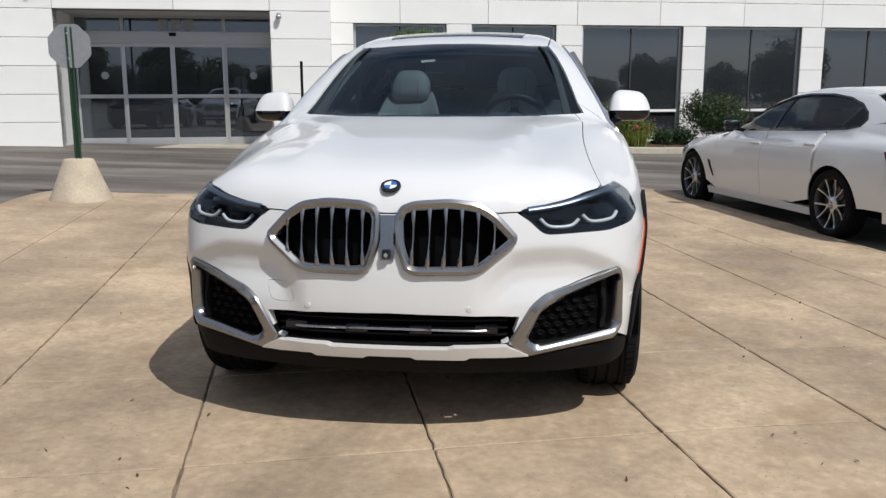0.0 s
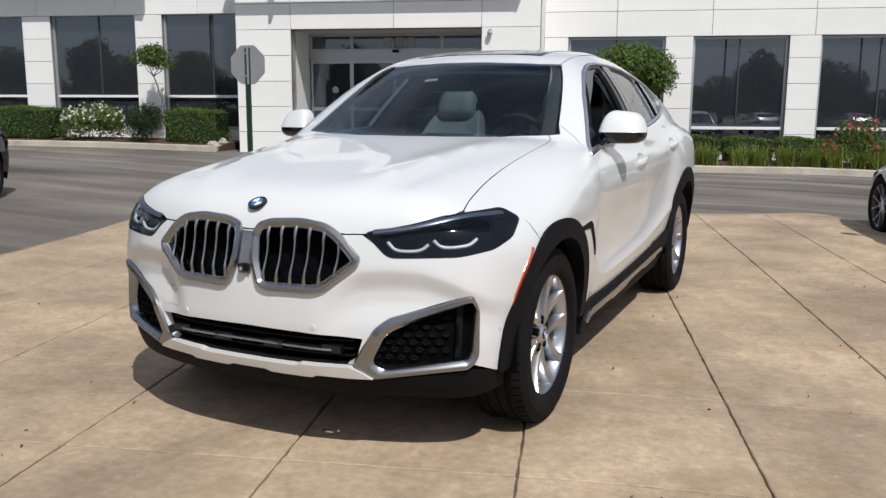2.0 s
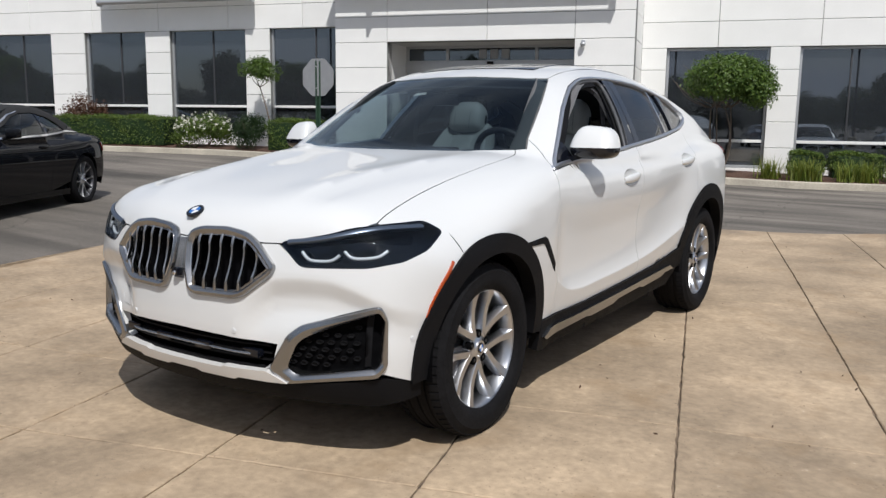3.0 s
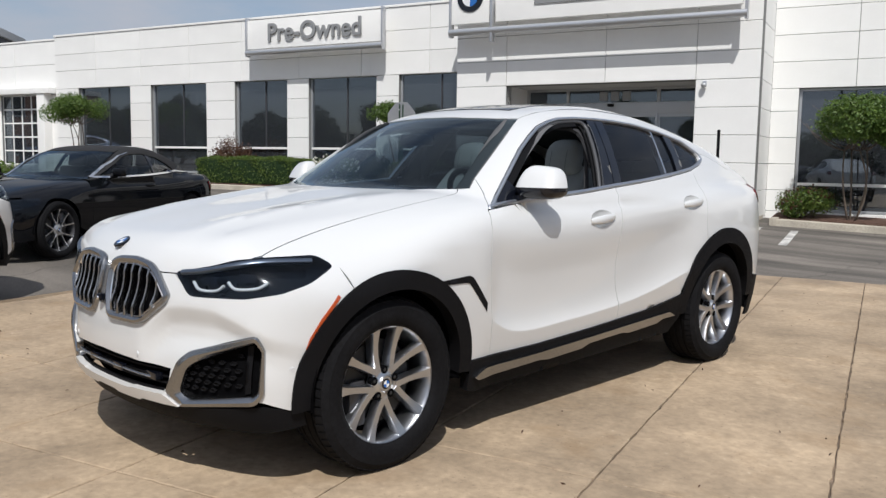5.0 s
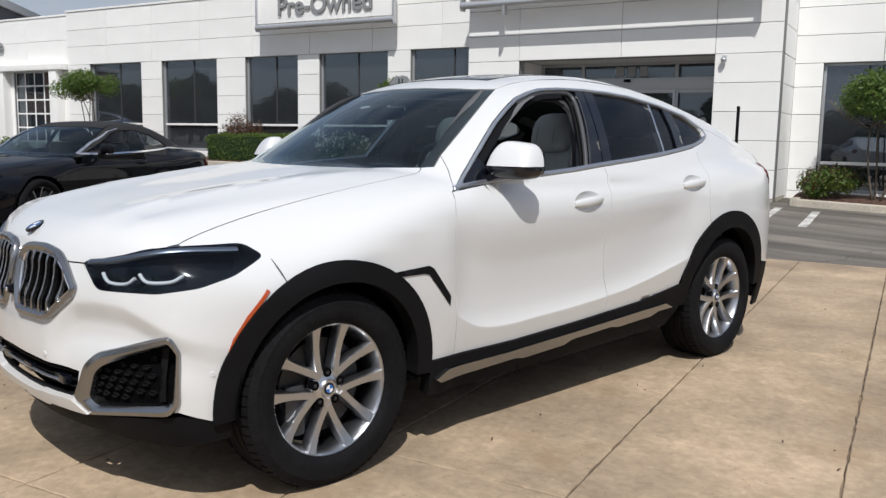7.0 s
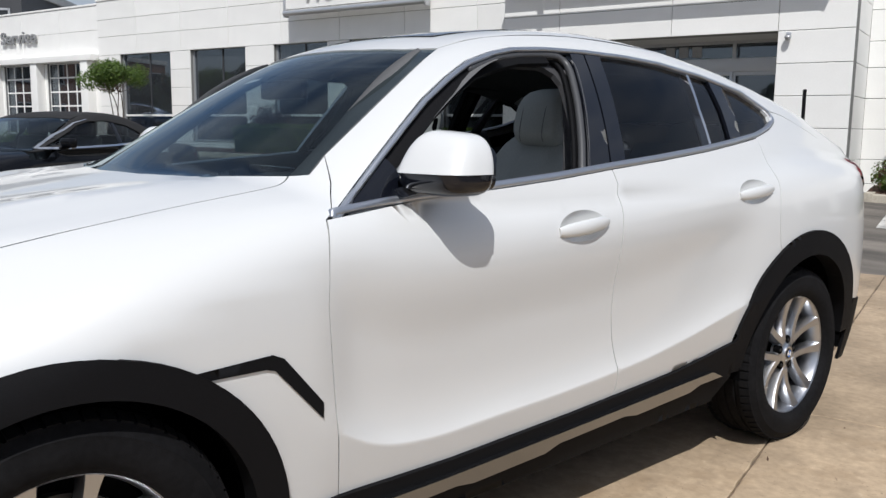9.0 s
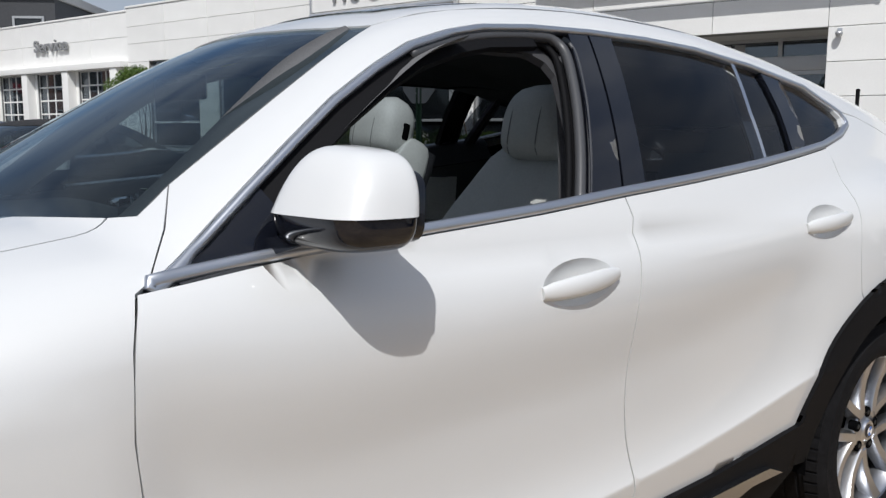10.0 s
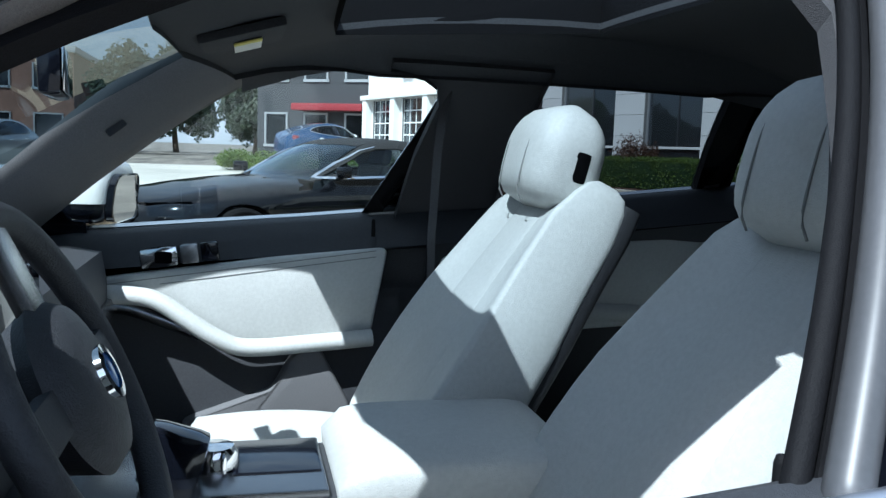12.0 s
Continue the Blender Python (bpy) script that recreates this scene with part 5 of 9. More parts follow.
LAMP = [(0.467, -0.731, 0.877), (0.55, -0.705, 0.893), (0.64, -0.665, 0.911), (0.715, -0.60, 0.931), (0.778, -0.532, 0.946), (0.815, -0.42, 0.949), (0.839, -0.314, 0.95), (0.901, -0.262, 0.907), (0.922, -0.396, 0.846), (0.89, -0.51, 0.81), (0.80, -0.61, 0.789), (0.66, -0.69, 0.788), (0.565, -0.725, 0.786)]
KIDNEY = fillet([(0.024, 0.85), (0.042, 0.892), (0.095, 0.91), (0.23, 0.917), (0.333, 0.904), (0.392, 0.868), (0.471, 0.785), (0.462, 0.752), (0.346, 0.66), (0.30, 0.648), (0.10, 0.645), (0.062, 0.662), (0.03, 0.75)], 0.03)
FOG = fillet([(0.850, 0.656), (0.860, 0.608), (0.860, 0.42), (0.835, 0.374), (0.50, 0.330), (0.436, 0.385), (0.522, 0.528), (0.572, 0.568)], 0.018)
FOG_IN = fillet([(0.838, 0.622), (0.846, 0.598), (0.842, 0.43), (0.825, 0.408), (0.548, 0.366), (0.508, 0.392), (0.560, 0.500), (0.602, 0.530)], 0.025)
INTAKE = [(-0.48, 0.486), (-0.25, 0.499), (0, 0.504), (0.25, 0.499), (0.48, 0.486), (0.452, 0.400), (0.40, 0.374), (0, 0.370), (-0.40, 0.374), (-0.452, 0.400)]
mirror_x = np.array([-1, 1, 1])
kidney3 = on_front(B, KIDNEY)
fog3 = on_front(B, FOG)
intake3 = on_front(B, INTAKE)
lamp3 = laid(B, CORNER, CORNER.flat(np.array(fillet(LAMP, 0.03))))[0]

# bonnet
hood_line = laid(B, TOP, TOP.flat(np.array(spline(HOOD_EDGE, 4))))[0]
hood_rear = [(0.60, 0.60, 1.18), (0.45, 0.50, 1.18), (0.25, 0.435, 1.185), (0, 0.41, 1.185)]
front_lip = on_front(B, [(0.001, 0.866), (0.2, 0.866), (0.40, 0.867), (0.466, 0.869)])
front_lip[0, 0] = 0.0
half = np.concatenate([front_lip, np.array([(0.62, -0.685, 0.865), (0.76, -0.56, 0.91)]), hood_line, np.array(hood_rear)])
hood = np.concatenate([half, (half * mirror_x)[::-1][1:-1]])
skin("bonnet", B, hood, View((0, 0.35, -1), (0, 1, 0)), WHITE_PAINT, car, holes=[lamp3, lamp3 * mirror_x, kidney3, kidney3 * mirror_x], gap=0.002, step=0.045)

# front wings
arch = arch_line(ARCH_F, 0.482, 62, 183, 22)
wing = [np.array((0.785, -0.52, 0.905)), np.array((0.86, -0.40, 0.89))] + list(on_side(B, [(-0.30, 0.885), (-0.245, 0.895)])) + list(on_side(B, arch)) + list(on_side(B, [(0.5, 0.383)])) + list(on_side(B, SEAM_FRONT[::-1]))
wing += list(on_side(B, [(0.655, 1.118)])) + [np.array(p) for p in ((0.80, 0.715, 1.165), (0.712, 0.76, 1.245), (0.728, 0.725, 1.22), (0.742, 0.695, 1.20))] + list(np.array(hood_line)[::-1])
vent3 = on_side(B, [(0.31, 0.806), (0.45, 0.812), (0.475, 0.80), (0.588, 0.67), (0.588, 0.632), (0.455, 0.778), (0.43, 0.784), (0.31, 0.788)])
skin("front_wing", B, wing, SHOULDER, WHITE_PAINT, car, holes=[lamp3, vent3], gap=0.002, step=0.05, both=True)
hook3 = on_side(B, [(0.255, 0.803), (0.45, 0.814), (0.478, 0.801), (0.590, 0.67), (0.590, 0.630), (0.455, 0.776), (0.43, 0.783), (0.27, 0.784)])
skin("wing_vent_trim", B, hook3, LEFT, BLACK_PLASTIC, car, "black hooked air vent trim", lift=0.004, step=0.025, both=True)

# doors
handle_f, handle_r = (1.525, 1.035), (2.545, 1.098)
dish_f, dish_r = on_side(B, circle_yz(handle_f, 0.108, 0.047, 28, 0.06)), on_side(B, circle_yz(handle_r, 0.108, 0.045, 28, 0.06))
belt_f = [p for p in BELT_LINE if p[0] <= 1.73]
belt_r = [p for p in BELT_LINE if 1.72 < p[0] <= 2.76]
sill_f = [(1.77, 0.428), (1.54, 0.415), (1.04, 0.388), (0.66, 0.380)]
door_f = on_side(B, belt_f + [tuple(p) for p in spline(SEAM_MID, 3)[1:]] + sill_f[1:-1] + [tuple(p) for p in spline(SEAM_FRONT[::-1], 3)[:-1]])
arch_r_front = arch_line(ARCH_R, 0.515, 10, 62, 14)
door_r = on_side(B, belt_r + [tuple(p) for p in spline(SEAM_REAR, 3)[1:]] + arch_r_front[::-1] + [(2.45, 0.472), (2.1, 0.445), (1.77, 0.428)] + [tuple(p) for p in spline(SEAM_MID[::-1], 3)[1:-1]])
crease_y = np.arange(0.66, 2.55, 0.03)
crease_rows = [on_side(B, [(y, float(CREASE(y)) + dz) for y in crease_y]) for dz in (-0.010, -0.002, 0.006, 0.016)]
for flip in (False, True):
    fd = skin("front_door", B, door_f, LEFT, WHITE_PAINT, car, "white front door", holes=[dish_f], lines=crease_rows, gap=0.002, step=0.04, flip=flip)
    rd = skin("rear_door", B, door_r, LEFT, WHITE_PAINT, car, "white rear door", holes=[dish_r], lines=crease_rows, gap=0.002, step=0.04, flip=flip)
    for door, (hy, hz), dish in ((fd, handle_f, dish_f), (rd, handle_r, dish_r)):
        s = -1 if flip else 1
        c = on_side(B, [(hy, hz)])[0]
        bm = bmesh.new()
        rings = []
        depth = [1 - k / 6 for k in range(6)] + [0.02]
        flat = np.array([[c + (p - c) * r for p in dish] for r in depth]).reshape(-1, 3)
        laid_on = on_side(B, flat[:, 1:]).reshape(7, len(dish), 3)
        for r, row in zip(depth, laid_on):
            ring = [bm.verts.new(((q[0] - 0.026 * (1 - r ** 2.2)) * s, q[1], q[2])) for q in row]
            rings.append(ring if r > 0.03 else ring[:1])
        for one, two in zip(rings, rings[1:]):
            for i in range(len(one)):
                j = (i + 1) % len(one)
                if len(two) == 1:
                    bm.faces.new((one[i], one[j], two[0]))
                else:
                    bm.faces.new((one[i], one[j], two[j], two[i]))
        part("handle_recess", bm, WHITE_PAINT, door, smooth=True)
        bm = bmesh.new()
        path, secs = [], []
        along = on_side(B, [(hy - 0.112 + 0.0224 * k, hz) for k in range(11)])
        for k in range(11):
            t = k / 10
            base, y = along[k], along[k][1]
            fat = 0.55 + 0.45 * math.sin(math.pi * min(1, max(0, t))) ** 0.5
            path.append(((base[0] + 0.004 + 0.012 * math.sin(math.pi * t)) * s, y, hz - 0.012 + 0.020 * t))
            secs.append([(a * fat, b * fat) for a, b in disc_section(0.0135, 14, 1.75)])
        sweep(bm, path, secs)
        part("door_handle", bm, WHITE_PAINT, door, "white pull handle", angle=60)

# rear quarter, roof rail, roof, tail
arch_r_back = arch_line(ARCH_R, 0.515, 62, 168, 20)
quarter = on_side(B, [(2.742, 1.318), (2.88, 1.345), (2.95, 1.372), (2.965, 1.395), (2.945, 1.42), (3.1, 1.40), (3.4, 1.30), (3.7, 1.20), (3.80, 1.10), (3.82, 0.95), (3.80, 0.7), (3.78, 0.55)] + arch_r_back[::-1] + [tuple(p) for p in spline(SEAM_REAR[::-1], 3)[:-1]])
skin("rear_quarter_panel", B, quarter, SHOULDER, WHITE_PAINT, car, gap=0.0015, step=0.05, both=True)
under = np.concatenate([on_side(B, [(3.72, 1.13), (3.4, 1.22), (3.1, 1.28), (2.98, 1.40), (2.90, 1.455)]), laid(B, TOP, TOP.flat(np.array([(0.60, 2.85, 0), (0.575, 3.1, 0), (0.575, 3.4, 0), (0.60, 3.78, 0), (0.70, 3.84, 0)])))[0]])
skin("quarter_underlay", B, under, SHOULDER, WHITE_PAINT, car, lift=-0.006, step=0.05, thick=0, both=True)
screen_edge = [(0.712, 0.76, 1.245), (0.675, 0.90, 1.337), (0.63, 1.06, 1.442), (0.58, 1.21, 1.535), (0.552, 1.285, 1.575)]
SCREEN_CORNER = [(0.742, 0.695, 1.20), (0.728, 0.725, 1.22)]
rail_top = [(0.565, 1.5, 1.63), (0.56, 1.9, 1.655), (0.565, 2.4, 1.63), (0.58, 2.8, 1.555), (0.60, 3.1, 1.47), (0.61, 3.4, 1.37)]
rail = np.concatenate([on_side(B, [(0.655, 1.118)]), np.array([(0.80, 0.715, 1.165), (0.712, 0.76, 1.245)]), np.array(screen_edge[1:]), np.array(rail_top), on_side(B, [(3.4, 1.30), (3.1, 1.40), (2.955, 1.425)] + WINDOW_TOP[2:])])
skin("roof_rail", B, rail, SHOULDER, WHITE_PAINT, car, gap=0.001, step=0.045, both=True)
screen_top = [(0.44, 1.235, 1.582), (0.25, 1.195, 1.59), (0, 1.18, 1.594)]
rh = np.array([(0, 1.18, 1.594), (0.25, 1.195, 1.59), (0.44, 1.235, 1.582), (0.552, 1.285, 1.575)] + rail_top + [(0.4, 3.45, 1.36), (0, 3.5, 1.355)])
roof = np.concatenate([rh, (rh * mirror_x)[::-1][1:-1]])
sun_h = np.array([(0, 1.36, 1.64), (0.40, 1.39, 1.64), (0.42, 2.06, 1.68), (0, 2.10, 1.69)])
sunroof = np.concatenate([sun_h, (sun_h * mirror_x)[::-1][1:-1]])
skin("roof_panel", B, roof, TOP, WHITE_PAINT, car, holes=[sunroof], gap=0.0015, step=0.06)
skin("sunroof_glass", B, sunroof, TOP, SUNROOF, car, "dark glass sunroof", lift=0.004, gap=0.003, step=0.08)
th = np.array([(0, 3.5, 1.355), (0.4, 3.45, 1.36), (0.61, 3.4, 1.37), (0.66, 3.7, 1.25), (0.62, 3.95, 1.15), (0, 4.02, 1.15)])
skin("boot_lid", B, np.concatenate([th, (th * mirror_x)[::-1][1:-1]]), TOP, WHITE_PAINT, car, gap=0.001, step=0.06)


class BackWrap(RoundView):
    def flat(self, p):
        p = np.asarray(p, float)
        return np.stack([np.arctan2(p[:, 0] - self.x, p[:, 1] - self.y) * self.r, p[:, 2]], 1)

    def rays(self, ab):
        a = ab[:, 0] / self.r
        out = np.stack([np.sin(a), np.cos(a), np.zeros(len(a))], 1)
        return out * 5 + np.stack([np.full(len(a), self.x), np.full(len(a), self.y), ab[:, 1]], 1), -out


TAIL = BackWrap(0, 3.0, 1.0)
skin("rear_bumper", B, np.array([(-0.93, 3.78, 0.46), (-0.93, 3.80, 1.2), (-0.5, 4.0, 1.22), (0.5, 4.0, 1.22), (0.93, 3.80, 1.2), (0.93, 3.78, 0.46), (0.5, 4.0, 0.46), (-0.5, 4.0, 0.46)]), TAIL, WHITE_PAINT, car, step=0.08)
skin("rear_valance", B, np.array([(-0.95, 3.50, 0.26), (-0.95, 3.50, 0.56), (-0.5, 4.0, 0.46), (0.5, 4.0, 0.46), (0.95, 3.50, 0.56), (0.95, 3.50, 0.26), (0.5, 4.0, 0.26), (-0.5, 4.0, 0.26)]), TAIL, BLACK_PLASTIC, car, step=0.08, lift=0.006)
skin("tail_lamp", B, on_side(B, [(3.58, 1.13), (3.66, 1.20), (3.80, 1.19), (3.84, 1.08), (3.78, 1.04)]), LEFT, RED_LENS, car, "red tail lamp", lift=0.006, step=0.04, both=True)

# front bumper
bump_side = [(-0.245, 0.905)] + arch_line(ARCH_F, 0.482, 62, 2, 16) + [(-0.46, 0.34)]
bs = list(on_side(B, bump_side))
bl = list(on_front(B, [(0.85, 0.385), (0.50, 0.345), (0.455, 0.388), (0.40, 0.378)]))
bh = np.array(list(front_lip[1:]) + [(0.56, -0.70, 0.80), (0.80, -0.615, 0.80), (0.90, -0.40, 0.86)] + bs + bl)
bump_all = np.concatenate([bh, (bh * mirror_x)[::-1]])
plate3 = on_front(B, fillet([(-0.49, 0.60), (-0.385, 0.60), (-0.365, 0.525), (-0.465, 0.525)], 0.02))
face_x = np.arange(0.33, 0.86, 0.02)
face_rows = [on_front(B, [(x, float(FACE_LINE(x)) + dz) for x in face_x]) for dz in (-0.018, -0.008, 0.0, 0.008)]
skin("front_bumper", B, bump_all, WRAP, WHITE_PAINT, car, holes=[lamp3, lamp3 * mirror_x, kidney3, kidney3 * mirror_x, fog3, fog3 * mirror_x, intake3, plate3], gap=0.0015, step=0.019, thick=0.03, lines=[line * flip_x for line in face_rows for flip_x in (np.array([1, 1, 1]), mirror_x)])
skin("tow_eye_cover", B, plate3, WRAP, WHITE_PAINT, car, gap=0.0015, step=0.03)
vh = np.array(list(on_front(B, [(0.0, 0.384), (0.40, 0.386), (0.50, 0.340), (0.56, 0.330), (0.85, 0.366)])) + list(on_side(B, [(-0.46, 0.345), (-0.43, 0.40), (-0.40, 0.27)])) + list(on_front(B, [(0.80, 0.245), (0.5, 0.25), (0, 0.25)])))
skin("lower_valance", B, np.concatenate([vh, (vh * mirror_x)[::-1][1:-1]]), WRAP, BLACK_PLASTIC, car, "black plastic lower valance", lift=-0.004, step=0.05)
sk = np.array(list(on_front(B, [(0, 0.372), (0.22, 0.372), (0.24, 0.379), (0.43, 0.379), (0.465, 0.364), (0.51, 0.338), (0.42, 0.336), (0.30, 0.340), (0.28, 0.330), (0.10, 0.331), (0.08, 0.340), (0, 0.340)])))
skin("skid_plate", B, np.concatenate([sk, (sk * mirror_x)[::-1][1:-1]]), WRAP, SATIN_WHITE, car, "pale silver skid plate", lift=0.022, step=0.03, thick=0.04)

# near-black inner shell behind gaps and openings, standing in for their shade
shell = on_side(B, [(0.55, 1.10), (0.62, 1.09), (1.7, 1.18), (2.7, 1.28), (3.0, 1.34), (3.75, 1.18), (3.8, 0.5)] + arch_line(ARCH_R, 0.44, 170, 10, 20) + [(2.3, 0.30), (0.6, 0.26)] + arch_line(ARCH_F, 0.43, 178, 20, 20) + [(-0.40, 0.62), (-0.2, 0.90), (0.2, 1.0)])
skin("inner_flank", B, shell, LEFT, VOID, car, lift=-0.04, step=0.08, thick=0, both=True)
nose_in = np.array([(-0.9, -0.45, 0.27), (-0.9, -0.45, 0.88), (0, -0.8, 0.90), (0.9, -0.45, 0.88), (0.9, -0.45, 0.27), (0, -0.8, 0.27)])
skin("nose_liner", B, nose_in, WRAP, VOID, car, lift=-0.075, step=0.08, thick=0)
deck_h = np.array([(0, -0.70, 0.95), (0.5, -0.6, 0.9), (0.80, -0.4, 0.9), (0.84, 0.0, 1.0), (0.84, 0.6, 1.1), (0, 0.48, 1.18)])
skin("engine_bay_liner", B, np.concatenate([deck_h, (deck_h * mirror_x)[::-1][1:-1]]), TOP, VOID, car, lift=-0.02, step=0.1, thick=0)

# wheel arches and sills in black plastic
for name, c, r0, r1, a0, a1 in (("front_arch_trim", ARCH_F, 0.408, 0.489, -6, 184), ("rear_arch_trim", ARCH_R, 0.42, 0.522, -2, 178)):
    ring = on_side(B, arch_line(c, r1, a0, a1, 40) + arch_line(c, r0, a1, a0, 40))
    ring = ring[~np.isnan(ring[:, 0])]
    skin(name, B, ring, LEFT, BLACK_PLASTIC, car, "black plastic wheel-arch trim", lift=0.013, step=0.026, thick=0.07, both=True)
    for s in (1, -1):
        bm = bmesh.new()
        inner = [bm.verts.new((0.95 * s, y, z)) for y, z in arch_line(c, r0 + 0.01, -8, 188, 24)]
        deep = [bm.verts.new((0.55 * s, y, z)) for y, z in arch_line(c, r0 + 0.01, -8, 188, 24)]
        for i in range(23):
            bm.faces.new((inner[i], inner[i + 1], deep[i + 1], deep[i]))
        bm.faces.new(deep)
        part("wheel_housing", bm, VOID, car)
sill_o = on_side(B, [(0.497, 0.400), (0.66, 0.400), (1.04, 0.404), (1.54, 0.427), (2.1, 0.462), (2.28, 0.487), (2.40, 0.507), (2.475, 0.52), (2.49, 0.37), (2.40, 0.275), (1.4, 0.248), (0.55, 0.238), (0.505, 0.25)])
skin("sill_cladding", B, sill_o, LEFT, BLACK_PLASTIC, car, "black plastic sill cladding", lift=0.013, step=0.025, thick=0.05, both=True)
step_o = on_side(B, [(0.53, 0.318), (0.60, 0.352), (1.0, 0.362), (1.5, 0.384), (2.0, 0.408), (2.33, 0.424), (2.41, 0.392), (2.26, 0.386), (2.20, 0.366), (1.88, 0.350), (1.81, 0.362), (1.48, 0.346), (1.42, 0.326), (1.12, 0.312), (1.05, 0.322), (0.56, 0.300)])
skin("side_step_trim", B, step_o, LEFT, SATIN_ALU, car, "satin silver sill strip", lift=0.030, step=0.05, thick=0.025, both=True)
bm = bmesh.new()
add_box(bm, (0, 1.55, 0.27), (1.4, 4.0, 0.06), 0.01)
part("underbody", bm, VOID, car)

# glazing, window frames
skin("windscreen", B, np.concatenate([np.array([(0, 0.36, 1.15), (0.3, 0.40, 1.15), (0.55, 0.50, 1.16), (0.735, 0.69, 1.19)] + SCREEN_CORNER + screen_edge + screen_top), np.array(([(0, 0.36, 1.15), (0.3, 0.40, 1.15), (0.55, 0.50, 1.16), (0.735, 0.69, 1.19)] + SCREEN_CORNER + screen_edge + screen_top)[::-1][1:-1]) * mirror_x]), SCREEN, WINDSHIELD, car, "tinted windscreen", lift=-0.004, thick=0, step=0.08).visible_shadow = False


def window_trim(s):
    """The rounded bright strip all round the side windows; s is the side of the car."""
    line = dense(np.array(WINDOW, float), 0.03)
    wide = np.array([0.0115 if z < 1.115 + 0.09 * (y - 0.63) + 0.03 else 0.0085 for y, z in line])
    mid = inset(line, wide)
    p = on_side(B, [tuple(q) for q in mid])
    x = p[:, 0].copy()
    for _ in range(3):
        x = (np.roll(x, 1) + 2 * x + np.roll(x, -1)) / 4
    bm = bmesh.new()
    secs = [[(w * math.cos(a), 0.008 * math.sin(a)) for a in np.linspace(0, math.pi, 7)] + [(-w, -0.012), (w, -0.012)] for w in wide]
    sweep(bm, [(a * s, q[1], q[2]) for a, q in zip(x, p)], secs, up=Vector((0.87 * s, 0, 0.5)), loop=True)
    part("window_trim", bm, DARK_ALU, car, "satin silver window surround", angle=50)


window_trim(1)
window_trim(-1)


def strip_yz(edge_a, edge_b):
    return on_side(B, list(edge_a) + list(edge_b)[::-1])


seal_out, seal_in = inset(np.array(WINDOW), 0.011), inset(np.array(WINDOW), 0.046)
top_front = [i for i in range(len(BELT_LINE), len(WINDOW)) if WINDOW[i][0] < 1.80]
skin("window_seal", B, strip_yz([seal_out[i] for i in top_front], [seal_in[i] for i in top_front]), LEFT, BLACK_PLASTIC, car, "black rubber window channel", lift=-0.014, step=0.03, thick=0.016)


pillar_b1 = strip_yz([(1.818, 1.597), (1.736, 1.42), (1.616, 1.197)], [(1.888, 1.60), (1.776, 1.33), (1.724, 1.205)])
pillar_b2 = strip_yz([(1.896, 1.60), (1.784, 1.33), (1.733, 1.205)], [(1.978, 1.60), (1.88, 1.386), (1.812, 1.215)])
pillar_c = strip_yz([(2.625, 1.545), (2.585, 1.407), (2.53, 1.28)], [(2.715, 1.52), (2.672, 1.40), (2.615, 1.288)])
chrome_b = strip_yz([(1.806, 1.597), (1.724, 1.42), (1.604, 1.195)], [(1.817, 1.597), (1.735, 1.42), (1.615, 1.197)])
chrome_c = strip_yz([(2.488, 1.562), (2.407, 1.407), (2.358, 1.262)], [(2.504, 1.56), (2.424, 1.407), (2.372, 1.262)])
far_c = strip_yz([(2.495, 1.565), (2.505, 1.407), (2.520, 1.27)], [(2.60, 1.55), (2.605, 1.40), (2.615, 1.288)])
for nm, o, mt, sides in (("b_pillar_trim", pillar_b1, GLOSS_BLACK, (0, 1)), ("b_pillar_trim", pillar_b2, GLOSS_BLACK, (0, 1)), ("c_pillar_trim", pillar_c, GLOSS_BLACK, (0,)), ("c_pillar_trim", far_c, BLACK_PLASTIC, (1,)), ("pillar_strip", chrome_b, CHROME, (1,)), ("pillar_strip", chrome_c, CHROME, (0,))):
    for side_flip in sides:
        skin(nm, B, o, LEFT, mt, car, lift=-0.001, step=0.02, thick=0.03, flip=bool(side_flip))
for o, two in ((strip_yz([(1.792, 1.60), (1.708, 1.42), (1.588, 1.193)], [(1.84, 1.60), (1.76, 1.42), (1.64, 1.197)]), True), (strip_yz([(2.482, 1.563), (2.401, 1.407), (2.352, 1.26)], [(2.512, 1.56), (2.432, 1.407), (2.380, 1.262)]), False)):
    skin("pillar_seal", B, o, LEFT, BLACK_PLASTIC, car, "black rubber seal behind the strip", lift=-0.032, step=0.05, thick=0.004, both=two)
for nm, lb, mt, shift, sink, r in (("frame_moulding", "satin dark grey window frame moulding", FRAME_GREY, 0.024, -0.018, 0.013), ("window_seal", "black rubber window seal", BLACK_PLASTIC, 0.004, -0.036, 0.008), ("pillar_strip", "thin grey strip along the pillar", FRAME_GREY, 0.044, -0.005, 0.005)):
    run = [(1.575, 1.195), (1.632, 1.30), (1.692, 1.41), (1.738, 1.50), (1.757, 1.545), (1.757, 1.567), (1.742, 1.583), (1.715, 1.589), (1.65, 1.588), (1.53, 1.577), (1.425, 1.556), (1.30, 1.518)]
    run = [(y + shift, z) for y, z in run[:6]] + [(y + shift * (y > 1.7), z) for y, z in run[6:] if shift < 0.03]
    line = spline(laid(B, LEFT, LEFT.flat(on_side(B, run)), sink)[0], 4)
    bm = bmesh.new()
    sweep(bm, line, disc_section(r, 12), up=Vector((1, 0, 0.3)))
    part(nm, bm, mt, car, lb, smooth=True)
rear_glass = on_side(B, [(1.80, 1.20), (2.1, 1.225), (2.37, 1.25), (2.54, 1.278), (2.64, 1.548), (2.50, 1.57), (2.2, 1.60), (1.97, 1.606)])
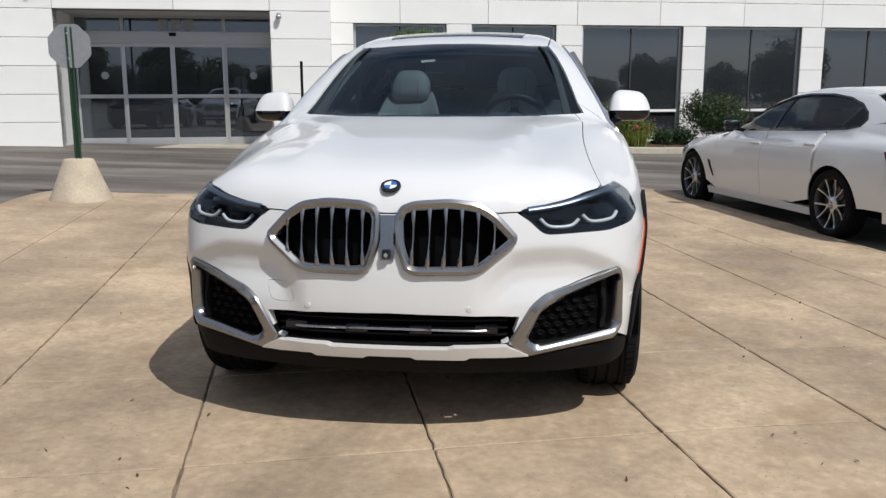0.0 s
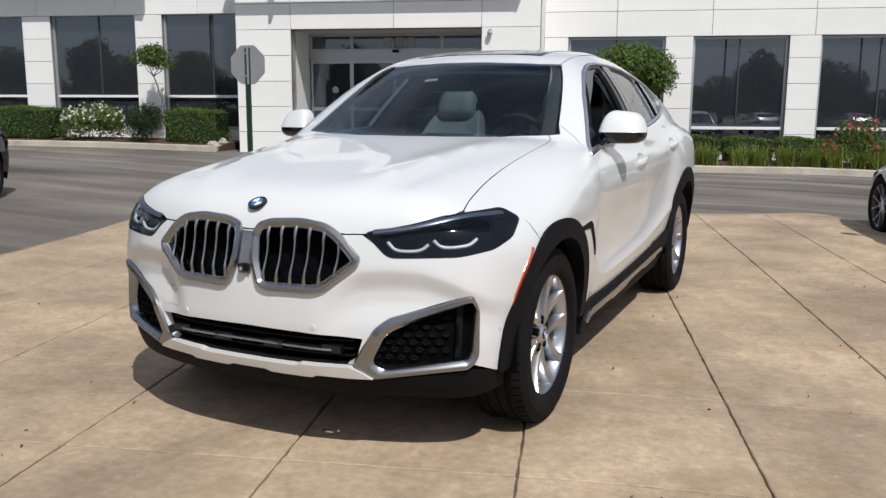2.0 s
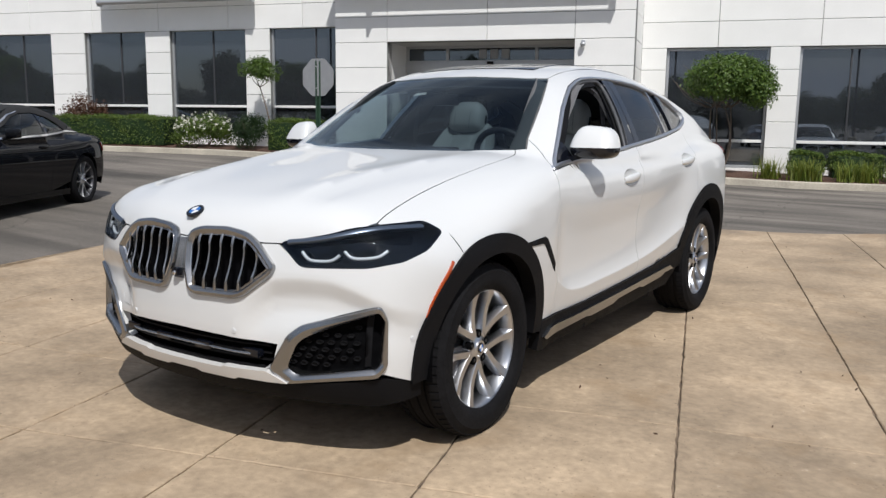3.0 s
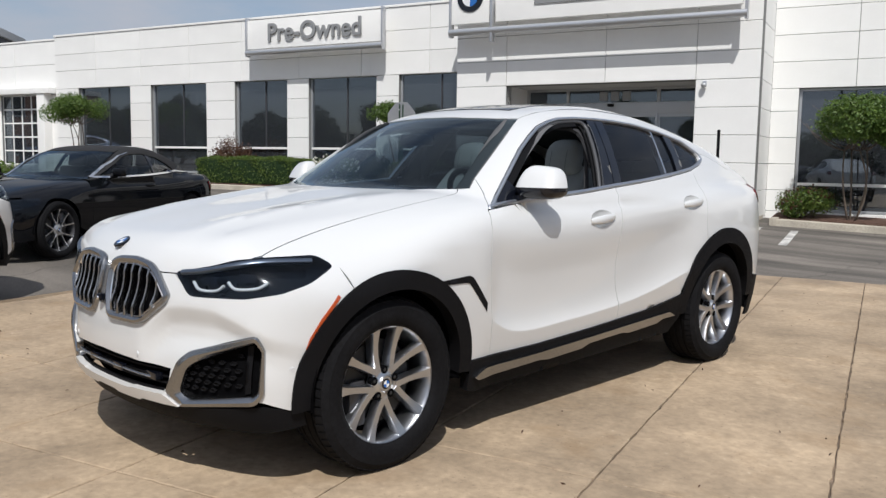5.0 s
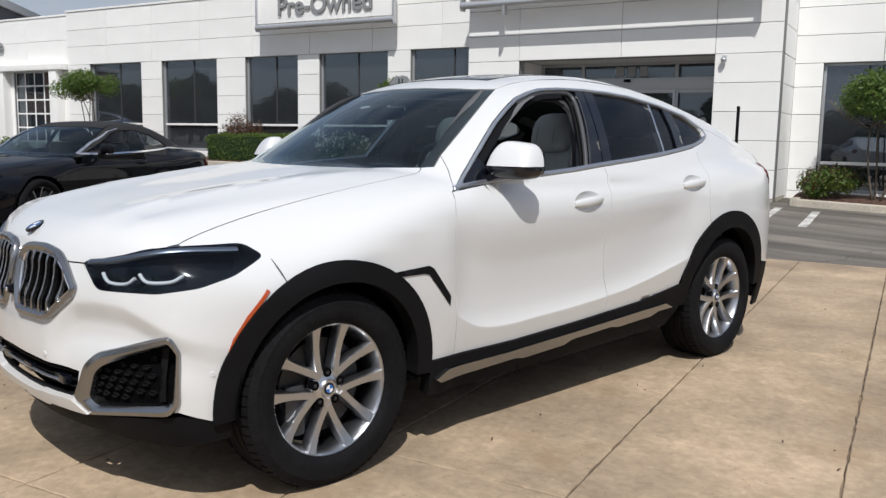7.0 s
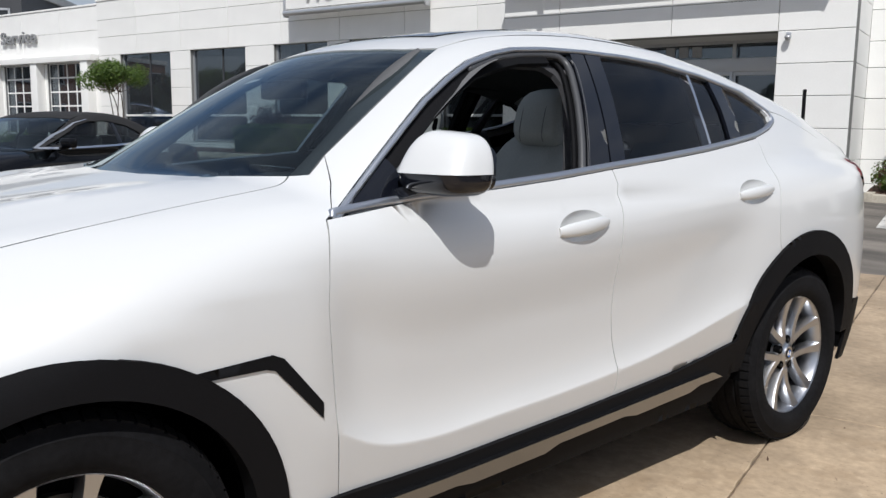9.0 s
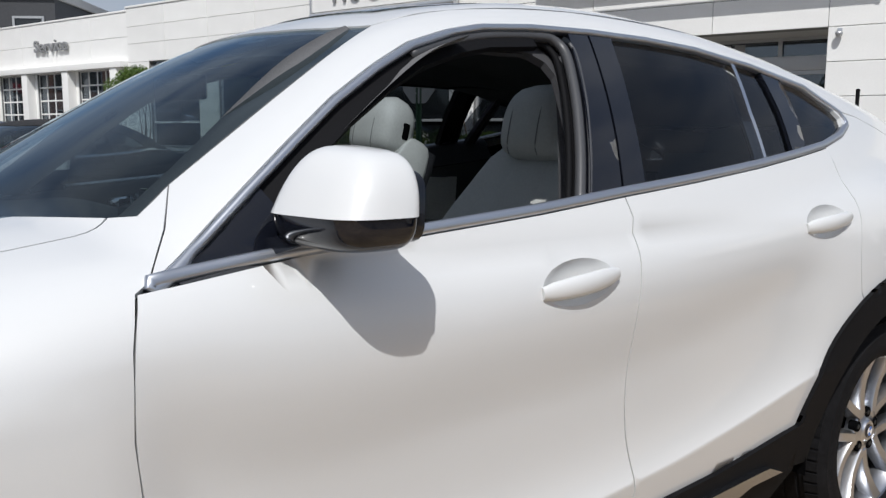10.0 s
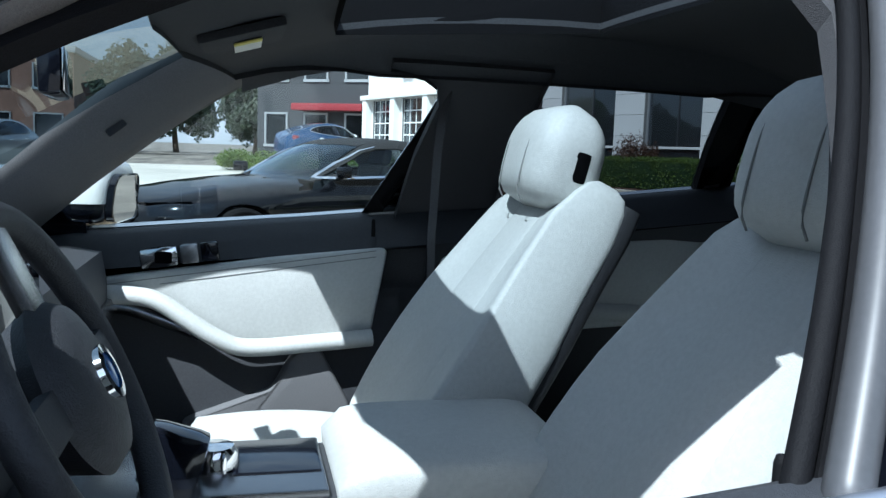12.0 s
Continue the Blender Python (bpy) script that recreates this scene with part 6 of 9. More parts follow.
skin("rear_side_glass", B, rear_glass, LEFT, PRIVACY, car, "dark privacy glass", lift=-0.012, step=0.08, thick=0, both=True)
q_glass = on_side(B, [(2.58, 1.275), (2.74, 1.295), (2.99, 1.375), (2.975, 1.425), (2.82, 1.50), (2.68, 1.53)])
skin("quarter_glass", B, q_glass, LEFT, PRIVACY, car, "dark privacy glass", lift=-0.012, step=0.08, thick=0, both=True)
front_glass = on_side(B, [(0.95, 1.13), (1.3, 1.16), (1.63, 1.185), (1.80, 1.59), (1.60, 1.60), (1.40, 1.57), (1.2, 1.49), (1.0, 1.36), (0.85, 1.25)])
skin("front_side_glass", B, front_glass, LEFT, CLEAR_GLASS, car, "clear front side glass", lift=-0.014, step=0.08, thick=0, flip=True)
quarter_light = on_side(B, [(0.64, 1.105), (0.93, 1.138), (0.87, 1.262), (0.76, 1.185)])
skin("mirror_sail", B, quarter_light, LEFT, GLOSS_BLACK, car, lift=-0.006, step=0.04, thick=0.02, both=True)

# wheels
wheel = build_wheel("front_wheel", "19-inch double-spoke alloy wheel", car, 0.374, 0.258, 0.262, 5)
wheel.matrix_local = pose(0.838, 0, 0.374)
for name, x, y, rz, roll in (("front_wheel", -0.838, 0, 180, 20), ("rear_wheel", 0.838, 2.975, 0, 31), ("rear_wheel", -0.838, 2.975, 180, 50)):
    w2 = copy_thing(wheel, pose(x, y, 0.374, 0, 0, rz) @ pose(0, 0, 0, roll, 0, 0))
    w2.name = name
wheel.matrix_local = pose(0.838, 0, 0.374, 180, 0, 0)


# ---------------------------------------------------------------- the white car: grille, lamps, mirrors, trim
def laid_line(points, view, lift):
    return laid(B, view, view.flat(np.asarray(points, float)), lift)[0]


def wrap_front(xz, lift=0.0):
    return laid(B, WRAP, WRAP.flat(on_front(B, xz)), lift)[0]


def ring_frame(name, outer, inner, profile, mat, parent, s, label=""):
    """A moulded frame between two like outlines on the nose: profile rows give how far inwards and how far proud."""
    outer, inner = np.array(outer), np.array(inner)
    rings = [wrap_front(list(outer * (1 - t) + inner * t), lift) * np.array([s, 1, 1]) for t, lift in profile]
    n = len(outer)
    verts = np.concatenate(rings)
    faces = [(k * n + i, k * n + (i + 1) % n, (k + 1) * n + (i + 1) % n, (k + 1) * n + i) for k in range(len(rings) - 1) for i in range(n)]
    bm = bmesh.new()
    made = [bm.verts.new(tuple(v)) for v in verts]
    for f in faces:
        bm.faces.new([made[i] for i in f])
    return part(name, bm, mat, parent, label, angle=32)


KIDNEY = np.array(KIDNEY) if area2(KIDNEY) > 0 else np.array(KIDNEY)[::-1]
for s in (1, -1):
    sx = np.array([s, 1, 1])
    grille = new("kidney_grille")
    grille.parent = car
    tagged(grille, "kidney-shaped grille with silver frame and slats")
    ring_frame("grille_frame", KIDNEY, inset(KIDNEY, 0.031), [(0, -0.01), (0, 0.010), (0.14, 0.019), (0.50, 0.022), (0.62, 0.019), (1, 0.006), (1, -0.05)], SATIN_ALU, grille, s)
    # near-black sheet paints the shaded depth behind the slats
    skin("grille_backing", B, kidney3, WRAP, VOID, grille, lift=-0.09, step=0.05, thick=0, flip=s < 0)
    ring_frame("grille_bezel", inset(KIDNEY, 0.0305), inset(KIDNEY, 0.036), [(0, -0.03), (0, 0.007), (0.5, 0.010), (1, 0.004), (1, -0.03)], CHROME, grille, s, "chrome inner bezel")
    ring = inset(np.array(KIDNEY), 0.014)
    for k in range(6):
        x = 0.083 + 0.0585 * k
        zs = []
        for a, b in zip(ring, np.roll(ring, -1, 0)):
            if (a[0] - x) * (b[0] - x) < 0:
                zs.append(a[1] + (b[1] - a[1]) * (x - a[0]) / (b[0] - a[0]))
        if len(zs) < 2:
            continue
        hi, lo = max(zs), min(zs)
        ts = [0, 0.10, 0.20, 0.28, 0.36, 0.5, 0.62, 0.70, 0.78, 0.88, 1.0]
        base = on_front(B, [(x + 0.010 * (1 - t), hi + (lo - hi) * t) for t in ts])
        path, secs = [], []
        for t, p in zip(ts, base):
            bulge = 0.011 * math.exp(-((t - 0.78) / 0.16) ** 2) + 0.008 * math.exp(-((t - 0.14) / 0.13) ** 2)
            wide = 0.0036 + 0.0048 * math.exp(-((t - 0.92) / 0.17) ** 2) + 0.0042 * math.exp(-((t - 0.06) / 0.17) ** 2)
            path.append(((p[0] + 0.007 * math.sin(2.6 * t)) * s, p[1] - 0.004 - bulge, p[2]))
            secs.append([(-wide * 0.5, -0.014), (wide * 0.5, -0.014), (wide, -0.001), (wide * 0.35, 0.0025), (-wide * 0.35, 0.0025), (-wide, -0.001)])
        bm = bmesh.new()
        sweep(bm, path, secs, up=Vector((0, -1, 0)))
        part("grille_slat", bm, SATIN_ALU, grille, angle=35)
bridge = on_front(B, [(-0.033, 0.86), (-0.028, 0.745), (-0.024, 0.70), (0.024, 0.70), (0.028, 0.745), (0.033, 0.86)])
skin("grille_bridge", B, bridge, FRONT, SATIN_ALU, car, lift=0.010, step=0.02)
bm = bmesh.new()
c = on_front(B, [(0, 0.722)])[0]
add_box(bm, (0, c[1] - 0.016, c[2] + 0.004), (0.030, 0.03, 0.032), 0.006)
nose_cam = part("front_camera", bm, GLOSS_BLACK, car, angle=40)
bm = bmesh.new()
lathe(bm, [(0.001, 0.004), (0.007, 0.003), (0.009, 0), (0.009, -0.004)], 16, 2)
bmesh.ops.transform(bm, matrix=Matrix.Translation((0, c[1] - 0.033, c[2] + 0.002)) @ Matrix.Rotation(radians(90), 4, "X"), verts=bm.verts)
part("camera_lens", bm, CHROME, nose_cam, angle=40)

# bumper openings: fog surrounds with honeycomb, lower intake
for s in (1, -1):
    vent = new("bumper_vent")
    vent.parent = car
    tagged(vent, "angular bumper vent with satin silver surround")
    ring_frame("vent_surround", FOG, FOG_IN, [(0, -0.02), (0, 0.006), (0.10, 0.013), (0.55, 0.016), (0.72, 0.012), (1, -0.004), (1, -0.05)], SATIN_ALU, vent, s)
    blade = [(0.795, 0.60), (0.818, 0.605), (0.815, 0.415), (0.795, 0.41)]
    skin("air_curtain_blade", B, on_front(B, blade), WRAP, BLACK_PLASTIC, vent, lift=-0.022, step=0.04, flip=s < 0)
    # near-black sheet stands in for the shade deep in the vent
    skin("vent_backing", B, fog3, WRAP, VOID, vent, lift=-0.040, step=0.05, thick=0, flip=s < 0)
    inner = inset(np.array(FOG), 0.05)
    cells = []
    for row in range(8):
        for col in range(8):
            x, z = 0.50 + col * 0.045 + (row % 2) * 0.0225, 0.375 + row * 0.032
            if inside(inner, np.array([[x, z]]))[0] and x < 0.79:
                cells.append((x, z))
    spots, norms = laid(B, WRAP, WRAP.flat(on_front(B, cells)), -0.028)
    for p, nn in zip(spots, norms):
        q = Vector((nn[0] * s, nn[1], nn[2])).to_track_quat("Z", "Y").to_matrix().to_4x4()
        bm = bmesh.new()
        lathe(bm, [(0.001, -0.004), (0.010, -0.004), (0.013, 0.0), (0.0155, 0.0), (0.017, -0.012)], 6, 2)
        bmesh.ops.transform(bm, matrix=Matrix.Translation((p[0] * s, p[1], p[2])) @ q @ Matrix.Diagonal((0.95, 0.55, 1, 1)), verts=bm.verts)
        part("honeycomb_cell", bm, BLACK_PLASTIC, vent)
intake = new("lower_intake")
intake.parent = car
tagged(intake, "wide lower air intake with silver bar")
# shade of the intake's depth, as a near-black sheet
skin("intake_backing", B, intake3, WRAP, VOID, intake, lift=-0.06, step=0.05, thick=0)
bm = bmesh.new()
path = wrap_front([(x, 0.438 + 0.004 * math.cos(x * 6)) for x in np.linspace(-0.40, 0.40, 22)], -0.004)
sweep(bm, [tuple(p) for p in path], disc_section(0.0075, 8, 0.8))
part("intake_bar", bm, SATIN_ALU, intake, angle=50)
for x in (-0.36, -0.12, 0.12, 0.36):
    p = wrap_front([(x, 0.438)], 0.0)[0]
    box("bar_bracket", (x, p[1] + 0.016, 0.440), (0.085, 0.035, 0.030), GLOSS_BLACK, intake, bevel=0.006)
for k in range(3):
    bm = bmesh.new()
    path = wrap_front([(x, 0.408 + 0.030 * k) for x in np.linspace(-0.44, 0.44, 18)], -0.030)
    sweep(bm, [tuple(p) for p in path], [(-0.012, -0.003), (0.012, -0.003), (0.012, 0.003), (-0.012, 0.003)])
    part("intake_louvre", bm, BLACK_PLASTIC, intake)
for x, z in ((-0.306, 0.523), (0.300, 0.523)):
    p, nn = laid(B, WRAP, WRAP.flat(on_front(B, [(x, z)])), 0.001)
    bm = bmesh.new()
    lathe(bm, [(0.001, 0.0015), (0.0085, 0.0015), (0.009, 0.0), (0.0115, 0.0002), (0.012, -0.003)], 18, 2)
    bmesh.ops.transform(bm, matrix=Matrix.Translation(p[0]) @ Vector(nn[0]).to_track_quat("Z", "Y").to_matrix().to_4x4(), verts=bm.verts)
    part("parking_sensor", bm, SEDAN_PAINT, car, angle=40)
for s in (1, -1):
    p, nn = laid(B, CORNER, CORNER.flat(on_side(B, [(-0.475, 0.515)])), 0.001)
    bm = bmesh.new()
    lathe(bm, [(0.001, 0.0015), (0.0085, 0.0015), (0.009, 0.0), (0.0115, 0.0002), (0.012, -0.003)], 18, 2)
    bmesh.ops.transform(bm, matrix=Matrix.Translation((p[0][0] * s, p[0][1], p[0][2])) @ Vector((nn[0][0] * s, nn[0][1], nn[0][2])).to_track_quat("Z", "Y").to_matrix().to_4x4(), verts=bm.verts)
    part("parking_sensor", bm, SEDAN_PAINT, car, angle=40)

# head lamps
for s in (1, -1):
    lamp = new("headlight")
    lamp.parent = car
    tagged(lamp, "swept dark headlight with white light hooks")
    skin("lamp_housing", B, lamp3, CORNER, LAMP_DARK, lamp, lift=-0.055, step=0.04, thick=0, flip=s < 0)
    skin("lamp_bezel", B, lamp3, CORNER, GLOSS_BLACK, lamp, holes=[np.array(CORNER.u[None] * a[:, :1] + CORNER.v[None] * a[:, 1:]) for a in [inset(CORNER.flat(lamp3), 0.009)]], lift=0.0, step=0.02, thick=0.055, flip=s < 0)
    skin("lamp_lens", B, lamp3, CORNER, LENS, lamp, lift=0.002, step=0.04, thick=0, flip=s < 0, gap=0.002).visible_shadow = False
    hooks = ([(0.552, -0.71, 0.845), (0.585, -0.70, 0.812), (0.66, -0.67, 0.812), (0.69, -0.65, 0.835)], [(0.705, -0.64, 0.850), (0.735, -0.62, 0.820), (0.81, -0.57, 0.826), (0.835, -0.53, 0.852)])
    for hook in hooks:
        path = laid_line(spline(hook, 4), CORNER, -0.022)
        bm = bmesh.new()
        sweep(bm, [(p[0] * s, p[1], p[2]) for p in path], disc_section(0.0068, 8))
        part("daylight_hook", bm, LAMP_WHITE, lamp, "white daytime light hook", angle=50)
    for x, y, z in ((0.625, -0.68, 0.852), (0.765, -0.585, 0.866)):
        p, nn = laid(B, CORNER, CORNER.flat(np.array([(x, y, z)])), -0.03)
        q = Vector((nn[0][0] * s, nn[0][1], nn[0][2])).to_track_quat("Z", "Y").to_matrix().to_4x4()
        bm = bmesh.new()
        add_box(bm, (0, 0, 0), (0.075, 0.036, 0.02), 0.008)
        bmesh.ops.transform(bm, matrix=Matrix.Translation((p[0][0] * s, p[0][1], p[0][2])) @ q, verts=bm.verts)
        part("lamp_reflector", bm, GLOSS_BLACK, lamp, angle=40)
    # trim band, widened and tinted to show the sky mirrored along the lamp's top
    brow = laid_line(spline([(0.50, -0.715, 0.878), (0.64, -0.655, 0.898), (0.77, -0.50, 0.930), (0.84, -0.33, 0.932)], 5), CORNER, -0.014)
    bm = bmesh.new()
    sweep(bm, [(p[0] * s, p[1], p[2]) for p in brow], disc_section(0.026, 12, 0.5))
    part("lamp_brow", bm, LAMP_BROW, lamp, angle=50)
    mark = on_side(B, [(-0.292, 0.797), (-0.282, 0.789), (-0.349, 0.712), (-0.404, 0.622), (-0.417, 0.590), (-0.429, 0.592), (-0.415, 0.635), (-0.367, 0.710)])
    skin("side_marker", B, mark, LEFT, ORANGE_LENS, car, "orange side marker", lift=0.005, step=0.025, flip=s < 0)

# badge on the bonnet
p, nn = laid(B, View((0, 0.8, -0.6)), View((0, 0.8, -0.6)).flat(np.array([(0, -0.748, 0.969)])), 0.003)
turn = Matrix.Translation(p[0]) @ (Vector(nn[0]) + Vector((0, 0, 0.55))).to_track_quat("Z", "Y").to_matrix().to_4x4() @ Matrix.Scale(0.92, 4)
bm = bmesh.new()
lathe(bm, [(0.001, 0.003), (0.027, 0.003), (0.028, 0.006), (0.040, 0.006), (0.042, 0.002), (0.042, -0.004)], 40, 2)
bmesh.ops.transform(bm, matrix=turn, verts=bm.verts)
badge = part("bonnet_badge", bm, GLOSS_BLACK, car, "round blue and white badge", angle=40)
for q in range(4):
    bm = bmesh.new()
    ring = [bm.verts.new((0, 0, 0.0065))] + [bm.verts.new((0.0265 * math.cos(math.pi / 2 * q + i * math.pi / 16), 0.0265 * math.sin(math.pi / 2 * q + i * math.pi / 16), 0.0065)) for i in range(9)]
    bm.faces.new(ring)
    bmesh.ops.transform(bm, matrix=turn, verts=bm.verts)
    part("badge_quarter", bm, BADGE_WHITE if q % 2 else BADGE_BLUE, badge)


# door mirrors
MIRROR_AT = (1.0, 0.962, 1.213)


def build_mirror(s):
    mirror = new("door_mirror")
    mirror.parent = car
    tagged(mirror, "door mirror with white cap and black foot")
    cx, cy, cz = MIRROR_AT
    rings = []
    rows, around = 20, 44
    for i in range(rows + 1):
        v = -math.pi / 2 + math.pi * i / rows
        ring = []
        for k in range(around):
            a = 2 * math.pi * k / around
            ca, sa, cv, sv = math.cos(a), math.sin(a), math.cos(v), math.sin(v)
            px = math.copysign(abs(ca) ** 0.5, ca) * abs(cv) ** 0.45
            py = math.copysign(abs(sa) ** 0.6, sa) * abs(cv) ** 0.45
            pz = math.copysign(abs(sv) ** 0.8, sv)
            up = max(0, pz)
            x = px * (0.116 - 0.026 * up * (1 if px > 0 else 0.6)) + 0.006 * up
            y = py * (0.05 if py > 0 else 0.098 - 0.03 * up) + 0.018 * up
            z = pz * (0.106 if pz > 0 else 0.060) - 0.010 * px * up
            y += 0.022 * px
            ring.append(Vector(((cx + x) * s, cy + y, cz + z)))
        rings.append(ring)
    split = 10

    def shell(rows_used, name, mat, scale=1.0, label=""):
        bm = bmesh.new()
        got = [[bm.verts.new(((p.x - cx * s) * scale + cx * s, (p.y - cy) * scale + cy, (p.z - cz) * scale + cz)) for p in rings[i]] for i in rows_used]
        for one, two in zip(got, got[1:]):
            for k in range(around):
                j = (k + 1) % around
                bm.faces.new((one[k], one[j], two[j], two[k]))
        bm.faces.new(got[0][::-1])
        bm.faces.new(got[-1])
        return part(name, bm, mat, mirror, label, angle=50)
    shell(list(range(split, rows + 1)), "mirror_cap", WHITE_PAINT, 1.0, "white mirror cap")
    shell(list(range(0, split + 1)), "mirror_foot", GLOSS_BLACK, 0.975, "gloss black mirror underside")
    bm = bmesh.new()
    sweep(bm, [(0.86 * s, 0.90, 1.150), (0.90 * s, 0.905, 1.158), (0.95 * s, 0.925, 1.176), (1.0 * s, 0.945, 1.196)], [[(-0.05, -0.016), (0.05, -0.016), (0.05, 0.016), (-0.05, 0.016)], [(-0.042, -0.014), (0.042, -0.014), (0.042, 0.014), (-0.042, 0.014)], [(-0.04, -0.014), (0.04, -0.014), (0.04, 0.014), (-0.04, 0.014)], [(-0.045, -0.016), (0.045, -0.016), (0.045, 0.016), (-0.045, 0.016)]])
    part("mirror_arm", bm, GLOSS_BLACK, mirror, angle=40)
    bm = bmesh.new()
    outline = fillet([(-0.095, -0.05), (0.095, -0.045), (0.085, 0.065), (-0.088, 0.068)], 0.04, 5)
    rim_out = [(a * 1.05, 0.002 + b * 1.05) for a, b in outline]
    rear = [[bm.verts.new(((cx + a) * s, cy + back + 0.022 * a / 0.116 + 0.016 * max(0, b) / 0.1, cz + b)) for a, b in loop] for loop, back in ((rim_out, 0.040), (rim_out, 0.055), (outline, 0.057), (outline, 0.052))]
    for one, two in zip(rear, rear[1:]):
        for i in range(len(one)):
            j = (i + 1) % len(one)
            bm.faces.new((one[i], one[j], two[j], two[i]))
    part("mirror_bezel", bm, GLOSS_BLACK, mirror, "gloss black rim round the glass", angle=40)
    bm = bmesh.new()
    bm.faces.new([bm.verts.new(((cx + a) * s, cy + 0.054 + 0.022 * a / 0.116 + 0.016 * max(0, b) / 0.1, cz + b)) for a, b in outline])
    part("mirror_glass", bm, MIRROR, mirror)


MIRROR = material("mirror_silver", (0.90, 0.91, 0.92), 0.01, metal=1.0, mottle=0.01, grain=5)
for s in (1, -1):
    build_mirror(s)

# the paper at the top of the screen
tag = laid(B, SCREEN, SCREEN.flat(np.array([(-0.155, 1.0, 1.49), (-0.075, 1.0, 1.50), (-0.07, 0.985, 1.478), (-0.15, 0.98, 1.468)])), -0.010)[0]
bm = bmesh.new()
bm.faces.new([bm.verts.new(tuple(p)) for p in tag])
part("windscreen_tag", bm, PAPER, car, "white paper tag behind the windscreen")


# ---------------------------------------------------------------- the white car: cabin
def cushion(name, path, section, mat, parent, label="", x=0.0):
    """A padded form: cross-sections of (sideways, outwards) pairs, scaled by each station's (y, z, half width, depth, lean)."""
    bm = bmesh.new()
    rings = []
    for y, z, w, d, lean in path:
        out = Vector((0, -math.cos(lean), math.sin(lean)))
        rings.append([bm.verts.new(Vector((x + a * w, y, z)) + out * (b * d)) for a, b in section])
    for one, two in zip(rings, rings[1:]):
        for i in range(len(one)):
            j = (i + 1) % len(one)
            bm.faces.new((one[i], one[j], two[j], two[i]))
    bm.faces.new(rings[0][::-1])
    bm.faces.new(rings[-1])
    return part(name, bm, mat, parent, label, angle=60)


def rounded_section(n=28, power=0.5, wing=0.0):
    out = []
    for i in range(n):
        a = 2 * math.pi * i / n
        c, s = math.cos(a), math.sin(a)
        px, py = math.copysign(abs(c) ** power, c), math.copysign(abs(s) ** power, s)
        if py > 0:
            py += wing * (abs(px) ** 4)
        out.append((px, py))
    return out


def trim_panel(name, yz, x, thick, mat, parent, label, s):
    """A flat padded panel at x, its rim rounded towards the cabin; s is the side of the car."""
    ring = np.array(fillet(yz, 0.02, 3))
    if area2(ring) < 0:
        ring = ring[::-1]
    bm = bmesh.new()
    loops = [[bm.verts.new((v * s, y, z)) for y, z in pts] for pts, v in ((ring, x + thick), (ring, x + 0.007), (inset(ring, 0.003), x + 0.002), (inset(ring, 0.008), x))]
    for one, two in zip(loops, loops[1:]):
        for i in range(len(one)):
            j = (i + 1) % len(one)
            bm.faces.new((one[i], one[j], two[j], two[i]))
    bmesh.ops.triangulate(bm, faces=[bm.faces.new(loops[-1])])
    return part(name, bm, mat, parent, label, angle=50)


